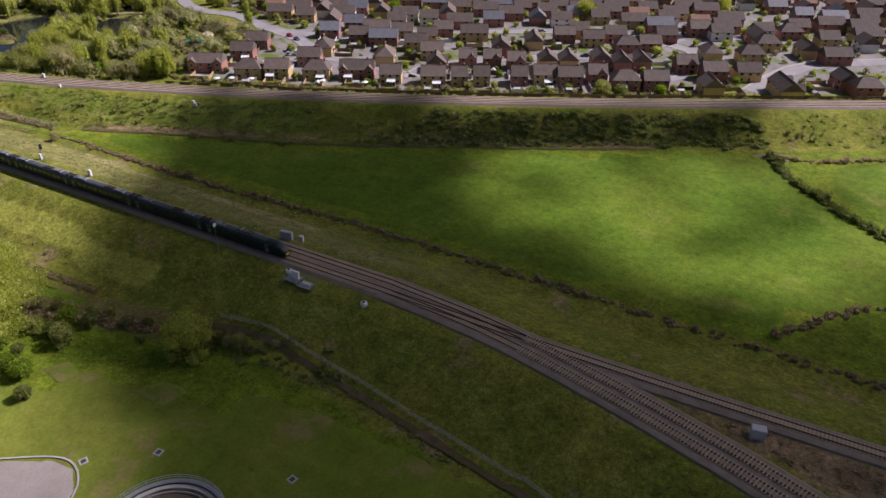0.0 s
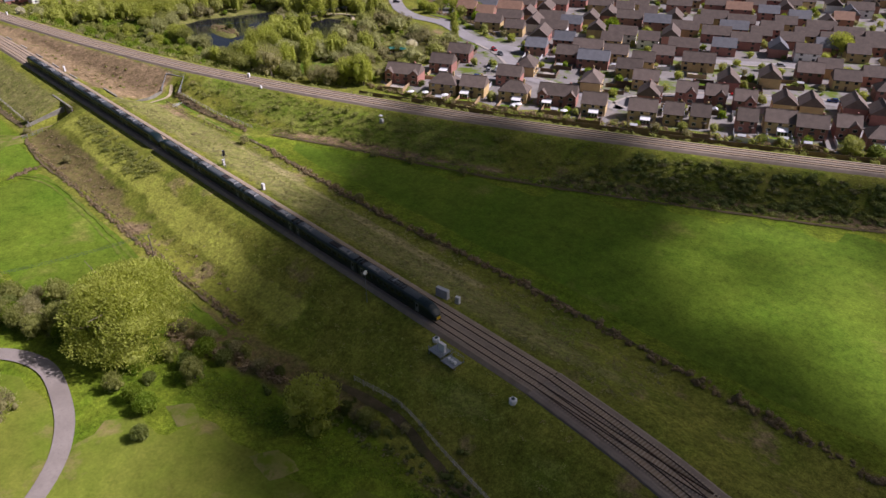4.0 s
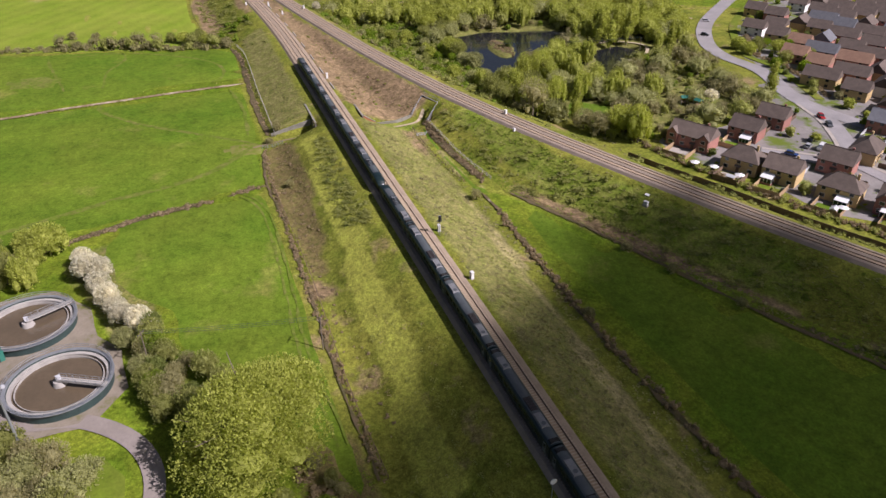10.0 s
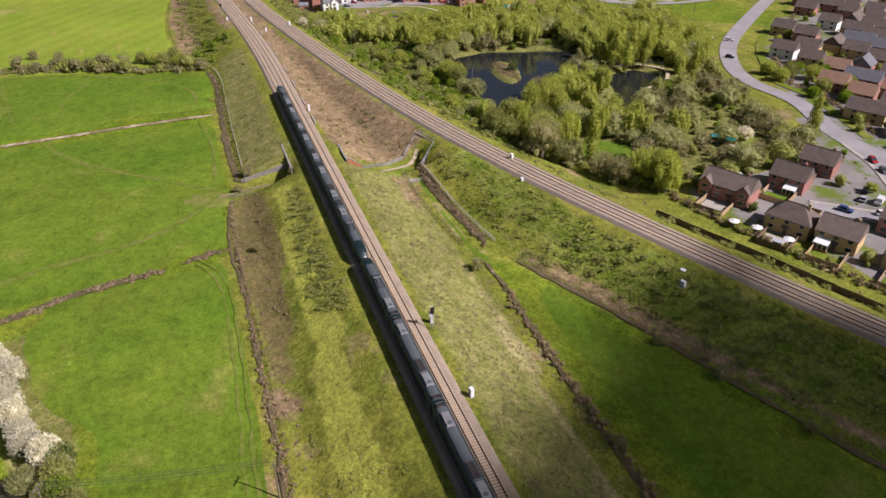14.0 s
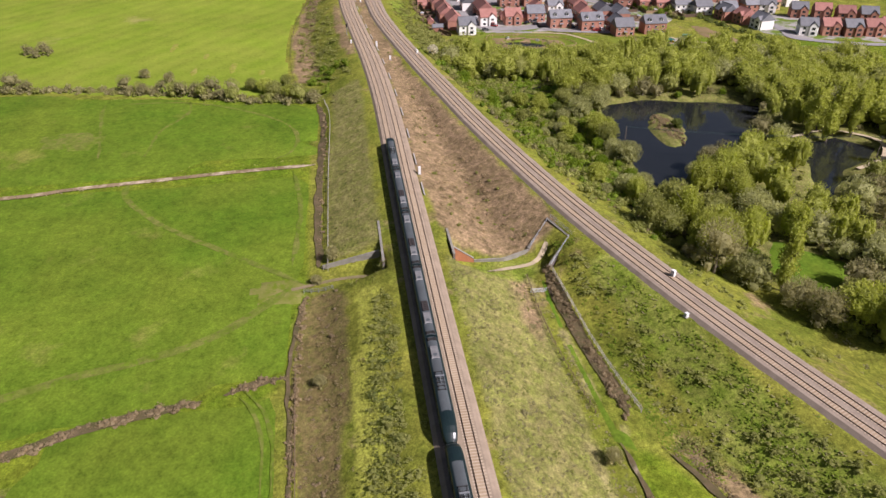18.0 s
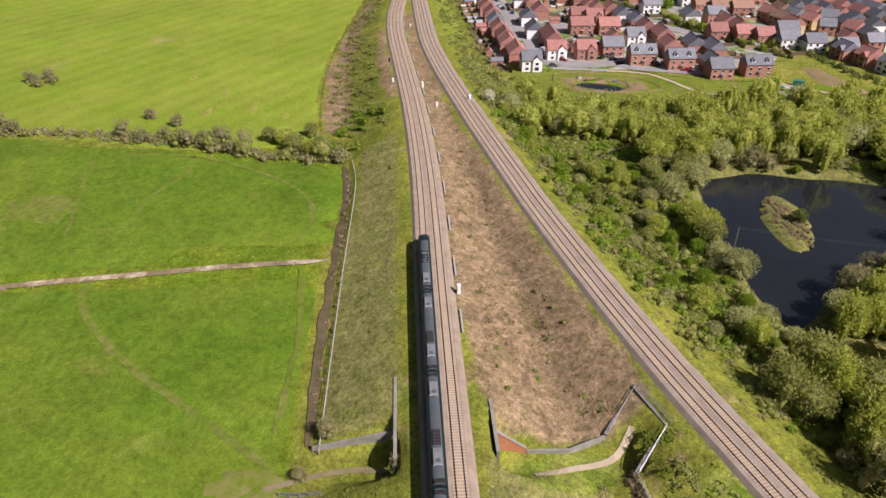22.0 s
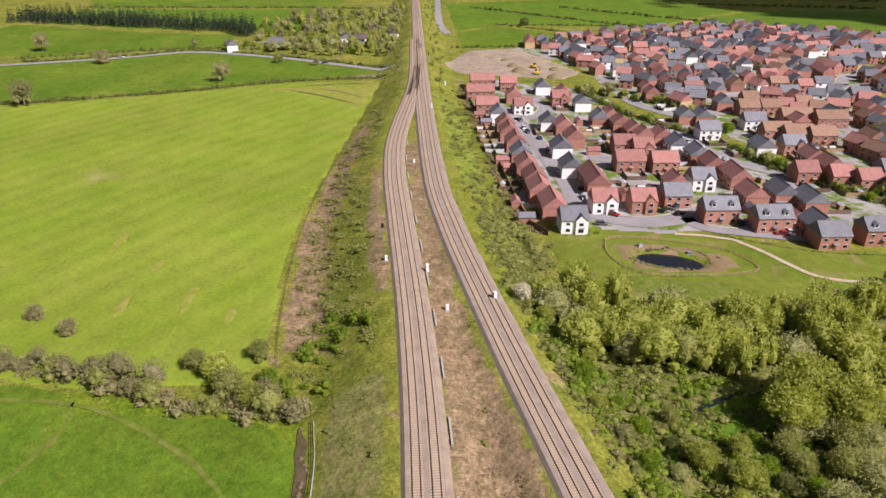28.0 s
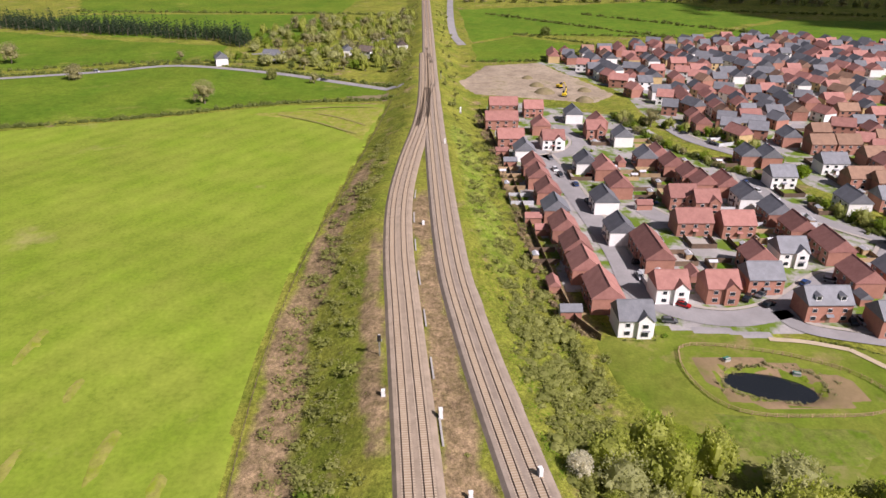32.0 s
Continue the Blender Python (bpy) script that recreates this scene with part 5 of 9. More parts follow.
for x, y, yaw, L, k in [(-243, 244, 28, 9, "bR"), (-249, 261, 28, 9, "bR"), (-210, 252, 28, 9, "bR"), (-214, 268, 118, 10, "bY"), (-181, 271, 118, 10, "bY"), (-166, 288, 28, 9, "bY"), (-155, 273, 118, 8, "bR"), (-146, 286, 28, 7, "bR"), (-136, 291, 28, 7, "bR"), (-125, 293, 28, 7, "bR")]:
    old_house(x, y, yaw, L, k)
for x, y, yaw, L, k in [(-141, 311, 118, 9, "bR"), (-131, 328, 118, 9, "bY"), (-113, 301, 118, 8, "bY"), (-105, 306, 118, 8, "bY"), (-93, 316, 118, 9, "bR"), (-83, 315, 118, 8, "bR"), (-76, 321, 118, 8, "bR"), (-57, 326, 28, 8, "bR"), (-44, 322, 28, 9, "bR"), (-31, 328, 28, 9, "bY")]:
    old_house(x, y, yaw, L, k)
for x, y, yaw, L, k in [(-34, 357, 28, 10, "bY")]:
    old_house(x, y, yaw, L, k)
for x, y, yaw, L, k in [(-80, 351, 28, 9, "bR"), (-89, 344, 28, 10, "bR"), (-107, 346, 28, 9, "bY"), (-122, 346, 28, 9, "bR"), (-77, 371, 28, 9, "bR"), (-51, 351, 118, 10, "bY"), (-65, 392, 28, 9, "bR"), (-30, 380, 28, 10, "bY"), (-12, 378, 118, 9, "bY"), (1, 373, 28, 11, "bR")]:
    old_house(x, y, yaw, L, k)
for x, y, yaw, L, k in [(-23, 409, 28, 10, "bR")]:
    old_house(x, y, yaw, L, k)


# rows of farther houses on both estates
rng = random.Random(4)
taken = [(o.location.x, o.location.y) for o in scene.objects if o.name.split(".")[0] in ("house", "garage")]


def free(x, y, d):
    return all((x - a) ** 2 + (y - b) ** 2 > d * d for a, b in taken)


STREETS = np.array([tuple(p) for pts, w in ESTATE for p in smooth_line(pts, 6)])


def near_street(x, y):
    return bool((((STREETS - (x, y)) ** 2).sum(1) < 49).any())


for x, y, yaw, L, k in [(-524.5, 160.5, 90, 9, "gW"), (-509.5, 241, 90, 10, "gB"), (-512, 258.6, 90, 12, "gB"), (-570.5, 264, 90, 9, "rB"), (-565.6, 275.5, 90, 9, "rB"), (-560.9, 284, 90, 9, "rB"), (-553.8, 293, 90, 10, "gW"), (-547.8, 303, 90, 10, "gW"), (-539, 314, 90, 10, "gB"), (-572, 301, 90, 11, "gB")]:
    estate_house(x, y, yaw, L, k)
    taken.append((x, y))
FAR_NEW = [(-740, 232), (-700, 245), (-665, 264), (-640, 306), (-590, 300), (-560, 318), (-530, 335), (-600, 420), (-770, 480), (-905, 545), (-1010, 400), (-955, 300), (-905, 196), (-880, 200), (-790, 230)]
FAR_OLD = [(-320, 318), (-262, 300), (-225, 282), (-190, 285), (-120, 350), (-60, 375), (0, 395), (40, 370), (90, 420), (100, 560), (-90, 600), (-300, 640), (-480, 540), (-454, 458), (-420, 408), (-374, 356), (-345, 335)]
SHELL = {}


def shell_house(x, y, yaw, L, k, D, eave):
    """A house too far off to be told apart: walls, roof and window bands collected by material."""
    m = pose(x, y, BASE + 0.02, 0, 0, yaw)
    rise = D / 2 * 0.8
    w = Geo().box(0, 0, 0, L, D, eave)
    wedge(w, L, D - 0.06, eave, eave + rise - 0.05)
    SHELL.setdefault(WALLS[k[1]][0], Geo()).add(w.v, w.f, m)
    rf = roof_geo(L, D, eave, rise)
    SHELL.setdefault(ROOFS[k[0]][0], Geo()).add(rf.v, rf.f, m)
    g = Geo()
    for side in (-1, 1):
        for u in (-L / 4, L / 4):
            for z in (0.9, 3.2):
                g.box(u, side * (D / 2 + 0.03), z, 1.3, 0.1, 1.15)
    SHELL.setdefault(PANE, Geo()).add(g.v, g.f, m)


far = []
for i in range(40):
    for j in range(28):
        u, v = -1005 + i * 12.4 + rng.uniform(-1.6, 1.6), 195 + j * 13.5 + rng.uniform(-1.6, 1.6)
        u, v = u + (j % 2) * 5, v + math.sin(u * 0.03) * 8
        if inside(FAR_NEW, np.array([u]), np.array([v]))[0] and free(u, v, 10.5) and not near_street(u, v) and rng.random() < 0.93:
            k = rng.choice(("rB", "rB", "gB", "gB", "gB", "gY", "gW", "gW", "rY", "tB", "rW"))
            far.append((u, v, rng.choice((0, 0, 90, 20, 70)), rng.choice((8, 9, 11)), k, 8.0, 5.1, "houses of the red-roofed estate", u < -735 or v > 335))
            taken.append((u, v))
for i in range(42):
    for j in range(24):
        u, v = -485 + i * 16.0 + rng.uniform(-2, 2), 250 + j * 15.5 + rng.uniform(-2, 2)
        if inside(FAR_OLD, np.array([u]), np.array([v]))[0] and free(u, v, 11) and not near_street(u, v) and rng.random() < 0.78:
            k = rng.choice(("bR", "bY", "bY", "gR", "bR", "tR", "bW"))
            far.append((u, v, rng.choice((28, 28, 28, 118)), rng.choice((10, 11, 14)), k, 8.4, 4.5, "houses of the brown-roofed estate", v > 362 + u * 0.2))
            taken.append((u, v))
for u, v, yaw, L, k, D, eave, group, join in far:
    if join:
        shell_house(u, v, yaw, L, k, D, eave)
    else:
        house(u, v, yaw, L, k, D=D, fine=False, eave=eave, group=group)
for mat_, g in SHELL.items():
    tagged(new("distant_houses", g.mesh("distant_houses", mat_)), "walls, roofs and windows of far houses packed together", "houses", kind="stuff")
for x, y, yaw, k in ((-871, -32, 20, "gW"), (-884, 0, 75, "gW"), (-905, 52, 10, "gW"), (-902, 66, 60, "bW"), (-930, 90, 20, "bW")):
    house(x, y, yaw, 11, k, D=8.0, fine=False, group="cottages beside the road")


# ---- plants ----
def leaf_cloud(n, blobs, size, seed, width=0.4, up=0.35, core=0.88):
    """Small pointed leaf sprays spread over the outer part of several blobs: (x, y, z, rx, rz)."""
    r = np.random.RandomState(seed)
    w = np.array([b[3] ** 2 * b[4] for b in blobs], float)
    pick = r.choice(len(blobs), n, p=w / w.sum())
    B = np.array(blobs)[pick]
    d = r.normal(size=(n, 3))
    d /= np.linalg.norm(d, axis=1)[:, None]
    d[:, 2] = np.abs(d[:, 2]) * np.where(r.rand(n) < up + 0.5, 1, -1)
    rad = 0.70 + 0.48 * r.rand(n) ** 0.9
    c = B[:, :3] + d * np.stack([B[:, 3], B[:, 3], B[:, 4]], -1) * rad[:, None]
    a = d * 0.7 + r.normal(size=(n, 3)) * 0.5 + np.array([0, 0, 0.55])
    a /= np.linalg.norm(a, axis=1)[:, None]
    b = np.cross(a, r.normal(size=(n, 3)))
    b /= np.linalg.norm(b, axis=1)[:, None]
    s = size * (0.6 + 0.8 * r.rand(n))[:, None]
    v = np.stack([c - b * s * width, c + b * s * width, c + a * s], 1).reshape(-1, 3)
    q = np.arange(3 * n).reshape(n, 3)
    if core:
        vs, qs, k = [v], [q], len(v)
        for bx, by, bz, br, bh in blobs:
            w = BALL_V * (1 + r.uniform(-0.16, 0.16, (len(BALL_V), 1)))
            vs.append(w * (br * core, br * core, bh * core) + (bx, by, bz))
            qs.append(BALL_F + k)
            k += len(w)
        v, q = np.concatenate(vs), np.concatenate(qs)
    return v, q


def crown_blobs(kind, R, H, z0, seed):
    r = random.Random(seed)
    out = []
    if kind == "poplar":
        for i in range(11):
            f = i / 10
            w = R * (0.45 + 0.5 * math.sin(math.pi * (0.12 + 0.8 * f)))
            out.append((r.uniform(-0.35, 0.35) * R, r.uniform(-0.35, 0.35) * R, z0 + H * (0.06 + 0.86 * f), w * r.uniform(0.75, 1.0), H * r.uniform(0.12, 0.19)))
    elif kind == "pine":
        for i in range(6):
            f = i / 5
            out.append((r.uniform(-0.4, 0.4), r.uniform(-0.4, 0.4), z0 + H * f, R * (1.05 - 0.85 * f), H * 0.13))
    elif kind == "upright":
        out.append((0, 0, z0 + H * 0.42, R * 0.66, H * 0.42))
        for i in range(13):
            a, q = i * 2.4 + r.uniform(-0.5, 0.5), R * r.uniform(0.25, 0.68)
            out.append((q * math.cos(a), q * math.sin(a), z0 + H * (r.uniform(0.28, 0.74) - 0.25 * q / R), R * r.uniform(0.2, 0.34), H * r.uniform(0.18, 0.3)))
    elif R > 9:
        for i in range(24):
            a, q = r.uniform(0, 6.283), R * 0.68 * math.sqrt(r.random())
            zz = z0 + H * (0.16 + 0.66 * r.random() * (1 - 0.6 * q / R))
            s = R * r.uniform(0.22, 0.36)
            out.append((q * math.cos(a), q * math.sin(a), zz, s, s * 0.8 * H / (1.7 * R)))
        out.append((0, 0, z0 + H * 0.55, R * 0.55, H * 0.3))
    else:
        out.append((0, 0, z0 + H * 0.45, R * 0.76, H * 0.42))
        for i in range(15):
            a, q = i * 2.4 + r.uniform(-0.6, 0.6), R * r.uniform(0.3, 0.74)
            s = R * r.uniform(0.2, 0.36)
            out.append((q * math.cos(a), q * math.sin(a), z0 + H * (r.uniform(0.3, 0.82) - 0.38 * q / R), s, s * r.uniform(0.8, 1.2) * H / (1.7 * R)))
    return out


def trunk_geo(R, H, z0, seed, kind):
    r = random.Random(seed)
    g = Geo()
    top = z0 + H * (0.9 if kind in ("poplar", "pine") else 0.55)
    rad = 0.035 * (z0 + H) * (0.7 if kind == "poplar" else 1)
    g.tube((0, 0, -0.4), (0, 0, z0 + H * 0.2), rad, rad * 0.7, 7).tube((0, 0, z0 + H * 0.2), (0.1, 0.1, top), rad * 0.7, rad * 0.2, 6)
    for i in range(9 if kind == "bare" else 6):
        a, z = r.uniform(0, 6.283), z0 + H * r.uniform(0.05, 0.5)
        e = (R * 0.7 * math.cos(a), R * 0.7 * math.sin(a), z + H * r.uniform(0.15, 0.4))
        g.tube((0, 0, z), e, rad * 0.4, rad * 0.08, 5)
        if kind == "bare":
            for k in range(4):
                b = a + r.uniform(-0.9, 0.9)
                s = 0.35 + 0.18 * k
                p = (e[0] * s, e[1] * s, z + (e[2] - z) * s)
                g.tube(p, (p[0] + R * 0.4 * math.cos(b), p[1] + R * 0.4 * math.sin(b), p[2] + H * r.uniform(0.1, 0.3)), rad * 0.15, rad * 0.04, 4)
    return g


tree_proto = {}
TREES = {
    "willow": ("round", 5.6, 9.0, 0.3, LIME, 1500, 0.42, "broad lime-green spring tree", OLIVE),
    "ash": ("round", 4.4, 8.5, 0.3, OLIVE, 1100, 0.36, "olive-green tree just coming into leaf", OLIVE),
    "green": ("round", 3.9, 7.0, 0.2, GREEN, 1100, 0.38, "fresh green leafy tree", GREEN),
    "twiggy": ("round", 4.1, 7.0, 0.1, TWIG, 1300, 0.26, "grey-brown twiggy tree barely in leaf", TWIG),
    "poplar": ("poplar", 1.9, 12.0, 1.5, LIME, 900, 0.36, "tall narrow lime-green poplar", LIME),
    "blossom": ("round", 3.0, 4.8, 0.8, BLOSSOM, 1300, 0.26, "bushy tree covered in white blossom", BLOSSOM),
    "pine": ("pine", 3.0, 12.0, 1.5, PINE, 650, 0.6, "dark green conifer of a belt", PINE),
    "oak": ("round", 5.0, 8.5, 2.2, TWIG, 1200, 0.28, "wide grey-brown tree barely in leaf", TWIG),
    "deep": ("round", 3.3, 5.5, 0.1, DEEP, 1000, 0.34, "dense dark green evergreen tree", DEEP),
    "sallow": ("upright", 4.2, 10.5, 0.3, LIME, 1250, 0.36, "tall upright lime-green willow in leaf", LIME),
    "grey": ("round", 5.0, 7.5, 0.2, SALLOW, 1250, 0.36, "broad grey-green willow in young leaf", SALLOW),
    "bigwillow": ("round", 12.5, 13.0, 0.3, LIME, 22000, 0.27, "very large lime-green willow with pale limbs", LIME)}


JOINED = {}


def far_tree(kind, x, y, s, yaw, variant, n_of=0.3, size_of=1.7):
    """A tree too far off to be told apart: crown and trunk collected by material."""
    form, R, H, z0, mat, n, size, label, _ = TREES[kind]
    key = ("far", kind, variant, n_of)
    if key not in tree_proto:
        seed = sum(map(ord, kind)) + variant * 13
        tree_proto[key] = leaf_cloud(int(n * n_of), crown_blobs(form, R, H, z0, seed), size * size_of, seed, core=0.0 if mat is PINE else 0.6 if mat in (TWIG, BROWNTWIG) else 0.82)
    v, q = tree_proto[key]
    c, d = math.cos(radians(yaw)), math.sin(radians(yaw))
    w = np.stack([(v[:, 0] * c - v[:, 1] * d) * s + x, (v[:, 0] * d + v[:, 1] * c) * s + y, v[:, 2] * s + gz(x, y)], -1)
    JOINED.setdefault(mat, []).append((w, q))
    SHELLS_T.tube((x, y, gz(x, y) - 0.3), (x, y, gz(x, y) + (z0 + H * 0.5) * s), 0.3 * s, 0.12 * s, 5)


SHELLS_T = Geo()
FAR_GROUPS = ("conifer belt", "trees along the far road", "garden trees", "hedge trees of the estate", "hedge trees", "woodland trees behind the ponds")


def tree(kind, x, y, s=1.0, yaw=0.0, variant=0, group="", z=None):
    if group in FAR_GROUPS:
        return far_tree(kind, x, y, s, yaw, variant, *((0.65, 1.3) if x > -490 and group in ("woodland trees behind the ponds", "hedge trees") else (0.3, 1.7)))
    key = (kind, variant)
    m = pose(x, y, gz(x, y) if z is None else z, 0, 0, yaw) @ Matrix.Diagonal((s, s, s * (0.9 + 0.25 * ((variant * 7 + int(abs(x))) % 5) / 5), 1))
    if key not in tree_proto:
        form, R, H, z0, mat, n, size, label, _ = TREES[kind]
        t = thing("tree", label, "tree", None, group or "trees")
        seed = sum(map(ord, kind)) + variant * 13
        part("trunk", trunk_geo(R, H, z0, seed, form), BARK, t)
        v, q = leaf_cloud(int(n * 1.7), crown_blobs(form, R, H, z0, seed), size * (1.4 if mat is TWIG else 1.1), seed, 0.26 if mat is TWIG or mat is BROWNTWIG else 0.42, core=0.6 if mat in (TWIG, BROWNTWIG) else 0.55 if R > 9 else 0.74)
        part("crown", grid_mesh("crown", v, q, mat, False), mat, t)
        tree_proto[key] = t
        t.matrix_world = m
        return t
    c = again(tree_proto[key], Matrix())
    c.matrix_basis = m
    if group:
        c["group"] = group
    return c


def scatter(poly, gap, seed, avoid=None, clump=False):
    """Plan points spread over a polygon with a minimum gap."""
    r = random.Random(seed)
    xs, ys = [p[0] for p in poly], [p[1] for p in poly]
    area = (max(xs) - min(xs)) * (max(ys) - min(ys))
    cells, out = {}, []
    for _ in range(int(area / gap**2 * 4)):
        x, y = r.uniform(min(xs), max(xs)), r.uniform(min(ys), max(ys))
        c = (int(x // gap), int(y // gap))
        if any((x - a) ** 2 + (y - b) ** 2 < gap * gap for i in (-1, 0, 1) for j in (-1, 0, 1) for a, b in cells.get((c[0] + i, c[1] + j), ())):
            continue
        cells.setdefault(c, []).append((x, y))
        out.append((x, y))
    X, Y = np.array([p[0] for p in out]), np.array([p[1] for p in out])
    keep = inside(poly, X, Y) & (pond_mask(X, Y) > 1.12) & (to_line(LINE_B, X, Y) > 8.5) & (to_line(LINE_A, X, Y) > 8)
    if clump:
        keep &= waves(X, Y, 0.16, seed) + 0.6 * waves(X, Y, 0.5, seed + 1) > -0.25
    return [p for p, k in zip(out, keep) if k and (avoid is None or not avoid(*p))]


def bush_proto(kind, n, size, seed, core=0.74):
    r = random.Random(seed)
    blobs = [(r.uniform(-0.5, 0.5), r.uniform(-0.5, 0.5), r.uniform(0.15, 0.5), r.uniform(0.35, 0.6), r.uniform(0.3, 0.5)) for _ in range(4)]
    return leaf_cloud(int(n * 0.8), blobs, size * (1.25 if core > 0.5 else 1.5), seed, core=core)


def thicket(name, pts, material, label, radius=(0.8, 1.8), n=110, size=0.13, seed=1, category="bushes", tall=1.0):
    """Many bushes as one piece of undergrowth."""
    if not pts:
        return None
    r = np.random.RandomState(seed)
    protos = [bush_proto(name, n, size, seed * 10 + k, 0.0 if tall < 0.26 else 0.42 if tall < 0.65 else 0.66) for k in range(4)]
    P = np.array(pts)
    hz = height(P[:, 0], P[:, 1])
    vs, qs, k = [], [], 0
    for (x, y), z in zip(pts, hz):
        v, q = protos[r.randint(4)]
        s = radius[0] + (radius[1] - radius[0]) * r.rand() ** 1.4 * 1.2
        a = r.rand() * 6.28
        c, d = math.cos(a), math.sin(a)
        w = np.stack([(v[:, 0] * c - v[:, 1] * d) * s + x, (v[:, 0] * d + v[:, 1] * c) * s + y, v[:, 2] * s * tall * r.uniform(0.6, 1.25) + z - 0.1], -1)
        vs.append(w)
        qs.append(q + k)
        k += len(v)
    ob = new(name, grid_mesh(name, np.concatenate(vs), np.concatenate(qs), material, False))
    return tagged(ob, label, category, kind="stuff")


def along(pts, gap, spread, seed):
    r = random.Random(seed)
    line = smooth_line(pts, gap)
    return [(p.x + r.uniform(-spread, spread), p.y + r.uniform(-spread, spread)) for p in line]


# woodland round the ponds
WOOD = [(-474, 141), (-478, 158), (-466, 176), (-464, 195), (-470, 222), (-476, 262), (-440, 330), (-395, 322), (-352, 300), (-325, 292), (-268, 278), (-258, 262), (-247, 207), (-285, 180), (-312, 170), (-340, 166), (-380, 158), (-420, 146), (-450, 137)]
GLADE = [(-300, 205), (-284, 195), (-272, 205), (-285, 218)]
LIMES = [(-372, 252), (-352, 226), (-330, 192), (-300, 198), (-285, 236), (-318, 229), (-345, 240)]
RIM = [(-372, 250), (-374, 270), (-358, 284), (-340, 276), (-332, 256), (-316, 244), (-316, 228), (-340, 239), (-362, 247)]
WET = [(-445, 140), (-444, 150), (-438, 187), (-438, 203), (-428, 203), (-426, 181), (-414, 167), (-428, 157), (-433, 146)]
PLAY = [(-285, 255), (-270, 250), (-268, 262), (-282, 266)]


def clearing(x, y):
    a = np.array([x]), np.array([y])
    return bool(inside(GLADE, *a)[0] or inside(PLAY, *a)[0] or inside(WET, *a)[0] or inside(RIM, *a)[0])


r = random.Random(9)
BELT = [(-472, 140), (-480, 158), (-468, 176), (-466, 195), (-472, 222), (-478, 262), (-440, 332), (-395, 324), (-352, 302), (-366, 282), (-405, 268), (-420, 240), (-422, 207), (-432, 182), (-438, 164), (-450, 146)]
for x, y in scatter(WOOD, 4.6, 21, clearing):
    belt = bool(inside(BELT, np.array([x]), np.array([y]))[0])
    shrubby = not belt and x < -335 and y < 181
    shore = not belt and not shrubby and -430 < x < -330 and y < 200
    stand = waves(np.array([x]), np.array([y]), 0.07, 17)[0]
    pick = r.random()
    if shrubby:
        k, s = r.choice(("green", "ash", "willow", "green", "deep", "grey")), r.uniform(0.3, 0.72)
    elif belt:
        if pick < 0.32:
            continue
        k, s = r.choice(("sallow", "sallow", "willow", "willow", "ash", "grey")), r.uniform(0.95, 1.4)
    elif shore:
        if pick < 0.35:
            continue
        k, s = r.choice(("grey", "grey", "grey", "willow", "ash")), r.uniform(0.7, 1.1)
    elif bool(inside(LIMES, np.array([x]), np.array([y]))[0]):
        if pick < 0.35:
            continue
        k, s = r.choice(("sallow", "willow", "sallow", "grey")), r.uniform(0.9, 1.3)
    elif pick < 0.42:
        k, s = r.choice(("twiggy", "ash", "green", "twiggy", "grey")), r.uniform(0.3, 0.55)
    elif pick < 0.62:
        continue
    elif stand > 0.15:
        k, s = r.choice(("sallow", "willow", "sallow", "ash")), r.uniform(0.9, 1.35)
    else:
        k, s = r.choice(("grey", "twiggy", "grey", "ash", "twiggy")), r.uniform(0.8, 1.3)
    tree(k, x, y, s, r.uniform(0, 360), r.randint(0, 2), "woodland trees behind the ponds" if belt or y > 212 else "woodland trees")
SHRUBS = [(-472, 142), (-450, 135), (-420, 143), (-380, 153), (-340, 162), (-318, 168), (-330, 184), (-400, 187), (-432, 180), (-452, 166)]
thicket("scrub", scatter(SHRUBS, 2.5, 311), GREEN, "fresh green bushes crowded beside the railway", (1.0, 2.8), 105, 0.15, 311, tall=0.85)
thicket("scrub", scatter(SHRUBS, 2.7, 312), OLIVE, "olive bushes crowded beside the railway", (1.0, 3.0), 105, 0.15, 312, tall=0.8)
patch("rough_lawn", [(-492, 168), (-487, 182), (-484, 200), (-478, 200), (-472, 190), (-474, 176), (-481, 168)], TRODDEN, "rough brownish grass below a park pond", "grass", lift=0.2, amp=1.0)
patch("glade", [(-442, 141), (-443, 148), (-438, 154), (-433, 159), (-429, 157), (-432, 151), (-437, 144)], LUSH, "bright green wet grass below willows", "grass", lift=0.15)
patch("glade", [(-430, 170), (-436, 183), (-434, 196), (-432, 202), (-428, 202), (-427, 190), (-427, 181), (-414, 169), (-419, 168)], LUSH, "bright green wet grass below willows", "grass", lift=0.15)
strip("stream", [(-425, 165), (-427, 168), (-431, 176), (-433, 183), (-437, 189), (-440, 196)], 1.6, WATER, "narrow dark stream among willows", "stream", 0.45, rag=0.4)
patch("lawn", GLADE, LUSH, "bright green glade among trees", "lawn", lift=0.1)
patch("playground_lawn", PLAY, LAWN, "small fenced play lawn with a pale edge", "lawn", lift=0.1)
for x, y in ((-366, 257), (-369, 262), (-367, 267), (-371, 272), (-369, 277), (-373, 281), (-375, 287), (-363, 262), (-364, 272), (-336, 277), (-277, 194), (-268, 276)):
    tree("poplar", x, y, r.uniform(1.15, 1.4), r.uniform(0, 360), r.randint(0, 1), "poplars")
tree("oak", -284, 180, 1.3, 30, 0)
tree("willow", -426, 190, 1.5, 10, 1)
tree("willow", -419, 196, 1.25, 120, 0)
tree("willow", -420, 184, 1.2, 70, 2)
tree("blossom", -305, 192, 0.9, 0, 0)
tree("blossom", -278, 256, 1.1, 40, 1)
tree("blossom", -467, 135, 0.9, 40, 1)
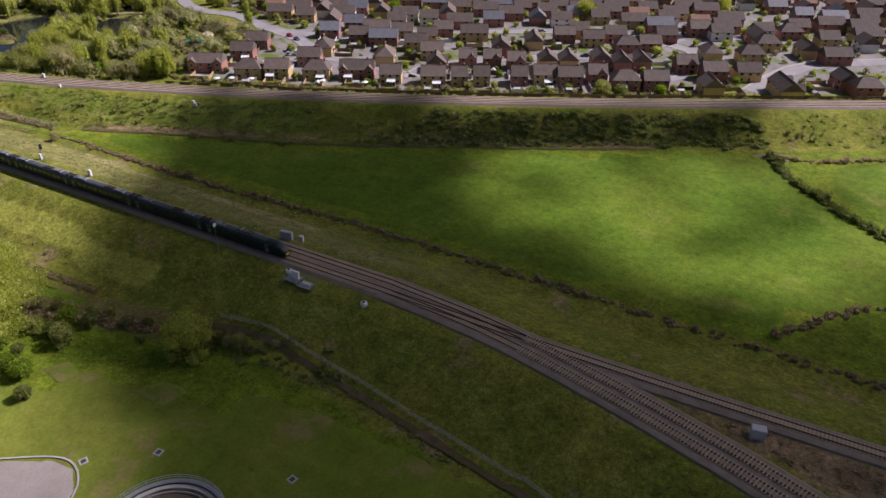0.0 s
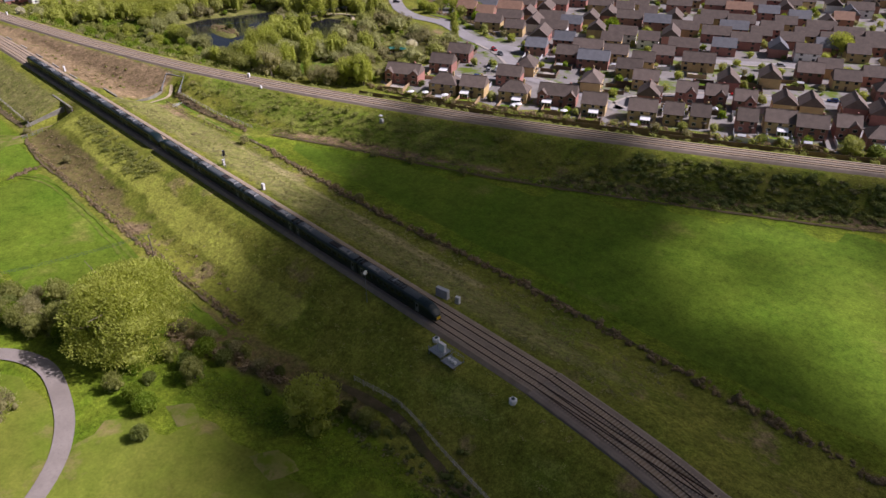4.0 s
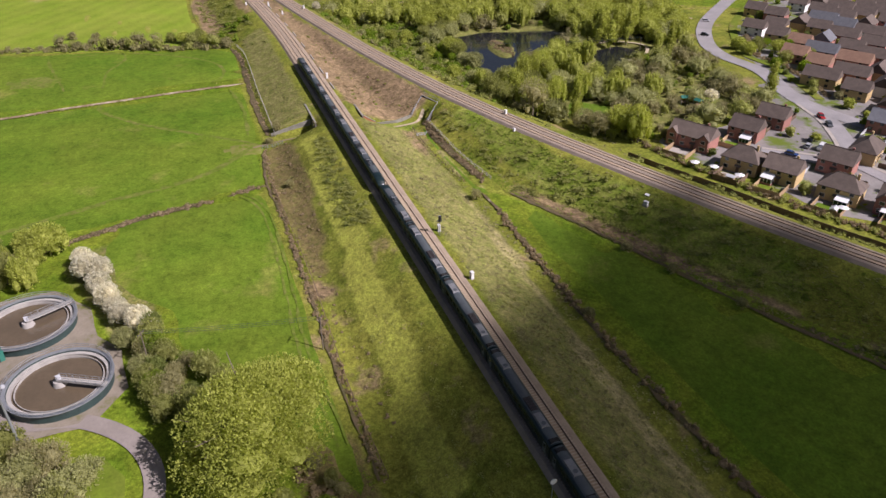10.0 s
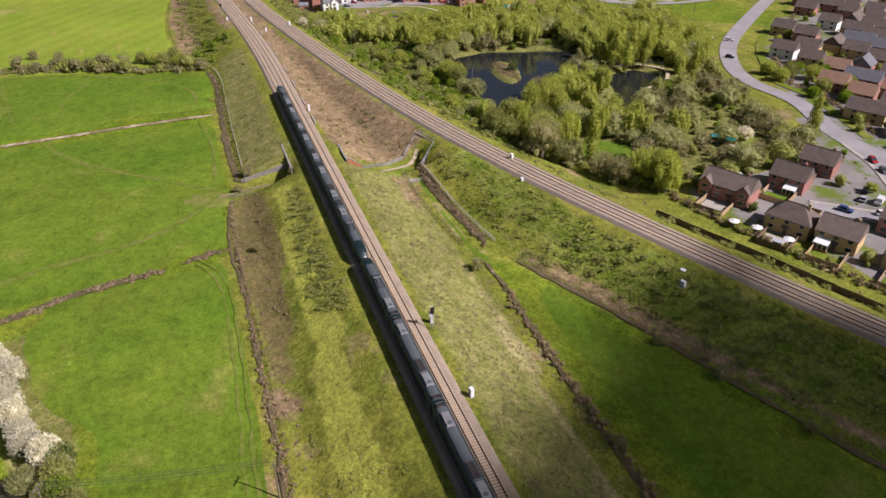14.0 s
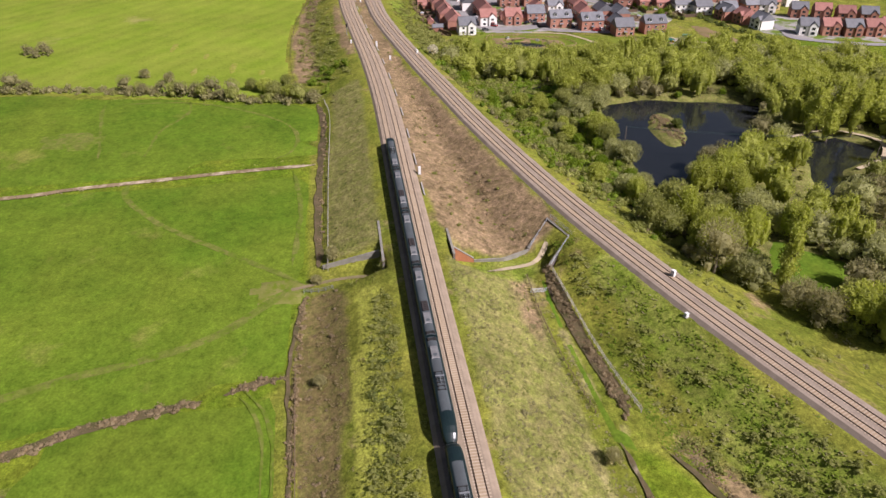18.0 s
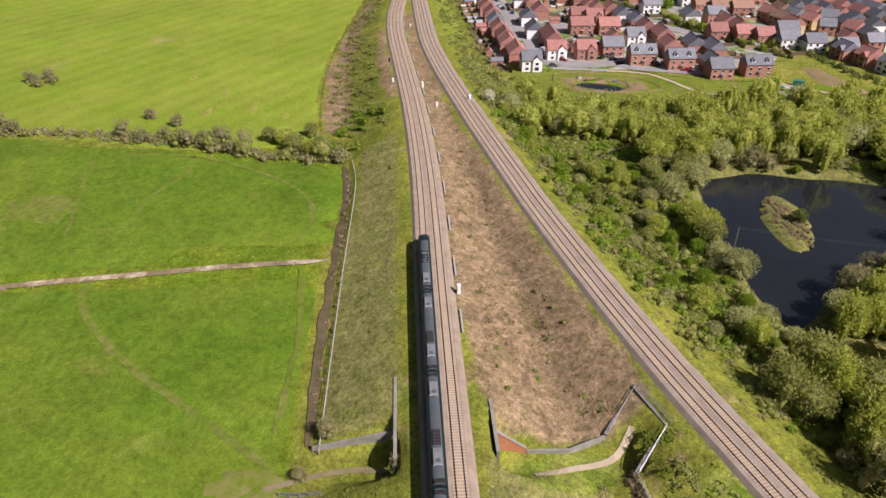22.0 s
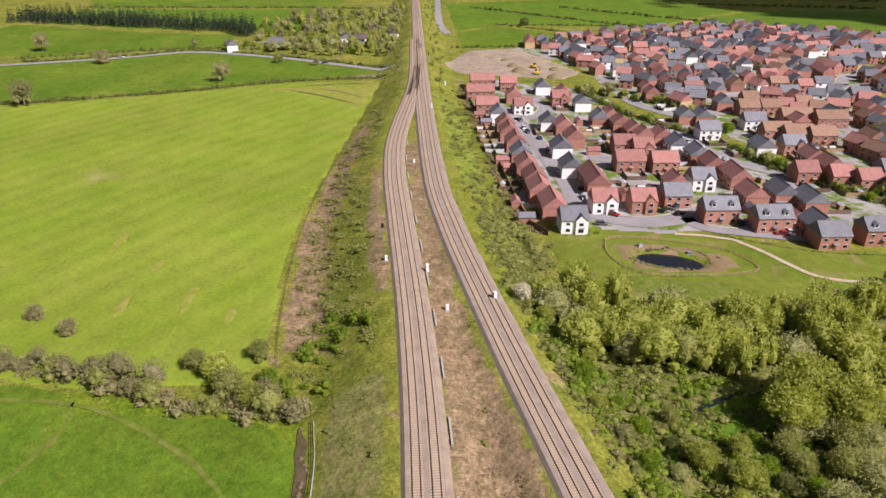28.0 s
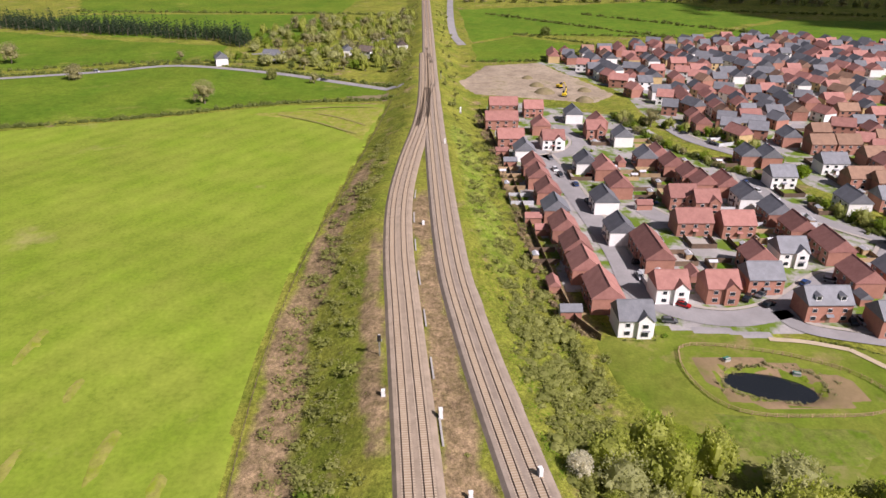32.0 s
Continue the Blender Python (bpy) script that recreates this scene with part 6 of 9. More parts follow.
for x, y, s in ((-232, 136, 0.45), (-169, 138, 0.4), (-191, 162, 0.45), (-178, 167, 0.4), (-160, 173, 0.4), (-305, 88, 0.5), (-296, 84, 0.4), (-259, 85, 0.4)):
    tree("twiggy", x, y, s, x * 7, int(-x) % 3, "single bushes on the banks")
for x, y in ((-510, -50), (-516, -56), (-514, -46), (-520, -50)):
    tree("twiggy", x, y, 0.8, x * 31, int(-x) % 3, "hedge trees")
tree("deep", -381, 214, 0.75, 0, 0)
# trees round the works
tree("bigwillow", -153, 62, 1.35, 20, 0)
tree("willow", -104, 76, 1.05, 80, 2)
tree("green", -128, 54, 0.7, 10, 1)
tree("deep", -122, 50, 0.6, 60, 0)
for i, (x, y) in enumerate(along([(-232, 28), (-222, 32), (-212, 35), (-203, 39), (-196, 43)], 4.2, 1.2, 3)):
    tree("blossom", x, y, r.uniform(0.9, 1.2), i * 67, i % 3, "blossoming hedge trees")
for i, (x, y) in enumerate(along([(-198, 43), (-190, 43), (-180, 45), (-170, 48), (-163, 52)], 4.0, 2.0, 5)):
    tree(("deep", "ash", "green", "twiggy")[i % 4], x, y, r.uniform(0.7, 0.95), i * 67, i % 2, "trees beside the works")
for i, (x, y) in enumerate(scatter([(-170, 18), (-160, 33), (-148, 34), (-138, 28), (-128, 8), (-165, -2)], 3.6, 8)):
    tree(("twiggy", "grey", "twiggy", "ash")[i % 4], x, y, r.uniform(0.75, 1.0), i * 50, i % 3, "trees inside the bend of the drive")
for i, (x, y) in enumerate(scatter([(-226, 18), (-240, 22), (-262, -4), (-258, -40), (-225, -30), (-219, -5)], 5.5, 12)):
    tree(("willow", "sallow", "ash")[i % 3], x, y, r.uniform(0.7, 1.05), i * 50, i % 3, "young trees beside the works")
for i, (x, y) in enumerate(along([(-146, 70), (-135, 76), (-118, 77), (-104, 80), (-90, 85)], 3.2, 1.8, 13)):
    tree(("twiggy", "ash", "twiggy", "twiggy", "deep")[i % 5], x, y, r.uniform(0.25, 0.5), i * 67, i % 2, "bushes along the lawn")
for i, (x, y) in enumerate(scatter([(-202, 36), (-197, 46), (-176, 57), (-162, 64), (-158, 50), (-174, 41)], 4.4, 14)):
    tree(("ash", "twiggy", "deep", "ash", "grey")[i % 5], x, y, r.uniform(0.55, 0.85), i * 67, i % 2, "trees beside the works")
for i, (x, y) in enumerate(scatter([(-146, 52), (-138, 72), (-128, 72), (-132, 50)], 4.6, 15)):
    tree(("green", "ash", "deep")[i % 3], x, y, r.uniform(0.4, 0.7), i * 67, i % 2, "trees beside the works")
# rough growth between the lawn and the bank
NETTLES = [(-147, 66), (-139, 60.5), (-121, 63), (-103, 69.5), (-85, 75), (-69, 80.5), (-60, 83.5), (-66, 85), (-90, 80), (-104, 74), (-124, 69.5), (-142, 69.5)]
thicket("nettles", scatter(NETTLES, 1.0, 301), GREEN, "tall fresh green nettles beside a lawn", (0.5, 1.2), 70, 0.15, 301, "nettles", tall=0.5)
thicket("nettles", scatter([(-152, 72), (-150, 79), (-134, 80), (-128, 76), (-138, 72)], 1.1, 302), GREEN, "bright green rough growth beside a ditch", (0.5, 1.1), 70, 0.15, 302, "nettles", tall=0.35)
thicket("hedge", along([(-150, 68), (-140, 70.5), (-128, 74), (-118, 78), (-108, 82)], 0.8, 1.6, 303), BROWNTWIG, "brown leafless hedge beside a lawn", (0.9, 1.9), 100, 0.13, 303)
thicket("reeds", along([(-96, 79), (-82, 81), (-68, 81.5), (-52, 79), (-38, 76)], 0.8, 0.9, 304), TWIG, "pale dead stalks along a drain", (0.4, 0.9), 70, 0.13, 304, tall=0.8)
# hedge trees between the fields
for i, (x, y) in enumerate(along([(-428, 80), (-433, 58), (-443, 31), (-450, 3), (-457, -33), (-464, -90)], 2.9, 2.4, 6)):
    if waves(np.array([x]), np.array([y]), 0.12, 23)[0] > -0.35:
        tree(("twiggy", "ash", "oak", "twiggy", "oak")[i % 5], x, y, r.uniform(0.45, 0.9), i * 61, i % 3, "hedge trees")
for x, y, k, s in ((-436, 66, "ash", 0.9), (-431, 72, "willow", 0.7), (-443, 62, "willow", 0.75), (-450, 70, "ash", 0.7), (-440, 74, "green", 0.65), (-446, 56, "ash", 0.7), (-470, 8, "twiggy", 0.7), (-462, 20, "twiggy", 0.7), (-760, -13, "oak", 1.45), (-700, -106, "oak", 1.6), (-871, -175, "oak", 1.4), (-820, -110, "twiggy", 1.6), (-822, 12, "ash", 0.9), (-812, 40, "oak", 0.7), (-1010, 25, "oak", 1.2), (-930, 62, "ash", 1.1), (-925, 76, "willow", 1.0), (-1010, 215, "deep", 1.6), (-716, 222, "oak", 1.0), (-640, 262, "green", 0.9), (-720, 250, "green", 0.6), (-625, 330, "oak", 1.0)):
    tree(k, x, y, s, x * 7, abs(int(x)) % 2, "single trees")
for i, (x, y) in enumerate(scatter([(-936, -36), (-966, -60), (-1000, -174), (-1030, -285), (-1060, -275), (-1022, -150), (-985, -40), (-955, -30)], 5.0, 31)):
    tree("pine", x, y, r.uniform(0.85, 1.15), i * 40, i % 3, "conifer belt")
for i, (x, y) in enumerate(along([(-885, -60), (-905, 20), (-935, 50), (-985, 70), (-1050, 85), (-1150, 80)], 11, 9, 41) + along([(-880, 70), (-910, 84), (-960, 92), (-1050, 94)], 9, 5, 42)):
    tree(("oak", "twiggy", "ash", "green", "deep")[i % 5], x, y, r.uniform(0.6, 1.0), i * 40, i % 2, "trees along the far road")
LANE = np.array([tuple(p) for p in smooth_line([(-910, -20), (-940, 40), (-960, 62), (-1000, 78)], 4)])
for i, (x, y) in enumerate(scatter([(-850, 10), (-845, 96), (-1130, 98), (-1090, 7), (-1010, -35), (-900, -25)], 8.5, 43)):
    if (((LANE - (x, y)) ** 2).sum(1) > 50).all() and free(x, y, 10):
        tree(("ash", "green", "ash", "oak", "grey", "deep", "sallow")[i % 7], x, y, r.uniform(0.6, 1.2), i * 40, i % 2, "trees along the far road")
for i, (x, y) in enumerate(along([(-1300, -420), (-1290, -200), (-1310, 60)], 9, 8, 44) + along([(-1260, 160), (-1280, 420), (-1230, 700)], 9, 8, 45)):
    tree(("twiggy", "ash", "oak")[i % 3], x, y, r.uniform(0.9, 1.4), i * 40, i % 2, "trees along the far road")
# garden and street trees
for x, y, k, s in ((-127, 392, "willow", 1.2), (-64, 450, "willow", 1.0), (-227, 352, "green", 1.1), (-72, 279, "deep", 1.0), (-79, 276, "ash", 0.9), (-58, 288, "green", 0.7), (-105, 266, "deep", 0.6), (-170, 240, "green", 0.5), (-130, 256, "ash", 0.5)):
    tree(k, x, y, s, x * 7, int(-x) % 2, "street trees")
for i, (x, y) in enumerate(along([(-607, 251), (-586, 262), (-561, 272), (-549, 292)], 3.2, 2.0, 55) + along([(-729, 211), (-711, 229), (-693, 250), (-656, 261)], 4.0, 2.5, 56)):
    if free(x, y, 5):
        tree(("deep", "green", "ash")[i % 3], x, y, r.uniform(0.45, 0.8), i * 40, i % 2, "hedge trees of the estate")
for i, (x, y) in enumerate(scatter([(-258, 215), (-120, 252), (-20, 310), (30, 345), (40, 470), (-120, 480), (-300, 520), (-440, 450), (-374, 352), (-320, 318), (-262, 290)], 7.5, 51)):
    if free(x, y, 6.5) and not near_street(x, y):
        tree(("ash", "green", "twiggy", "deep", "willow")[i % 5], x, y, r.uniform(0.3, 0.6), i * 40, i % 2, "garden trees")
for i, (x, y) in enumerate(scatter([(-340, 318), (-310, 312), (-285, 312), (-300, 335), (-335, 345)], 8, 52)):
    tree(("green", "willow", "ash")[i % 3], x, y, r.uniform(0.7, 0.9), i * 40, i % 2, "street trees")
for i, (x, y) in enumerate(along([(-735, 206), (-700, 214), (-683, 219), (-654, 232), (-637, 244)], 4.5, 1.5, 53) + along([(-612, 252), (-590, 258), (-576, 266), (-560, 274), (-535, 285)], 4.5, 1.5, 54)):
    tree(("deep", "green", "ash", "twiggy")[i % 4], x, y, r.uniform(0.4, 0.65), i * 40, i % 2, "hedge trees of the estate")

for mat_, items in JOINED.items():
    k, vs, qs = 0, [], []
    for v, q in items:
        vs.append(v)
        qs.append(q + k)
        k += len(v)
    tagged(new("distant_trees", grid_mesh("distant_trees", np.concatenate(vs), np.concatenate(qs), mat_, False)), "crowns of many far trees and hedge trees", "trees", kind="stuff")
tagged(new("distant_trunks", SHELLS_T.mesh("distant_trunks", BARK)), "grey trunks of many far trees", "trees", kind="stuff")

# scrub on the banks
south_b = [(-235, 150), (-150, 184), (-95, 209), (-45, 236), (20, 272), (60, 300), (30, 296), (-64, 243), (-121, 215), (-180, 188), (-232, 168)]
east_b = [(-140, 186), (-95, 208), (-45, 235), (-10, 254), (-20, 268), (-64, 244), (-121, 216)]
thicket("scrub", scatter(east_b, 2.6, 161), OLIVE, "olive scrub on the railway bank", (1.0, 2.6), 114, 0.13, 102, tall=0.7)
thicket("scrub", scatter(east_b, 4.5, 162), TWIG, "grey-brown scrub on the railway bank", (0.8, 2.0), 100, 0.13, 103, tall=0.7)
thicket("scrub", scatter(east_b, 2.4, 61), DEEP, "dense dark green scrub on the railway bank", (1.0, 2.8), 114, 0.13, 2, tall=0.8)
thicket("scrub", scatter(south_b, 2.6, 62, clump=True), OLIVE, "scattered olive scrub on the railway bank", (0.8, 2.6), 120, 0.12, 3, tall=0.5)
thicket("scrub", scatter([(-236, 148), (-290, 146), (-300, 152), (-250, 166), (-180, 190), (-200, 168)], 2.3, 63, clump=True), OLIVE, "low bramble scrub on the railway bank", (1.0, 3.0), 130, 0.11, 4, tall=0.4)
thicket("scrub", scatter([(-330, 119), (-304, 122), (-306, 140), (-330, 138), (-400, 127), (-440, 119)], 4.2, 64, clump=True), BROWNTWIG, "dry brown scrub between the lines", (0.8, 2.4), 105, 0.12, 5, tall=0.22)
thicket("scrub", scatter([(-330, 119), (-304, 122), (-306, 140), (-330, 138), (-400, 127), (-440, 119)], 5, 65, clump=True) + scatter([(-440, 112), (-470, 113), (-505, 110), (-500, 114), (-450, 119)], 3.2, 165, clump=True), OLIVE, "green scrub between the lines", (0.5, 1.2), 114, 0.13, 6)
BRAMBLE = [(-222, 94.5), (-262, 95), (-282, 98), (-280, 101.5), (-216, 102)]
thicket("scrub", scatter(BRAMBLE, 1.5, 66), OLIVE, "low olive bramble carpet on the railway bank", (1.2, 2.6), 110, 0.14, 7, tall=0.3)
thicket("scrub", scatter(BRAMBLE, 2.8, 166), DEEP, "darker bramble clumps on the railway bank", (0.9, 2.0), 110, 0.13, 107, tall=0.42)
thicket("scrub", scatter([(-205, 81.5), (-290, 82.5), (-288, 90), (-250, 90), (-210, 86)], 1.5, 167), BROWNTWIG, "dead brown growth at the foot of the bank", (0.6, 1.4), 70, 0.13, 108, tall=0.25)
thicket("scrub", scatter([(-305, 86), (-425, 87), (-440, 100), (-310, 100)], 6.5, 67, clump=True), OLIVE, "small green bushes on the railway bank", (0.6, 1.6), 114, 0.12, 8, tall=0.7)
thicket("scrub", scatter([(-430, 80), (-470, 76), (-520, 73), (-575, 75), (-660, 84), (-700, 92), (-640, 93), (-580, 89), (-520, 91), (-450, 97)], 3.0, 68, clump=True), OLIVE, "mixed scrub on the railway bank", (1.0, 3.4), 114, 0.12, 9, tall=0.55)
thicket("scrub", scatter([(-430, 80), (-470, 76), (-520, 73), (-575, 75), (-660, 84), (-700, 92), (-640, 93), (-580, 89), (-520, 91), (-450, 97)], 5.0, 69, clump=True), OLIVE, "loose olive scrub on the railway bank", (1.0, 3.6), 120, 0.12, 10, tall=0.5)
thicket("scrub", scatter([(-430, 92), (-436, 76), (-470, 84), (-460, 96)], 2.6, 70, clump=True), GREEN, "dense green scrub on the railway bank", (1.4, 3.4), 130, 0.13, 11)
thicket("scrub", scatter([(-452, 133), (-474, 141), (-500, 152), (-528, 146), (-577, 143), (-650, 142), (-742, 137), (-742, 122), (-650, 122), (-570, 124), (-513, 128)], 2.6, 71, clump=True), OLIVE, "mixed scrub on the bank below the estate", (0.8, 2.8), 120, 0.12, 12, tall=0.6)
thicket("scrub", scatter([(-452, 133), (-474, 141), (-500, 150), (-528, 141), (-577, 138), (-577, 130), (-513, 128)], 3.0, 72, clump=True), OLIVE, "green scrub on the bank below the estate", (1.0, 3.2), 130, 0.12, 13, tall=0.8)
thicket("scrub", scatter([(-446, 131), (-474, 141), (-500, 149), (-528, 143), (-545, 139), (-545, 130), (-500, 129)], 2.8, 171), OLIVE, "dense low olive scrub below the park", (1.2, 3.4), 120, 0.12, 71, tall=0.75)
thicket("scrub", scatter([(-446, 131), (-474, 141), (-500, 149), (-528, 143), (-528, 134), (-500, 129)], 3.2, 172), OLIVE, "dense olive scrub below the park", (1.2, 3.6), 120, 0.12, 72, tall=0.8)
thicket("scrub", along([(-520, 150), (-530, 144), (-577, 141), (-650, 140), (-735, 136)], 1.6, 1.6, 14), BROWNTWIG, "brown brambles below the estate fence", (0.9, 1.7), 114, 0.13, 14)
thicket("scrub", scatter([(-330, 160), (-300, 166), (-250, 188), (-200, 208), (-160, 222), (-160, 214), (-245, 182), (-290, 166), (-330, 156)], 1.7, 73, clump=True), OLIVE, "low scrub beside the railway", (0.6, 1.3), 104, 0.13, 15)
thicket("scrub", scatter([(-455, 137), (-420, 146), (-380, 156), (-340, 164), (-330, 158), (-375, 148), (-420, 140), (-452, 134)], 2.6, 74, clump=True), TWIG, "grey-brown scrub beside the railway", (0.8, 2.2), 104, 0.13, 16)
strip_b = [(-470, 136), (-450, 131), (-420, 138), (-380, 146), (-340, 155), (-300, 165), (-296, 176), (-340, 170), (-380, 162), (-420, 150), (-460, 142)]
thicket("scrub", scatter(strip_b, 2.6, 90, clump=True), OLIVE, "dense mixed scrub beside the railway", (0.9, 2.6), 110, 0.13, 50)
thicket("scrub", scatter(strip_b, 3.2, 91, clump=True), GREEN, "fresh green bushes beside the railway", (1.0, 3.0), 120, 0.12, 51)
thicket("scrub", scatter(strip_b, 3.4, 92, clump=True), BROWNTWIG, "brown scrub beside the railway", (0.7, 1.4), 90, 0.14, 52)
thicket("undergrowth", scatter(WOOD, 4.6, 75, clearing), OLIVE, "undergrowth of the woodland", (0.9, 2.0), 85, 0.15, 17)
thicket("hedge", along([(-10, 247), (-1, 230), (16, 212), (40, 192)], 1.0, 0.7, 18), DEEP, "thick dark field hedge", (1.5, 2.6), 133, 0.13, 18)
thicket("hedge", along([(-10, 247), (5, 249), (25, 262), (60, 280)], 1.2, 0.8, 19), BROWNTWIG, "brown field hedge", (1.0, 1.8), 114, 0.13, 19)
thicket("hedge", along([(4, 143), (14, 155), (26, 167), (60, 180)], 1.2, 0.9, 20), BROWNTWIG, "brown field hedge", (1.0, 1.8), 114, 0.13, 20)
thicket("hedge", along([(60, 136), (-60, 138), (-112, 139), (-169, 137.5), (-223, 139)], 0.9, 1.1, 21), BROWNTWIG, "grey-brown bushes along a ditch", (0.6, 1.5), 80, 0.13, 21)
thicket("hedge", along([(-234, 147.5), (-201, 161.5), (-149, 180.5), (-95, 207.5), (-45, 234.5)], 0.7, 1.3, 322), BROWNTWIG, "dead brown growth along the foot of the bank", (0.5, 1.2), 75, 0.13, 322, tall=0.5)
thicket("hedge", along([(-243, 143), (-267, 141), (-292, 140.5)], 0.7, 1.0, 22), BROWNTWIG, "brown hedge along a ditch", (0.7, 1.5), 104, 0.13, 22)
thicket("hedge", along([(-303, 85), (-355, 85), (-404, 86), (-424, 83)], 2.2, 0.8, 23), BROWNTWIG, "brown bushes along a ditch", (0.5, 1.1), 95, 0.12, 23)
thicket("hedge", along([(-140, 81), (-192, 80), (-247, 80), (-290, 81)], 0.8, 0.6, 24), BROWNTWIG, "dry brown growth along a ditch", (0.5, 1.1), 95, 0.12, 24)
thicket("hedge", along([(-262.5, 77), (-260, 68)], 0.7, 0.9, 25) + along([(-257.8, 62), (-255.2, 49), (-253, 40.5), (-249.5, 32), (-244.5, 18), (-240, -10), (-235, -60)], 0.7, 1.0, 125), BROWNTWIG, "dry brown reeds along a ditch", (0.8, 1.7), 85, 0.14, 25, tall=0.7)
thicket("hedge", along([(-428, 84), (-432, 58), (-442, 31), (-450, 3), (-457, -33), (-466, -120)], 1.3, 1.9, 26), TWIG, "grey-brown hedge between fields", (1.2, 2.9), 120, 0.17, 26, tall=1.15)
thicket("hedge", along([(-428, 84), (-432, 58), (-442, 31), (-450, 3), (-457, -33), (-466, -120)], 2.4, 1.9, 126), OLIVE, "olive growth in the hedge between fields", (1.0, 2.4), 120, 0.16, 126, tall=1.1)
thicket("hedge", along([(-770, 89), (-760, 28), (-733, -30), (-714, -83), (-650, -290)], 1.3, 0.8, 27), DEEP, "clipped dark field hedge", (1.7, 2.5), 95, 0.15, 27)
thicket("hedge", along([(-800, 90), (-822, 55), (-850, 5), (-872, -60), (-850, -104), (-826, -167)], 1.8, 1.2, 28), DEEP, "roadside hedge", (1.5, 2.6), 50, 0.24, 28)
thicket("hedge", along([(-888, 90), (-880, 40), (-878, -20), (-880, -75), (-838, -178)], 2.0, 2.0, 29), DEEP, "roadside hedge and bushes", (1.0, 2.4), 50, 0.26, 29)
thicket("hedge", along([(-1150, -250), (-1148, 0), (-1140, 60)], 3.0, 2.0, 30), DEEP, "far field hedge", (1.5, 2.6), 40, 0.40, 30)
thicket("hedge", along([(-885, 140), (-890, 190), (-900, 205), (-960, 245), (-1015, 190)], 2.4, 1.5, 31) + along([(-1015, 190), (-1000, 330), (-930, 470)], 3, 2, 32), DEEP, "far field hedge", (1.2, 2.4), 40, 0.35, 31)
thicket("hedge", along([(-738, 210), (-683, 220), (-654, 232), (-637, 244)], 1.3, 1.8, 33) + along([(-612, 252), (-587, 258), (-562, 272), (-535, 286)], 1.2, 1.8, 34), DEEP, "thick hedge through the estate", (1.2, 2.2), 114, 0.15, 33)
thicket("scrub", scatter([(-730, 116), (-950, 117), (-1200, 118), (-1200, 132), (-900, 130), (-740, 128)], 5, 76, clump=True) + scatter([(-700, 98), (-800, 101), (-1200, 104), (-1200, 92), (-800, 92)], 5, 77, clump=True), OLIVE, "scrub along the far railway", (1.0, 2.2), 45, 0.30, 35)
thicket("hedge", along([(-1154, 175), (-1003, 318)], 3, 2, 46) + along([(-1156, 278), (-1023, 417)], 3, 2, 47) + along([(-1198, 422), (-1147, 645)], 3, 2, 48), DEEP, "far field hedges", (1.5, 2.8), 40, 0.38, 46)
thicket("reeds", along([(-366, 83), (-364.5, 60), (-361.5, 34), (-358.5, 9), (-355, -12), (-348, -110)], 1.4, 1.0, 49), TWIG, "pale dry reeds along a ditch", (0.4, 1.0), 85, 0.12, 49, tall=0.7)
thicket("reeds", [(-382 + 14 * math.sqrt(r.random()) * math.cos(a), 211 + 4.6 * math.sqrt(r.random()) * math.sin(a)) for a in (r.uniform(0, 6.283) for _ in range(170))], BROWNTWIG, "dry reeds on the pond island", (0.5, 1.0), 95, 0.12, 36)
thicket("scrub", scatter([(-60, 88), (-92, 88), (-110, 82), (-125, 82), (-100, 92), (-60, 95)], 6.0, 79, clump=True) + scatter([(-120, 72), (-96, 84), (-70, 85), (-72, 82), (-95, 78)], 1.6, 80, clump=True), DEEP, "dark scrub along a fence", (0.8, 1.8), 114, 0.13, 37)
thicket("scrub", scatter([(-12, 104.5), (20, 105), (60, 108), (60, 96), (20, 97)], 2.0, 81, clump=True), BROWNTWIG, "purplish dry brambles between two lines", (0.6, 1.3), 95, 0.13, 38, tall=0.6)
thicket("scrub", scatter([(-140, 82), (-205, 80), (-290, 83), (-290, 89), (-150, 87)], 2.2, 82, clump=True), BROWNTWIG, "dry brown growth at the foot of the bank", (0.4, 1.0), 85, 0.11, 39, tall=0.7)
thicket("scrub", scatter([(-120, 118), (-280, 118), (-285, 131), (-225, 131), (-130, 126)], 11.0, 84, clump=True), TWIG, "dry bushes on the railway bank", (0.6, 1.5), 114, 0.12, 41, tall=0.7)
thicket("garden_shrubs", [p for p in scatter([(-520, 153), (-545, 148), (-660, 140), (-760, 138), (-735, 213), (-640, 248), (-575, 270), (-515, 262)], 6.5, 85) + scatter([(-258, 207), (-120, 252), (-20, 305), (30, 345), (20, 440), (-200, 340), (-262, 280)], 6.5, 86) if free(p[0], p[1], 6.5) and not near_street(*p)], GREEN, "garden shrubs between the houses", (0.6, 1.3), 95, 0.12, 42)


BACK = [(-262, 204), (-243, 208), (-225, 212), (-206, 218), (-185, 227), (-169, 234), (-150, 243), (-120, 258), (-90, 273), (-50, 292), (-20, 305)]
strip("verge", [(-462, 452), (-428, 408), (-380, 352), (-347, 326), (-326, 314), (-302, 312.5), (-264, 299)], 4.0, LAWN, "mown grass verge beside the estate road", "verge", 0.22)
thicket("hedge", along([(-456, 458), (-424, 415), (-376, 359), (-344, 331), (-325, 319), (-302, 317), (-266, 305)], 1.0, 0.8, 334), BROWNTWIG, "brown hedge and fence behind a grass verge", (0.8, 1.6), 80, 0.17, 334, tall=1.1)
thicket("hedge", along(BACK, 1.1, 1.4, 331), BROWNTWIG, "brown leafless hedge behind the gardens", (0.8, 1.8), 90, 0.15, 331, tall=1.1)
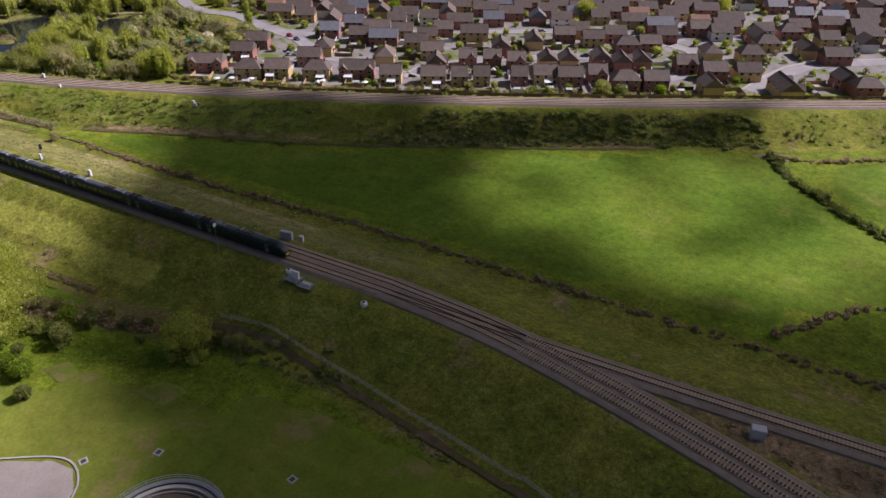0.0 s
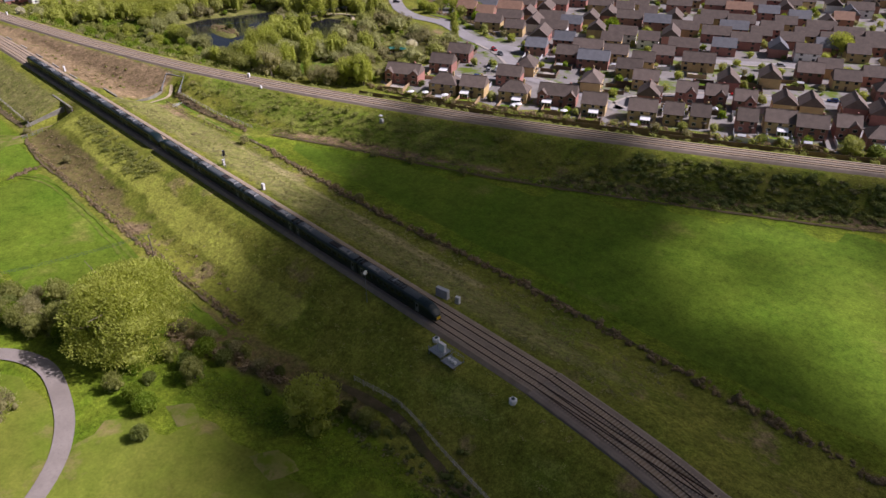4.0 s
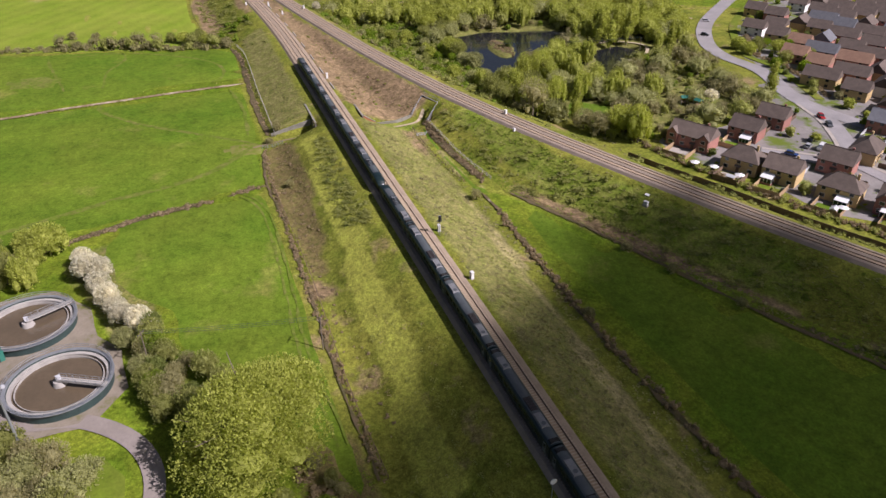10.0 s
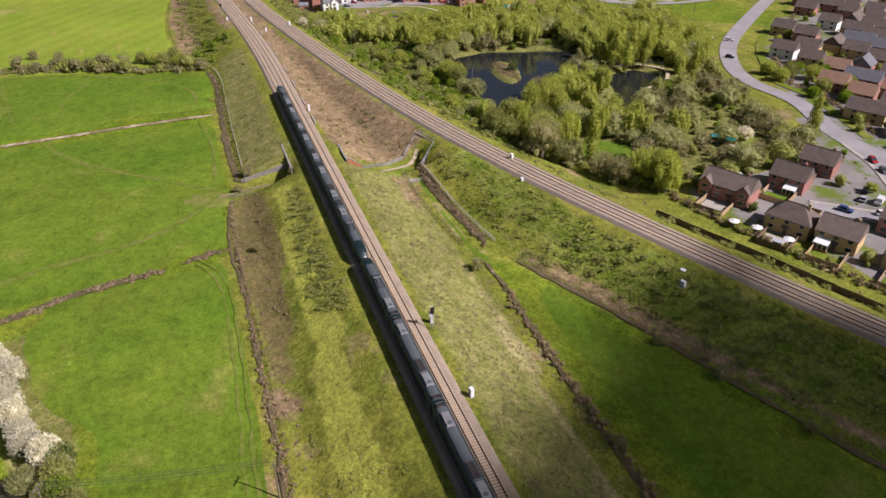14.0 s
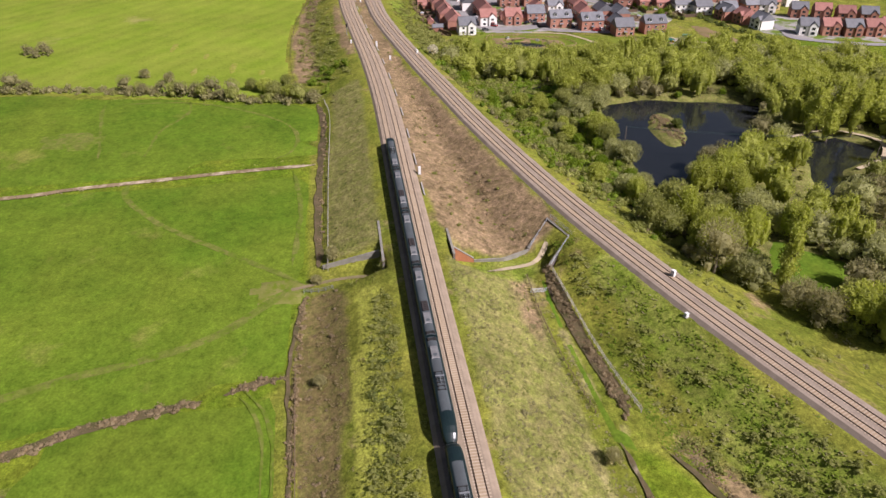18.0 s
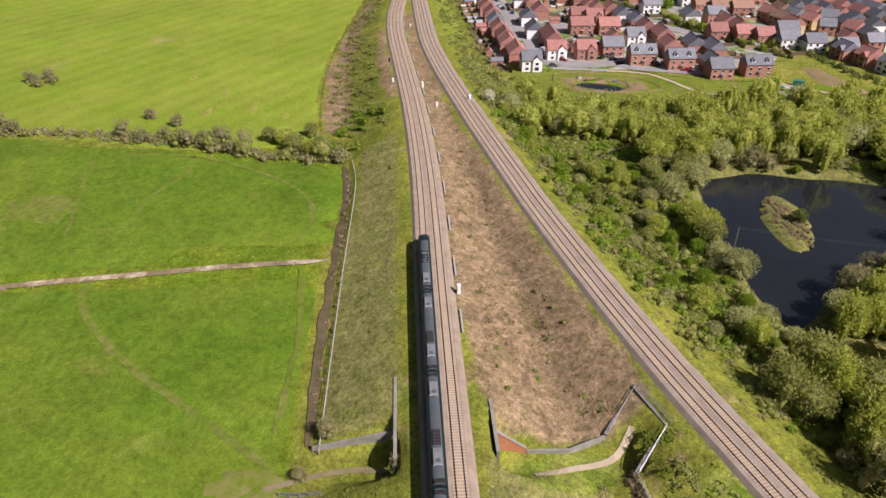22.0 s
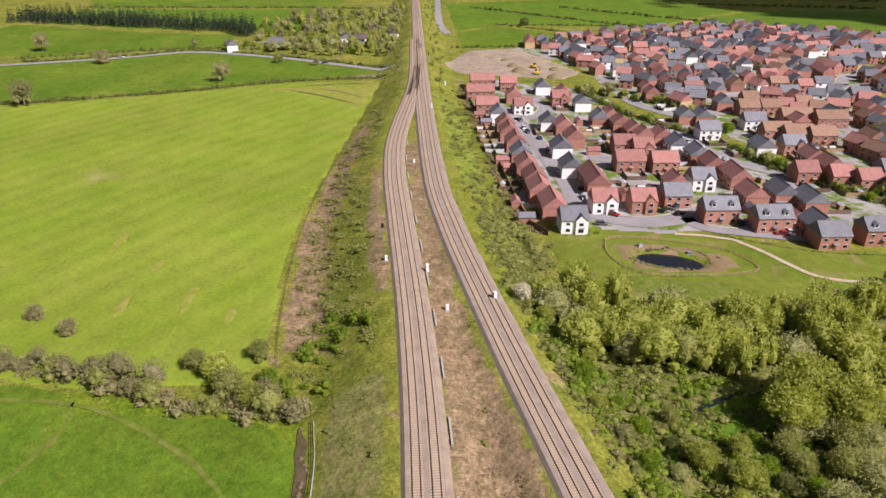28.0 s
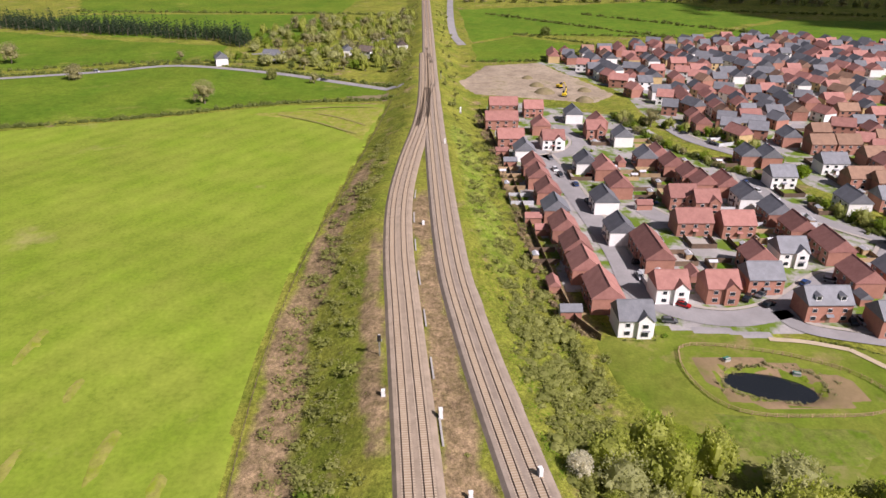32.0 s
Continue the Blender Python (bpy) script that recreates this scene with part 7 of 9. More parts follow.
thicket("hedge", along(BACK, 2.0, 1.8, 332), OLIVE, "olive bushes behind the gardens", (0.9, 2.4), 100, 0.16, 332, tall=1.1)
thicket("scrub", [p for p in scatter([(-262, 196), (-225, 205), (-185, 219), (-120, 250), (-50, 285), (-50, 279), (-120, 243), (-185, 211), (-225, 197), (-255, 190)], 2.6, 333, clump=True)], TWIG, "rough growth between the railway and the gardens", (0.5, 1.4), 60, 0.15, 333, tall=0.5)


def conservatory(x, y, yaw, u, D=8.4):
    """A lean-to of white frames and glass on the back wall of a house."""
    t = thing("conservatory", "white-framed glass conservatory on the back of a house", "conservatory", pose(x, y, BASE + 0.05, 0, 0, yaw) @ pose(u, -D / 2 - 1.45, 0), "conservatories")
    part("base_wall", Geo().box(0, 0, 0, 3.6, 2.7, 0.6), DARK_BRICK, t)
    part("glazing", Geo().box(0, 0, 0.6, 3.4, 2.5, 1.5), PANE, t)
    g = Geo()
    for a in (-1.7, -0.57, 0.57, 1.7):
        g.box(a, -1.27, 0.6, 0.12, 0.1, 1.55)
    for b in (-1.2, 0.0, 1.2):
        g.box(-1.72, b, 0.6, 0.1, 0.12, 1.55).box(1.72, b, 0.6, 0.1, 0.12, 1.55)
    part("frame", g, WHITE, t)
    part("roof", Geo().add([(-1.85, -1.45, 2.1), (1.85, -1.45, 2.1), (1.85, 1.4, 2.85), (-1.85, 1.4, 2.85), (-1.85, -1.45, 2.22), (1.85, -1.45, 2.22), (1.85, 1.4, 2.97), (-1.85, 1.4, 2.97)],
                           [(3, 2, 1, 0), (4, 5, 6, 7), (0, 1, 5, 4), (1, 2, 6, 5), (2, 3, 7, 6), (3, 0, 4, 7)]), WHITE, t, "pale translucent sheet roof")
    return t


for x, y, yaw, u in ((-211, 231, 28, -2.6), (-195, 238, 28, 2.0), (-180, 247, 28, -3.5), (-164, 249, 28, 0.5), (-147, 256, 28, 1.5), (-106, 281, 28, 1.0), (-74, 291, 28, -2.0), (-243, 244, 28, 2.0)):
    conservatory(x, y, yaw, u)


def trampoline(x, y):
    t = thing("trampoline", "round blue garden trampoline on steel legs", "trampoline", pose(x, y, BASE + 0.1))
    part("mat", Geo().lathe(0, 0, [(0.0, 0.78), (1.6, 0.78), (1.6, 0.82), (0.0, 0.82)], 24), BLACK, t)
    part("pad", Geo().lathe(0, 0, [(1.6, 0.76), (2.05, 0.76), (2.05, 0.86), (1.6, 0.86)], 24), BLUE, t, "blue padded rim")
    for k in range(4):
        a = k * 1.5708 + 0.5
        part("leg", Geo().tube((1.9 * math.cos(a), 1.9 * math.sin(a), -0.05), (1.9 * math.cos(a), 1.9 * math.sin(a), 0.78), 0.04), STEEL, t)
    return t


trampoline(-255.5, 231)


def parasol(x, y, z=BASE + 0.05):
    t = thing("parasol", "open white garden parasol on a pole", "parasol", pose(x, y, z), "parasols")
    part("pole", Geo().tube((0, 0, 0), (0, 0, 2.5), 0.04), STEEL, t)
    part("canopy", Geo().lathe(0, 0, [(0.0, 2.35), (1.5, 1.95), (1.55, 2.0), (0.0, 2.6)], 8), WHITE, t)
    part("foot", Geo().lathe(0, 0, [(0.0, 0.0), (0.3, 0.0), (0.3, 0.12), (0.0, 0.12)], 12), CONCRETE, t)
    return t


for x, y in ((-228, 211), (-223, 214.5), (-215, 218), (-187, 231), (-170, 238)):
    parasol(x, y)


# ---- treatment works ----
def settling_tank(x, y, R, arm):
    t = thing("settling_tank", "round open settling tank with brown water and walkway", "settling tank", pose(x, y, BASE + 0.1), "settling tanks")
    part("tank_wall", Geo().lathe(0, 0, [(R - 0.35, -0.3), (R, -0.3), (R, 2.2), (R - 0.35, 2.2)], 56), DARKSTEEL, t, "dark green panelled outer wall")
    part("rim_walkway", Geo().lathe(0, 0, [(R - 0.3, 2.2), (R + 0.45, 2.2), (R + 0.45, 2.36), (R - 0.3, 2.36)], 56), STEEL, t, "pale galvanised rim")
    part("inner_rim", Geo().lathe(0, 0, [(R - 1.1, 0.3), (R - 0.36, 0.3), (R - 0.36, 1.9), (R - 1.1, 1.9)], 56), CONCRETE, t)
    part("weir_ring", Geo().lathe(0, 0, [(R - 1.75, 1.0), (R - 1.6, 1.0), (R - 1.6, 1.75), (R - 1.75, 1.75)], 56), CONCRETE, t)
    g = Geo().lathe(0, 0, [(0.0, 0.0), (R - 0.4, 0.0), (R - 0.4, 1.3), (0.0, 1.3)], 56)
    part("water", g, SLUDGE, t, "brown murky water")
    part("hub", Geo().lathe(0, 0, [(0.0, 0.9), (1.5, 0.9), (1.1, 2.3), (0.0, 2.3)], 24), CONCRETE, t, "pale conical centre column")
    a = radians(arm)
    u, w = Vector((math.cos(a), math.sin(a), 0)), Vector((-math.sin(a), math.cos(a), 0))
    br = part("bridge", Geo().box((u * R / 2).x, (u * R / 2).y, 2.5, R + 0.6, 1.3, 0.22, arm), CONCRETE, t, "scraper bridge with handrails")
    g = Geo()
    for s in (-0.65, 0.65):
        for z in (3.1, 3.65):
            g.tube(tuple(w * s + Vector((0, 0, z))), tuple(u * (R + 0.3) + w * s + Vector((0, 0, z))), 0.05, n=5)
        for i in range(8):
            p = u * (R * i / 7) + w * s
            g.tube((p.x, p.y, 2.6), (p.x, p.y, 3.65), 0.045, n=5)
    part("handrail", g, STEEL, br)
    part("drive_motor", Geo().box(0, 0, 2.7, 0.9, 0.9, 0.7, 20), GREYBOX, br)
    g = Geo()
    n = 36
    for i in range(n):
        b = 6.2832 * i / n
        g.tube(((R + 0.4) * math.cos(b), (R + 0.4) * math.sin(b), 2.3), ((R + 0.4) * math.cos(b), (R + 0.4) * math.sin(b), 3.4), 0.04, n=4)
    for z in (2.9, 3.4):
        g.lathe(0, 0, [(R + 0.36, z - 0.04), (R + 0.44, z - 0.04), (R + 0.44, z + 0.04), (R + 0.36, z + 0.04)], 48)
    part("guard_rail", g, STEEL, t)
    return t


settling_tank(-184, 27, 9.8, 62)
settling_tank(-207.5, 18.5, 9.8, 118)
settling_tank(-73, 40.5, 10.0, -60)


def flood_mast(x, y, h):
    t = thing("lighting_mast", "tall grey steel mast with floodlights on top", "mast", pose(x, y, BASE + 0.1))
    part("pole", Geo().tube((0, 0, -0.2), (0, 0, h), 0.30, 0.18, 10), STEEL, t)
    part("base_plate", Geo().box(0, 0, 0, 1.4, 1.4, 0.3), CONCRETE, t)
    head = part("crossbar", Geo().box(0, 0, h, 0.3, 3.0, 0.25).tube((0, 0, h), (0, 0, h + 0.8), 0.08), STEEL, t)
    for y2 in (-1.2, -0.4, 0.5, 1.3):
        part("floodlight", Geo().box(0.3, y2, h - 0.1, 0.6, 0.55, 0.45, taper=0.8), GREYBOX, head)
    return t


flood_mast(-166.9, 22.4, 16.5)
t = thing("control_kiosk", "dark green metal control kiosk on the yard", "kiosk", pose(-197.5, 12.5, BASE + 0.2, 0, 0, 30))
part("body", Geo().box(0, 0, 0, 2.6, 4.6, 2.3), GREENBOX, t)
part("roof", wedge(Geo(), 4.9, 2.9, 2.3, 2.55), GREENBOX, t).rotation_euler = (0, 0, radians(90))
part("door", Geo().box(1.32, 0.8, 0.05, 0.06, 1.1, 2.0), DARKSTEEL, t)
for x, y in ((-217.6, 7.1), (-220, 9.5), (-216.4, 9.8)):
    t = thing("yellow_barrier", "bright yellow plastic barrier block on the yard", "barrier", pose(x, y, BASE + 0.2, 0, 0, x * 9), "yellow barriers")
    part("body", Geo().box(0, 0, 0, 2.4, 0.7, 1.0, taper=0.75), YELLOW, t)
    for s in (-0.8, 0.8):
        part("foot", Geo().box(s, 0, 0, 0.4, 1.0, 0.25), YELLOW, t)
t = thing("pump_house", "small white concrete chamber on the lawn", "chamber", pose(-138.8, 25.4, BASE + 0.15, 0, 0, 25))
part("body", Geo().box(0, 0, 0, 2.6, 2.2, 1.7), WHITE, t)
part("cap", Geo().box(0, 0, 1.7, 2.8, 2.4, 0.18), CONCRETE, t)
part("hatch", Geo().box(0.2, 0, 1.88, 1.0, 0.9, 0.08), DARKSTEEL, t)
for x, y in ((-88, 53), (-63, 60), (-141, 29), (-137, 25.2), (-98, 45)):
    t = thing("manhole", "square pale concrete manhole in the lawn", "manhole", pose(x, y, BASE + 0.14, 0, 0, x * 3), "manholes")
    part("surround", Geo().box(0, 0.6, 0, 1.5, 0.3, 0.14).box(0, -0.6, 0, 1.5, 0.3, 0.14).box(0.6, 0, 0, 0.3, 0.9, 0.14).box(-0.6, 0, 0, 0.3, 0.9, 0.14), CONCRETE, t)
    part("cover", Geo().box(0, 0, 0, 0.9, 0.9, 0.09), DARKSTEEL, t)
strip("kerb", [(-113, 37), (-103.5, 43), (-98.5, 43.6), (-94.2, 41), (-92, 37), (-91, 33)], 0.35, CONCRETE, "pale concrete kerb round the turning area", "kerb", 0.27)
strip("kerb", [(-168, 21), (-176, 17), (-184, 6)], 0.35, CONCRETE, "pale concrete kerb of the yard", "kerb", 0.27)


def power_pole(x, y, h, yaw, label="wooden power pole with a crossarm"):
    t = thing("power_pole", label, "pole", pose(x, y, gz(x, y), 0, 0, yaw), "power poles")
    part("pole", Geo().tube((0, 0, -0.3), (0, 0, h), 0.16, 0.11, 8), BARK, t)
    part("crossarm", Geo().box(0, 0, h - 0.5, 0.14, 2.2, 0.14), BARK, t)
    for y2 in (-0.95, 0, 0.95):
        part("insulator", Geo().tube((0, y2, h - 0.36), (0, y2, h - 0.05), 0.07, n=6), DARKSTEEL, t)
    return t


POLES = [(-185.4, 43.5, 9.0), (-178.3, 78.6, 8.6), (-362, 186.5, 9.5), (-338, 262, 10.5)]
for x, y, h in POLES:
    power_pole(x, y, h, 60)
for a, b in (POLES[:2], POLES[2:]):
    t = thing("power_line", "thin overhead wires between power poles", "wires", group="power lines")
    for o in (-0.9, 0.0, 0.9):
        g = Geo()
        pa, pb = Vector((a[0] + o * 0.8, a[1] + o * 0.5, gz(a[0], a[1]) + a[2])), Vector((b[0] + o * 0.8, b[1] + o * 0.5, gz(b[0], b[1]) + b[2]))
        pts = [pa.lerp(pb, i / 12) - Vector((0, 0, 0.06 * (pb - pa).length * (i / 12) * (1 - i / 12))) for i in range(13)]
        g.add([(p.x + 0.02 * c, p.y - 0.02 * c, p.z + 0.02 * e) for p in pts for c, e in ((-1, -1), (1, -1), (1, 1), (-1, 1))], [(4 * i + j, 4 * i + (j + 1) % 4, 4 * i + 4 + (j + 1) % 4, 4 * i + 4 + j) for i in range(12) for j in range(4)] + [(3, 2, 1, 0), (48, 49, 50, 51)])
        part("wire", g, DARKSTEEL, t)


# ---- fences and walls ----
def rail_fence(pts, h, gap, material, label, rails=(0.45, 0.95), name="fence", thick=0.09, group="post and rail fences"):
    t = thing(name, label, "fence", group=group)
    line = smooth_line(pts, gap)
    pos = [Vector((p.x, p.y, gz(p.x, p.y))) for p in line]
    post = Geo().box(0, 0, -0.3, thick * 1.4, thick * 1.4, h + 0.3).mesh("post", material)
    for p in pos:
        o = new("post", post)
        o.location = p
        o.parent = t
    for z in rails:
        g = Geo()
        for a, b in zip(pos[:-1], pos[1:]):
            g.tube((a.x, a.y, a.z + z), (b.x, b.y, b.z + z), thick * 0.55, n=4)
        part("rail", g, material, t)["kind"] = "stuff"
    return t


def board_fence(pts, h, material, label, group="board fences"):
    t = thing("fence", label, "fence", group=group)
    line = [Vector(p) for p in pts]
    for a, b in zip(line[:-1], line[1:]):
        n = max(1, round((b - a).length / 6.0))
        for i in range(n):
            p, q = a.lerp(b, i / n), a.lerp(b, (i + 1) / n)
            m = (p + q) / 2
            yaw = math.degrees(math.atan2(q.y - p.y, q.x - p.x))
            z = gz(m.x, m.y)
            part("panel", Geo().box(m.x, m.y, z - 0.1, (q - p).length - 0.02, 0.07, h + 0.1, yaw or 0.01), material, t)
    return t


rail_fence([(-301, 86.8), (-330, 87), (-355, 87.2), (-404, 88), (-424, 86)], 1.3, 3.0, CONCRETE, "pale concrete post and rail fence along the bank", (0.3, 0.75, 1.2))
rail_fence([(-106, 87.5), (-93, 88.9), (-79, 87), (-64.5, 85.1), (-51.2, 82.8), (-39.2, 80.7), (-30.5, 79), (-23.7, 77.9), (10, 66)], 1.4, 2.6, CONCRETE, "weathered post and rail fence above a drain", (0.4, 0.8, 1.25))
rail_fence([(-140, 82), (-166, 81), (-209, 81.5), (-263, 80)], 1.2, 4.0, FENCE, "old wooden fence along a ditch", (0.5, 1.0))
rail_fence([(-243, 145.5), (-256, 144), (-267, 143), (-280, 142), (-292, 141)], 1.3, 2.5, CONCRETE, "pale concrete fence above a ditch", (0.4, 0.8, 1.2))
rail_fence([(-244, 136.8), (-262, 135), (-278, 134.6), (-291, 135.2)], 1.2, 2.5, FENCE, "old wooden fence beside a grass strip", (0.4, 0.9))
rail_fence([(-514.4, 169.5), (-507, 168), (-498.5, 169.3), (-492, 173), (-489, 180), (-488.5, 192), (-489, 203), (-492, 210.5), (-497, 211), (-504.5, 206.5), (-511.2, 196), (-515.5, 182), (-516.3, 173), (-514.4, 169.5)], 1.15, 2.2, NEWFENCE, "low wooden fence round the park pond", (0.4, 0.75, 1.1))
rail_fence([(-283, 239), (-285, 251), (-269, 252), (-265, 237), (-283, 239)], 1.1, 2.0, NEWFENCE, "low wooden fence round a play lawn", (0.5, 1.0))
rail_fence([(-446, 74.5), (-471, 71.5), (-516, 69.5), (-571, 71.5), (-660, 80.5), (-762, 90)], 1.1, 4.5, FENCE, "old field fence along the foot of the bank", (0.5, 1.0), thick=0.07)
rail_fence([(-292.5, 81), (-291.5, 88)], 1.2, 1.6, STEEL, "grey metal gate posts at the underpass path", (0.4, 0.8, 1.2))
t = thing("field_gate", "pale grey metal field gate across a grass strip", "gate", pose(-284.5, 136.4, gz(-284.5, 136.4), 0, 0, 88))
part("gate_frame", Geo().tube((-1.9, 0, 0.15), (1.9, 0, 0.15), 0.05).tube((-1.9, 0, 1.15), (1.9, 0, 1.15), 0.05).tube((-1.9, 0, 0), (-1.9, 0, 1.25), 0.06).tube((1.9, 0, 0), (1.9, 0, 1.25), 0.06), STEEL, t)
for z in (0.4, 0.65, 0.9):
    part("bar", Geo().tube((-1.9, 0, z), (1.9, 0, z), 0.035), STEEL, t)


def wall_run(name, a, b, z0, za, zb, thick, material, label, cap=True):
    """A retaining wall from a to b whose top falls from za to zb."""
    t = thing(name, label, "wall", group="underpass walls")
    p, q = Vector(a), Vector(b)
    w = (q - p).normalized()
    n = Vector((-w.y, w.x)) * thick / 2
    def run(o, lo_a, lo_b, hi_a, hi_b):
        k = n * o
        v = [(p.x - k.x, p.y - k.y, lo_a), (q.x - k.x, q.y - k.y, lo_b), (q.x + k.x, q.y + k.y, lo_b), (p.x + k.x, p.y + k.y, lo_a), (p.x - k.x, p.y - k.y, hi_a), (q.x - k.x, q.y - k.y, hi_b), (q.x + k.x, q.y + k.y, hi_b), (p.x + k.x, p.y + k.y, hi_a)]
        return Geo().add(v, [(3, 2, 1, 0), (4, 5, 6, 7), (0, 1, 5, 4), (1, 2, 6, 5), (2, 3, 7, 6), (3, 0, 4, 7)])
    part("wall_face", run(1.0, z0, z0, za, zb), material, t)
    if cap:
        part("coping", run(1.2, za, zb, za + 0.15, zb + 0.15), COPING, t, "pale stone coping")
    return t


ORANGE_BRICK = surface("orange_brick", (0.50, 0.22, 0.12), (0.42, 0.17, 0.09), 0.9, scale=0.8, fine=5.0, bump=0.03)
GREY_BRICK = surface("sooty_brick", (0.20, 0.17, 0.15), (0.14, 0.12, 0.105), 0.9, scale=0.8, fine=5.0, bump=0.03)
wall_run("underpass_wall", (-314, 100.4), (-294, 100.4), -8, -1.2, -1.2, 0.5, GREY_BRICK, "dark brick abutment wall under the railway")
wall_run("underpass_wall", (-302, 85.5), (-301.5, 99.8), -8, -6.3, -2.6, 0.4, COPING, "pale concrete wing wall beside the path")
wall_run("underpass_wall", (-307, 117.6), (-294.5, 117.6), -8, -1.0, -1.0, 0.5, GREY_BRICK, "dark brick parapet wall beside the railway")
wall_run("underpass_wall", (-300.4, 117.8), (-299.4, 123.4), -8, -2.2, -5.8, 0.5, ORANGE_BRICK, "orange brick wing wall with a falling top")
wall_run("underpass_wall", (-299.4, 123.5), (-299.2, 131), -8, -6.4, -6.4, 0.35, COPING, "low grey concrete wall beside the path")
wall_run("underpass_wall", (-299.2, 131), (-301.5, 138), -8, -6.4, -5.8, 0.35, COPING, "low grey concrete wall beside the path")
wall_run("underpass_wall", (-301.5, 138), (-309.5, 144.6), -8.5, -5.4, -2.6, 0.5, GREY_BRICK, "dark brick wing wall beside the tunnel mouth")
# No opening is cut: this solid dark wall imitates the shade inside the tunnel.
wall_run("underpass_wall", (-309.5, 145.0), (-299.6, 148.0), -8.5, -1.6, -1.6, 0.6, GREY_BRICK, "solid dark brick wall in place of the shaded tunnel mouth")
wall_run("underpass_wall", (-299.6, 147.4), (-292.5, 140.8), -8.5, -2.2, -5.6, 0.5, GREY_BRICK, "dark brick wing wall beside the tunnel mouth")
for pts in ([(-301.8, 138.6), (-309.6, 145.2)], [(-309.4, 145.8), (-299.6, 148.6)], [(-299.2, 147.8), (-292.3, 141.4)]):
    t = thing("handrail", "pale galvanised railing above the tunnel mouth", "railing", group="railings")
    (x1, y1), (x2, y2) = pts
    za, zb = {0: (-5.2, -2.4), 1: (-1.4, -1.4), 2: (-2.0, -5.4)}[[-301.8, -309.4, -299.2].index(x1)]
    for i in range(6):
        f = i / 5
        x, y, z = x1 + (x2 - x1) * f, y1 + (y2 - y1) * f, za + (zb - za) * f
        part("post", Geo().tube((x, y, z - 0.6), (x, y, z + 1.2), 0.05, n=5), STEEL, t)
    for dz in (0.4, 0.8, 1.2):
        part("bar", Geo().tube((x1, y1, za + dz), (x2, y2, zb + dz), 0.05, n=5), STEEL, t)


# ---- lineside things ----
def cabinet(x, y, z, yaw, w=0.9, d=0.6, h=1.6, mat_=None, label="pale grey lineside cabinet on a concrete base"):
    t = thing("lineside_cabinet", label, "cabinet", pose(x, y, z, 0, 0, yaw), "lineside cabinets")
    part("body", Geo().box(0, 0, 0.1, w, d, h), mat_ or WHITE, t)
    part("base", Geo().box(0, 0, -0.5, w + 0.3, d + 0.3, 0.6), CONCRETE, t)
    part("lid", Geo().box(0, 0, 0.1 + h, w + 0.1, d + 0.12, 0.1, taper=0.9), mat_ or WHITE, t)
    part("door", Geo().box(0, -d / 2 - 0.02, 0.2, w - 0.15, 0.04, h - 0.2), GREYBOX, t)
    return t


for x, y, yaw, w, h in ((-183.5, 114.9, 10, 0.9, 1.7), (-340.5, 114.4, 0, 1.0, 2.0), (-481.5, 110.6, 5, 0.9, 2.0), (-464.8, 127.6, 15, 1.0, 2.2), (-276.3, 165.2, 25, 1.0, 2.0), (-201, 173.5, 20, 1.2, 0.9), (-104.8, 115.7, 10, 1.0, 1.5), (-460.5, 115.2, 0, 0.7, 1.3), (-576.8, 107.3, 0, 0.8, 1.0), (-663, 116.6, 0, 0.8, 2.2), (-719, 126, 0, 2.0, 2.0), (-488.6, 99.0, 0, 0.8, 1.3), (-262, 162, 20, 0.7, 0.8)):
    cabinet(x, y, max(gz(x, y), -0.95), yaw, w, 0.7, h)
cabinet(-108.9, 115.0, gz(-108.9, 115), 8, 3.2, 0.9, 2.0, GREYBOX, "wide pale grey equipment cabinet beside the track")
cabinet(5.5, 102.8, gz(5.5, 102.8), 12, 2.4, 1.6, 1.9, GREYBOX, "pale blue-grey equipment housing among brambles")


def signal_post(x, y, h, label, ladder=True):
    z = gz(x, y)
    t = thing("railway_signal", label, "signal", pose(x, y, z), "railway signals")
    part("post", Geo().tube((0, 0, -0.4), (0, 0, h), 0.09, 0.09, 8), STEEL, t)
    head = part("signal_head", Geo().box(0, 0, h - 1.0, 0.45, 0.5, 1.5), GREYBOX, t)
    part("backboard", Geo().box(0.25, 0, h - 1.1, 0.05, 0.8, 1.7), BLACK, head)
    for z2 in (h - 0.75, h - 0.3, h + 0.15):
        part("hood", Geo().tube((0.27, 0, z2), (0.52, 0, z2), 0.12, n=8), BLACK, head)
    if ladder:
        g = Geo().tube((-0.5, -0.2, 0), (-0.3, -0.2, h - 1), 0.035, n=4).tube((-0.5, 0.2, 0), (-0.3, 0.2, h - 1), 0.035, n=4)
        for i in range(8):
            zz = 0.4 + i * (h - 1.4) / 8
            g.tube((-0.48 + 0.18 * zz / h, -0.2, zz), (-0.48 + 0.18 * zz / h, 0.2, zz), 0.025, n=4)
        part("ladder", g, STEEL, t)
        part("platform", Geo().box(-0.35, 0, h - 1.15, 0.8, 1.1, 0.07), STEEL, t)
    return t


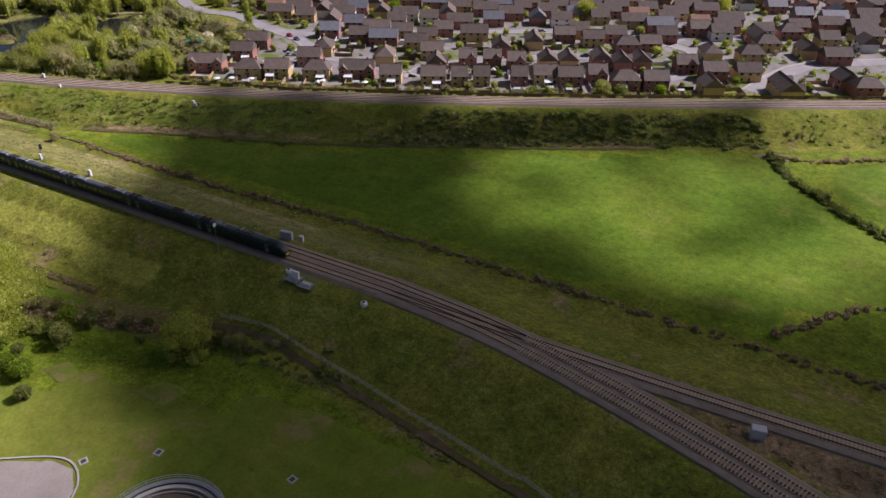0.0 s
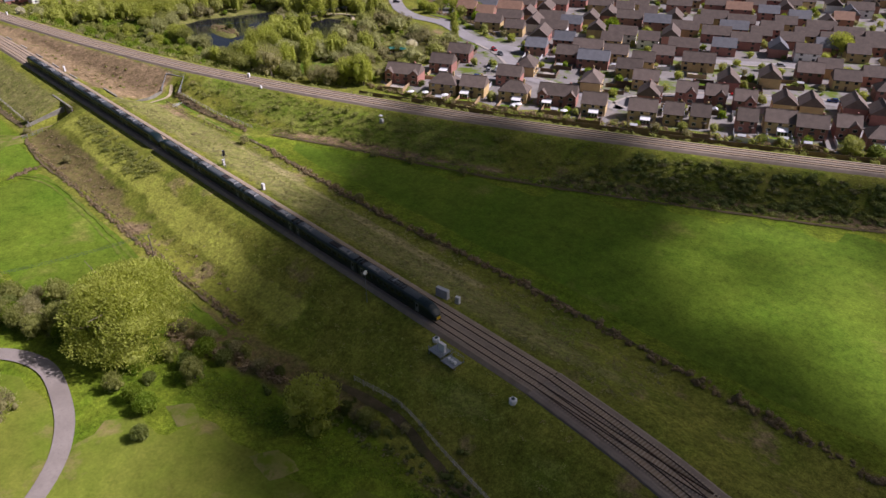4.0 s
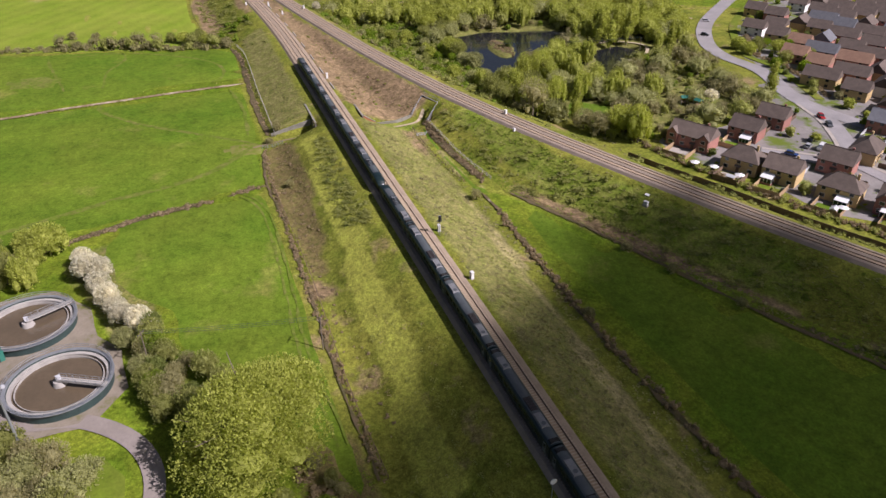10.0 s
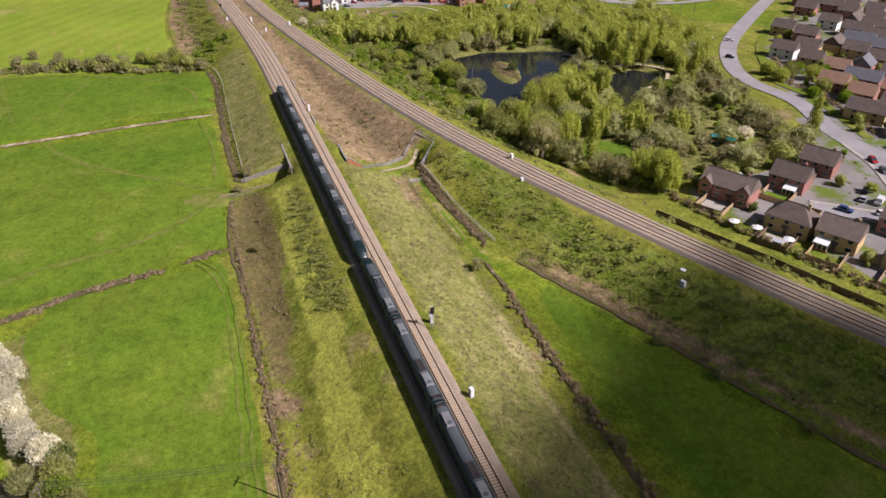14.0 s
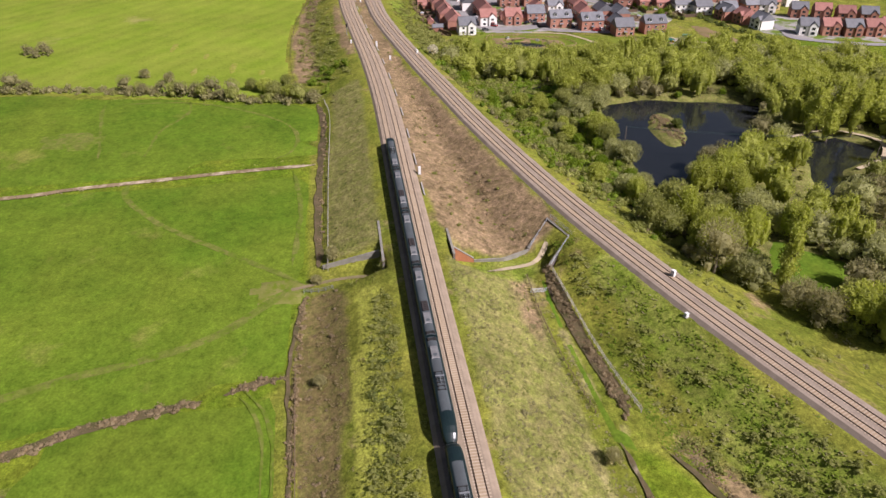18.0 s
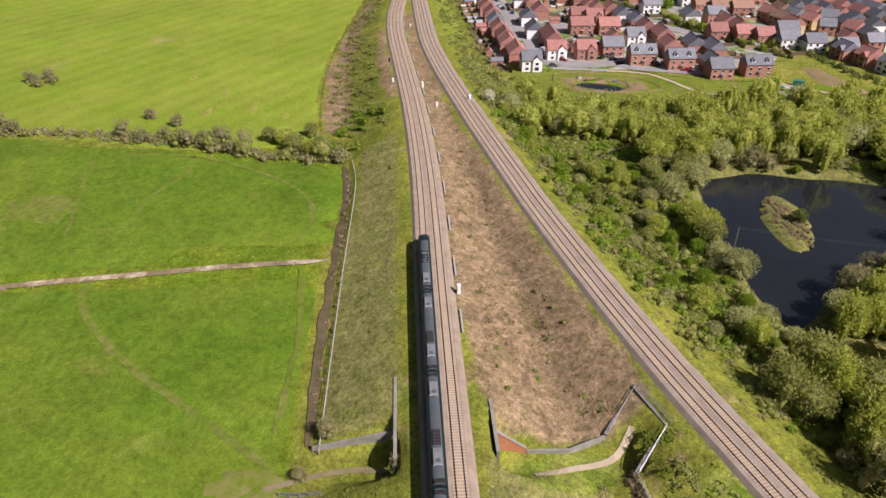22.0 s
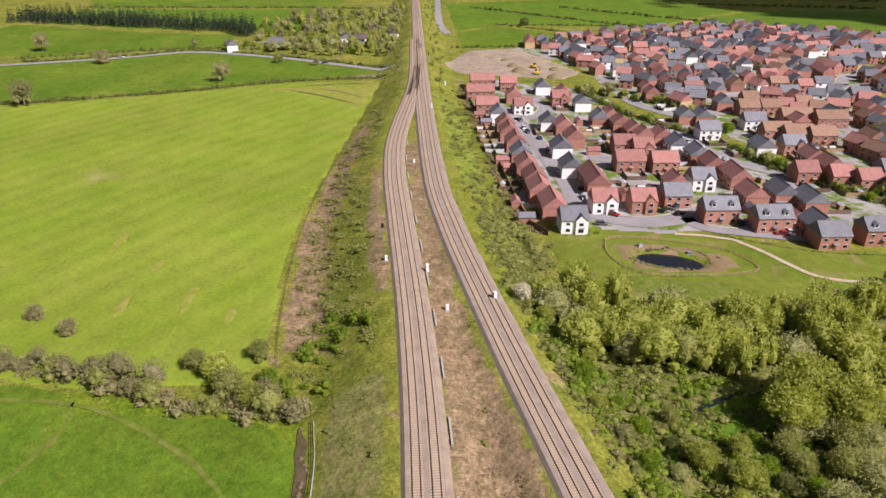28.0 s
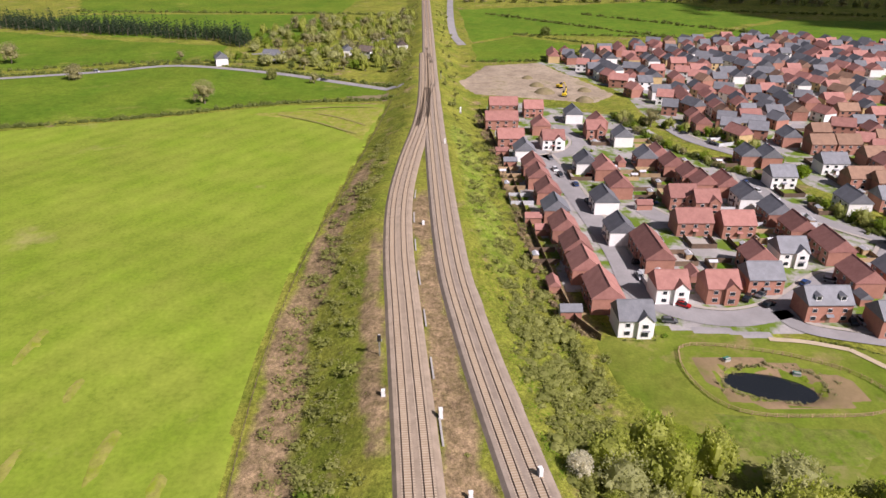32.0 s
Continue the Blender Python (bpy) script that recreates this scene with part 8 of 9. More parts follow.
signal_post(-204.5, 114.6, 5.2, "grey railway signal with ladder and white box")
cabinet(-206.8, 115.2, gz(-206.8, 115.2), 0, 0.8, 0.6, 1.6)
signal_post(-795, 118, 5.0, "grey railway signal beside the far line")
signal_post(-503, 97.5, 5.0, "grey railway signal at the foot of the bank")
t = thing("lineside_sign", "white round sign on a thin grey post", "sign", pose(-119.2, 101.7, gz(-119.2, 101.7)))
hh = 7.0 - gz(-119.2, 101.7)
part("post", Geo().tube((0, 0, -0.3), (0, 0, hh), 0.07, n=6), STEEL, t)
part("disc", Geo().tube((0.08, 0, hh), (0.16, 0, hh), 0.55, n=16), WHITE, t)
zz = gz(-96, 101.5)
t = thing("equipment_platform", "grey steel platform with cabinet and railings", "platform", pose(-95.5, 101.3, zz, 0, 0, 0))
part("deck", Geo().box(0, 0, 0.5, 3.6, 3.0, 0.15), STEEL, t)
part("lower_deck", Geo().box(4.0, -0.6, 0.35, 3.4, 2.6, 0.15), STEEL, t)
part("cabinet", Geo().box(0.5, 0.3, 0.65, 1.7, 0.6, 1.9), WHITE, t, "white upright cabinet")
for x in (-1.7, 1.7, 2.4, 5.6):
    for y in (-1.4, 1.2):
        part("leg", Geo().box(x, y * 0.9, -1.2, 0.15, 0.15, 1.8), STEEL, t)
        part("rail_post", Geo().tube((x, y, 0.5), (x, y, 1.7), 0.04, n=5), STEEL, t)
for y in (-1.4, 1.2):
    part("handrail", Geo().tube((-1.7, y, 1.6), (5.6, y, 1.6), 0.04, n=5).tube((-1.7, y, 1.1), (5.6, y, 1.1), 0.035, n=5), STEEL, t)
for x in (3.3, 4.1, 4.9):
    part("transformer", Geo().box(x, -0.6, 0.5, 0.5, 0.7, 0.5), WHITE, t)
for x, y in ((-76, 101.3), (-98.5, 103.2)):
    t = thing("cable_drum", "white round plastic cable chamber beside the track", "cable chamber", pose(x, y, gz(x, y)), "cable chambers")
    part("body", Geo().lathe(0, 0, [(0.0, -0.3), (0.75, -0.3), (0.75, 0.7), (0.6, 0.85), (0.0, 0.85)], 18), WHITE, t)
    part("cap", Geo().lathe(0, 0, [(0.0, 0.85), (0.35, 0.85), (0.35, 0.95), (0.0, 0.95)], 12), DARKSTEEL, t)
t = thing("scattered_stuff", "pale flat sheet lying on the railway bank", "litter", pose(-207.2, 178.3, gz(-207.2, 178.3) + 0.06, 14, 5, 30))
part("sheet", Geo().box(0, 0, 0, 1.3, 0.9, 0.12), WHITE, t)

# ---- park and playgrounds ----
for x, y, a in ((-509.4, 179.7, 20), (-503.6, 193.7, -20)):
    t = thing("outfall", "small grey concrete outfall with a green grating", "outfall", pose(x, y, gz(x, y), 0, 0, a), "pond outfalls")
    part("headwall", Geo().box(0, 0, -0.4, 0.4, 1.8, 1.6, taper=0.8), CONCRETE, t)
    for s in (-0.8, 0.8):
        part("wing", Geo().box(-0.7, s, -0.4, 1.3, 0.25, 1.1), CONCRETE, t)
    part("grating", Geo().box(-0.3, 0, 0.95, 1.2, 1.6, 0.07), GREENBOX, t)
n = 26
thicket("reeds", [(-501 + 13.2 * math.cos(i * 0.105) * 0.55 * r.uniform(0.75, 1.1), 187 + 13.2 * math.sin(i * 0.105) * r.uniform(0.8, 1.15)) for i in range(60)] + [(-501 + 6.6 * math.cos(i * 0.1), 187 + 11.5 * math.sin(i * 0.1)) for i in range(63)], TWIG, "dry reeds round the park pond", (0.5, 0.9), 90, 0.12, 91)
patch("pond_bank", [(-513, 171), (-506, 170), (-494, 174), (-490.5, 182), (-490.5, 200), (-494, 208), (-502, 206), (-509, 196), (-513.5, 184)], DRY, "dry bare bank round the park pond", "ground cover", lift=0.1)
patch("worn_lawn", [(-487, 168), (-485, 190), (-478, 197), (-469, 192), (-467, 172), (-476, 165)], WORN, "worn brownish grass beside the park pond", "ground cover", lift=0.1)
patch("play_surface", [(-482, 240), (-486, 243), (-486, 249), (-481, 249), (-479.5, 244)], PAVING, "pale round play surface in the park", "yard", lift=0.12, amp=0.05, step=1.5)
strip("park_path", [(-514, 212), (-504, 218), (-495.7, 221.5), (-487, 227), (-483.5, 239), (-486.5, 250), (-494.4, 256), (-504, 259.6)], 1.8, GRAVEL, "pale gravel path curving through the park", "path", 0.21)


def play_frame(x, y, yaw, s=1.0):
    t = thing("climbing_frame", "play frame with coloured panels and a slide", "play equipment", pose(x, y, gz(x, y) + 0.1, 0, 0, yaw), "play equipment")
    for a in (-1.2, 1.2):
        for b in (-1.2, 1.2):
            part("post", Geo().tube((a, b, -0.2), (a, b, 3.0), 0.08, n=6), STEEL, t)
    part("deck", Geo().box(0, 0, 1.3, 2.5, 2.5, 0.1), NEWFENCE, t)
    part("panel", Geo().box(0, 1.22, 1.4, 2.3, 0.08, 0.9), YELLOW, t)
    part("roof", wedge(Geo(), 2.8, 2.8, 3.0, 3.8), GREENBOX, t)
    g = Geo().add([(1.25, -0.4, 1.35), (1.25, 0.4, 1.35), (4.0, 0.4, 0.25), (4.0, -0.4, 0.25), (1.25, -0.4, 1.25), (1.25, 0.4, 1.25), (4.0, 0.4, 0.15), (4.0, -0.4, 0.15)], [(0, 1, 2, 3), (7, 6, 5, 4), (0, 3, 7, 4), (1, 5, 6, 2), (2, 6, 7, 3), (0, 4, 5, 1)])
    part("slide", g, STEEL, t)
    return t


play_frame(-485, 257, 30)
play_frame(-483, 245, 80)
play_frame(-274, 247, 10)
play_frame(-279, 244, 70)
x, y = -495.3, 270.3
t = thing("storage_box", "green metal container at the edge of the park", "container", pose(x, y, gz(x, y) + 0.1, 0, 0, 60))
part("body", Geo().box(0, 0, 0, 4.5, 2.3, 2.3), GREENBOX, t)
part("door", Geo().box(2.28, 0, 0.1, 0.06, 2.0, 2.0), DARKSTEEL, t)
patch("paved_court", [(-500, 262), (-496, 276), (-489, 273), (-493, 261)], PAVING, "pale paved court beside the park", "yard", lift=0.12, amp=0.05)


# ---- vehicles ----
def car_paint(name, col):
    return surface(name, col, tuple(c * 0.9 for c in col), 0.25, 0.2, scale=1.0, fine=6.0, spec=0.5)


PAINTS = [(car_paint("black_car_paint", (0.015, 0.015, 0.018)), "black"), (car_paint("silver_car_paint", (0.45, 0.46, 0.48)), "silver"), (car_paint("white_car_paint", (0.75, 0.75, 0.75)), "white"), (car_paint("blue_car_paint", (0.03, 0.07, 0.20)), "dark blue"), (car_paint("red_car_paint", (0.40, 0.02, 0.02)), "red"), (car_paint("grey_car_paint", (0.12, 0.125, 0.13)), "dark grey")]
car_proto = {}


def car(x, y, yaw, k, van=False):
    key = (k, van)
    m = pose(x, y, max(gz(x, y), BASE + 0.1) + 0.17, 0, 0, yaw)
    if key in car_proto:
        return again(car_proto[key], m)
    paint, word = PAINTS[k]
    t = thing("van" if van else "car", f"{word} {'van' if van else 'hatchback car'} parked beside the houses", "van" if van else "car", m, "parked vehicles")
    L, W = (5.2, 1.95) if van else (4.2, 1.75)
    hull, top = (1.1, 2.1) if van else (0.85, 1.45)
    g = Geo()
    prof = [(-L / 2, 0.35), (-L / 2, hull * 0.95), (-L / 2 + 0.2, hull), (L * 0.18, hull), (L / 2 - 0.15, hull * 0.85), (L / 2, hull * 0.6), (L / 2, 0.35)]
    n = len(prof)
    g.add([(px, -W / 2, pz) for px, pz in prof] + [(px, W / 2, pz) for px, pz in prof], [tuple(range(n)), tuple(range(n, 2 * n))[::-1]] + [(i, n + i, n + (i + 1) % n, (i + 1) % n) for i in range(n)])
    part("body", g, paint, t)
    prof = [(-L * 0.47, hull), (-L * 0.40, top), (L * (0.22 if van else 0.05), top), (L * (0.36 if van else 0.24), hull)]
    w2 = W / 2 - 0.14
    g = Geo().add([(px, -W / 2 + (0.05 if i in (0, 3) else 0.16), pz) for i, (px, pz) in enumerate(prof)] + [(px, W / 2 - (0.05 if i in (0, 3) else 0.16), pz) for i, (px, pz) in enumerate(prof)], [(0, 1, 2, 3), (7, 6, 5, 4), (0, 4, 5, 1), (2, 6, 7, 3), (3, 7, 4, 0), (1, 5, 6, 2)])
    part("cabin_glass", g, PANE if not van else paint, t)
    part("roof", Geo().box((prof[1][0] + prof[2][0]) / 2, 0, top, prof[2][0] - prof[1][0], W - 0.36, 0.05), paint, t)
    for dx in (-L * 0.3, L * 0.31):
        for s in (-1, 1):
            part("wheel", Geo().tube((dx, s * (W / 2 - 0.2), 0.32), (dx, s * (W / 2 + 0.01), 0.32), 0.32, n=12), TYRE, t)
    car_proto[key] = t
    return t


for i, (x, y, yaw, k) in enumerate(((-527.4, 171.5, 80, 5), (-538.9, 196.7, -40, 0), (-641, 163, 8, 0), (-648, 162, 5, 2), (-663, 162.5, 5, 5), (-611, 168, 10, 0), (-576.5, 172.8, 80, 1), (-561, 172.6, 80, 0), (-649.5, 176.6, 60, 2), (-639.5, 174.8, 70, 4), (-612.5, 188.8, 85, 0), (-611, 191.9, 85, 3), (-541, 201.5, -50, 5), (-549.4, 225.7, 60, 1), (-526.5, 219.4, 0, 0), (-526.5, 222.2, 0, 1), (-518, 233, 0, 2), (-518.8, 237.7, 0, 5))):
    car(x, y, yaw, k)
for i, (x, y, yaw, k) in enumerate(((-588.5, 268, 45, 1), (-702.5, 234.6, 90, 0), (-702.5, 242, 90, 3), (-702.5, 251, 90, 4), (-699, 271, 90, 0), (-612, 286, 20, 2), (-224.5, 247.4, 30, 3), (-231.8, 262.8, 120, 0), (-228, 258, 120, 1), (-820, 45, 120, 0), (-387, 338, 55, 2), (-362, 318, 40, 0), (-843, -106, 65, 2))):
    car(x, y, yaw, k)
car(-225, 261, 118, 2, True)
car(-619, 289.5, 90, 1, True)
rng = random.Random(17)
for pts, w in ESTATE:
    for p, q in zip(offset_line(smooth_line(pts, 9), w / 2 - 0.9), offset_line(smooth_line(pts, 9), w / 2 - 1.4)):
        if rng.random() < 0.17:
            d = q - p
            car(p.x, p.y, math.degrees(math.atan2(d.x, -d.y)) + (180 if rng.random() < 0.5 else 0), rng.randrange(6))


def excavator(x, y, yaw):
    t = thing("excavator", "yellow tracked excavator on bare earth", "excavator", pose(x, y, gz(x, y) + 0.25, 0, 0, yaw), "site machines")
    for s in (-1.1, 1.1):
        part("track", Geo().box(0, s, 0, 3.6, 0.6, 0.8, taper=0.85), BLACK, t)
    part("body", Geo().box(-0.4, 0, 0.85, 3.0, 2.4, 1.2), YELLOW, t)
    part("cab", Geo().box(0.5, 0.7, 2.0, 1.4, 1.0, 1.2), PANE, t)
    arm = part("boom", Geo().tube((1.0, -0.2, 1.6), (3.4, -0.2, 4.2), 0.25, 0.2), YELLOW, t)
    part("stick", Geo().tube((3.4, -0.2, 4.2), (5.2, -0.2, 1.8), 0.2, 0.15), YELLOW, arm)
    part("bucket", Geo().box(5.3, -0.2, 1.0, 0.8, 1.0, 0.8, taper=0.7), BLACK, arm)


excavator(-802, 191, 40)
excavator(-780, 190, 160)
for x, y, s in ((-790, 180, 2.6), (-808, 178, 2.0), (-770, 200, 2.2), (-830, 175, 1.6), (-795, 205, 1.8)):
    t = thing("spoil_heap", "heap of bare brown earth on the site", "earth heap", pose(x, y, BASE + 0.1, 0, 0, x), "earth heaps")
    part("earth", Geo().lathe(0, 0, [(0.0, -0.2), (2.6 * s, -0.2), (1.9 * s, 0.5 * s), (0.9 * s, 1.0 * s), (0.0, 1.15 * s)], 14), MUD, t)


# ---- gardens ----
lawn_mesh, shed_proto = {}, None
rng = random.Random(23)
gardens = [o for o in scene.objects if o.parent is None and o.name.split(".")[0] == "house" and (o.location.x < -505 and o.location.x > -700 and o.location.y < 300 or -262 < o.location.x < 30 and o.location.y < 345)]
made_at = []
for o in gardens:
    yaw = math.degrees(o.rotation_euler.z)
    for side in (1, -1):
        c, s = math.cos(radians(yaw)), math.sin(radians(yaw))
        gx0, gy0 = o.location.x - s * side * 9.5, o.location.y + c * side * 9.5
        if any((gx0 - a) ** 2 + (gy0 - b) ** 2 < 52 for a, b in taken + made_at) or near_street(gx0, gy0) or to_line(LINE_B, np.array([gx0]), np.array([gy0]))[0] < 17 or inside([(-300, 200), (-262, 200), (-262, 290), (-300, 290)], np.array([gx0]), np.array([gy0]))[0] or (gx0 > -530 and gx0 < -480):
            continue
        made_at.append((gx0, gy0))
        w, d = 8.2, 8.4
        m = pose(gx0, gy0, 0, 0, 0, yaw)
        pts = [tuple((m @ Vector(p)).xy) for p in ((-w / 2, -side * d / 2, 0), (-w / 2, side * d / 2, 0), (w / 2, side * d / 2, 0), (w / 2, -side * d / 2, 0))]
        board_fence(pts, 1.75, rng.choice((FENCE, FENCE, NEWFENCE, GREYBOX)), "board fence round a small back garden", "garden fences")
        g = Geo().box(0, 0, BASE - 0.2, w - 1.0, d * rng.uniform(0.4, 0.75), 0.42)
        solid("garden_lawn", g, rng.choice((LAWN, LUSH, PAVING)), "small back garden lawn or patio", "lawn", m, "structure")
        if rng.random() < 0.6:
            ms = m @ pose(rng.uniform(-2.4, 2.4), side * 2.8, BASE + 0.2, 0, 0, rng.choice((0, 90)))
            if shed_proto is None:
                shed_proto = thing("garden_shed", "small wooden garden shed with a felt roof", "shed", ms, "garden sheds")
                part("body", Geo().box(0, 0, 0, 2.4, 1.8, 1.9), NEWFENCE, shed_proto)
                part("roof", roof_geo(2.4, 1.8, 1.9, 0.5, over=0.12, thick=0.06), GREYBOX, shed_proto)
                part("door", Geo().box(0, -0.92, 0.05, 0.8, 0.05, 1.7), FENCE, shed_proto)
            else:
                again(shed_proto, ms)
board_fence([(-519, 151.5), (-528, 147), (-545, 145.5), (-577, 144), (-610, 143.4), (-650, 142.6), (-700, 140), (-745, 137.5)], 1.9, FENCE, "dark board fence at the back of the estate")
B_EDGE = [tuple(p) for p in offset_line(LINE_B, -13.0) if -238 < p.x < 40][::6]
board_fence(B_EDGE, 1.9, FENCE, "dark board fence between gardens and railway")
thicket("garden_hedge", along(B_EDGE, 1.4, 1.8, 95), OLIVE, "overgrown olive hedge behind the gardens", (0.8, 2.0), 100, 0.13, 95)
thicket("front_hedge", along([(-519.5, 199), (-516, 212), (-508, 226), (-503, 240), (-501, 256)], 0.9, 0.3, 96) + along([(-521, 157), (-519, 157), (-519, 165), (-523, 166)], 0.6, 0.1, 97), DEEP, "low clipped hedge in front of the houses", (0.45, 0.7), 80, 0.14, 96)

# ---- rough grass tufts on the banks ----
def tufts(pts, material, label, seed, lo=0.05, hi=0.15):
    r2 = np.random.RandomState(seed)
    P = np.array(pts)
    z = height(P[:, 0], P[:, 1])
    n, k = len(P), 5
    a = r2.rand(n, k) * 6.283
    rad = r2.uniform(0.1, 0.45, (n, k))
    h = r2.uniform(lo, hi, (n, k))
    c = np.stack([P[:, :1] + np.cos(a) * rad, P[:, 1:] + np.sin(a) * rad, np.repeat(z[:, None], k, 1)], -1)
    side = np.stack([-np.sin(a), np.cos(a), np.zeros_like(a)], -1) * r2.uniform(0.12, 0.3, (n, k))[..., None]
    out = np.stack([np.cos(a) * 4.0, np.sin(a) * 4.0, np.ones_like(a)], -1) * h[..., None]
    v = np.stack([c - side, c + side, c + out], 2).reshape(-1, 3)
    q = np.arange(len(v)).reshape(-1, 3)
    tagged(new("grass_tufts", grid_mesh("grass_tufts", v, q, material, False)), label, "grass", kind="stuff")


def field_of(poly, gap, seed):
    rr = np.random.RandomState(seed)
    xs, ys = [p[0] for p in poly], [p[1] for p in poly]
    n = int((max(xs) - min(xs)) * (max(ys) - min(ys)) / gap**2)
    X, Y = rr.uniform(min(xs), max(xs), n), rr.uniform(min(ys), max(ys), n)
    clump = waves(X, Y, 0.35, seed) + 0.7 * waves(X, Y, 1.1, seed + 40) + rr.uniform(-0.6, 0.6, n)
    k = inside(poly, X, Y) & (clump > 0.15) & (to_line(LINE_A, X, Y) > 6.2) & (to_line(LINE_B, X, Y) > 6) & (pond_mask(X, Y) > 1.2)
    return list(zip(X[k], Y[k]))


BANK_S = [(-60, 92), (-140, 82), (-290, 82), (-300, 87), (-425, 88), (-450, 76), (-520, 72), (-570, 74), (-600, 77), (-600, 92), (-450, 100), (-60, 103)]
BANK_N = [(-60, 115), (-292, 115), (-292, 138), (-235, 138), (-60, 136)]
BANK_B = [(-300, 144), (-235, 146), (-150, 180), (-60, 226), (-60, 248), (-180, 192), (-300, 152)]
for line, seed in ((LINE_A, 341), (LINE_B, 342)):
    run = [tuple(p) for p in line if -730 < p.x < -60]
    edge = [p for o in (-5.0, 4.9) for p in along([tuple(q) for q in offset_line([Vector(w) for w in run[::8]], o)], 1.5, 0.5, seed)]
    thicket("weeds", edge, OLIVE if seed == 341 else TWIG, "low weeds along the edge of the ballast", (0.35, 0.9), 34, 0.2, seed, "weeds", tall=0.22)
thicket("rough_grass", scatter([(-430, 80), (-470, 76), (-520, 73), (-575, 75), (-660, 84), (-700, 92), (-640, 93), (-580, 89), (-520, 91), (-450, 97)], 1.9, 343, clump=True), TWIG, "dead grass and stalks on the railway bank", (0.5, 1.5), 45, 0.17, 343, "grass", tall=0.2)
thicket("rough_grass", scatter(BANK_S, 2.0, 321, clump=True), OLIVE, "low rough olive grass on the railway bank", (0.5, 1.5), 45, 0.16, 321, "grass", tall=0.16)
thicket("rough_grass", scatter(BANK_S, 3.4, 323, clump=True), BROWNTWIG, "dead stalks on the railway bank", (0.4, 1.2), 40, 0.15, 323, "grass", tall=0.2)
tufts(field_of(BANK_N, 1.1, 3), TWIG, "dry straw tufts on the railway bank", 3, 0.05, 0.15)
tufts(field_of(BANK_N, 1.8, 4), OLIVE, "olive grass tufts on the railway bank", 4, 0.05, 0.15)
tufts(field_of(BANK_B, 0.8, 5), GREEN, "fresh green rough growth on the railway bank", 5, 0.05, 0.15)
tufts(field_of(BANK_B, 1.6, 6), TWIG, "dry growth on the railway bank", 6, 0.05, 0.15)
GORE = [(-330, 116), (-304, 120), (-306, 142), (-400, 130), (-455, 118)]
thicket("rough_grass", scatter(GORE, 2.2, 351, clump=True), BROWNTWIG, "dead brown stalks between the lines", (0.7, 2.0), 55, 0.17, 351, "grass", tall=0.24)
thicket("rough_grass", scatter(GORE, 3.4, 352, clump=True), TWIG, "pale dead grass between the lines", (0.6, 1.8), 50, 0.17, 352, "grass", tall=0.24)
thicket("scrub", scatter([(-312, 122), (-306, 140), (-330, 134), (-345, 128)], 3.2, 353, clump=True), GREEN, "bright green brambles between the lines", (0.6, 1.5), 60, 0.15, 353, tall=0.3)
tufts(field_of([(-452, 120), (-474, 141), (-528, 146), (-650, 141), (-650, 121), (-570, 122)], 0.95, 8), GREEN, "fresh green rough growth below the estate", 8, 0.05, 0.15)
tufts(field_of([(-370, 82), (-425, 82), (-445, 2), (-452, -40), (-362, -40)], 2.6, 9), OLIVE, "scattered tussocks on a pasture", 9, 0.05, 0.15)


# ---- buildings of the treatment works ----
t = thing("workshop", "red brick workshop with a grey sheet roof", "building", pose(-221, -2, BASE + 0.1, 0, 0, 38))
part("wall", wedge(Geo().box(0, 0, 0, 9, 6, 3.2), 9, 5.9, 3.2, 4.6), BRICK, t)
part("roof", roof_geo(9, 6, 3.2, 1.45, over=0.3, thick=0.12), SLATE, t)
part("door", Geo().box(1.5, -3.03, 0.02, 2.6, 0.1, 2.6), DARKSTEEL, t)
window_at(-2.4, -3.0, 1.2, 1.4, 1.1, -1, t)
t = thing("plant_container", "teal green metal plant container on the yard", "container", pose(-204, 1.5, BASE + 0.2, 0, 0, 38))
part("body", Geo().box(0, 0, 0, 7.5, 4.6, 3.0), GREENBOX, t)
part("roof", Geo().box(0, 0, 3.0, 7.7, 4.8, 0.15), GREENBOX, t)
for x in (-2.2, 0, 2.2):
    part("roof_vent", Geo().box(x, -1.4, 3.15, 0.9, 0.7, 0.5), WHITE, t)
part("door", Geo().box(3.78, 0.6, 0.05, 0.06, 1.4, 2.3), DARKSTEEL, t)
t = thing("silo", "pale grey upright storage silo on legs", "silo", pose(-188.5, 2.5, BASE + 0.2))
part("shell", Geo().lathe(0, 0, [(0.0, 2.2), (0.4, 2.2), (1.7, 3.6), (1.7, 8.2), (0.5, 9.0), (0.0, 9.0)], 24), GREYBOX, t)
for a in range(4):
    b = a * 1.5708 + 0.6
    part("leg", Geo().tube((1.5 * math.cos(b), 1.5 * math.sin(b), -0.2), (1.5 * math.cos(b), 1.5 * math.sin(b), 4.0), 0.1), STEEL, t)
part("ladder", Geo().tube((1.8, 0.2, 0), (1.8, 0.2, 9), 0.04).tube((1.8, -0.2, 0), (1.8, -0.2, 9), 0.04), STEEL, t)
part("top_rail", Geo().lathe(0, 0, [(1.5, 9.3), (1.58, 9.3), (1.58, 9.4), (1.5, 9.4)], 20), STEEL, t)
t = thing("dosing_skid", "white tanks and pipes on a steel skid", "plant", pose(-183, 6.5, BASE + 0.2, 0, 0, 40))
part("frame", Geo().box(0, 0, 0, 3.2, 1.8, 0.25), STEEL, t)
for x in (-0.9, 0.5):
    part("tank", Geo().lathe(x, 0, [(0.0, 0.25), (0.55, 0.25), (0.55, 1.6), (0.0, 1.75)], 16), WHITE, t)
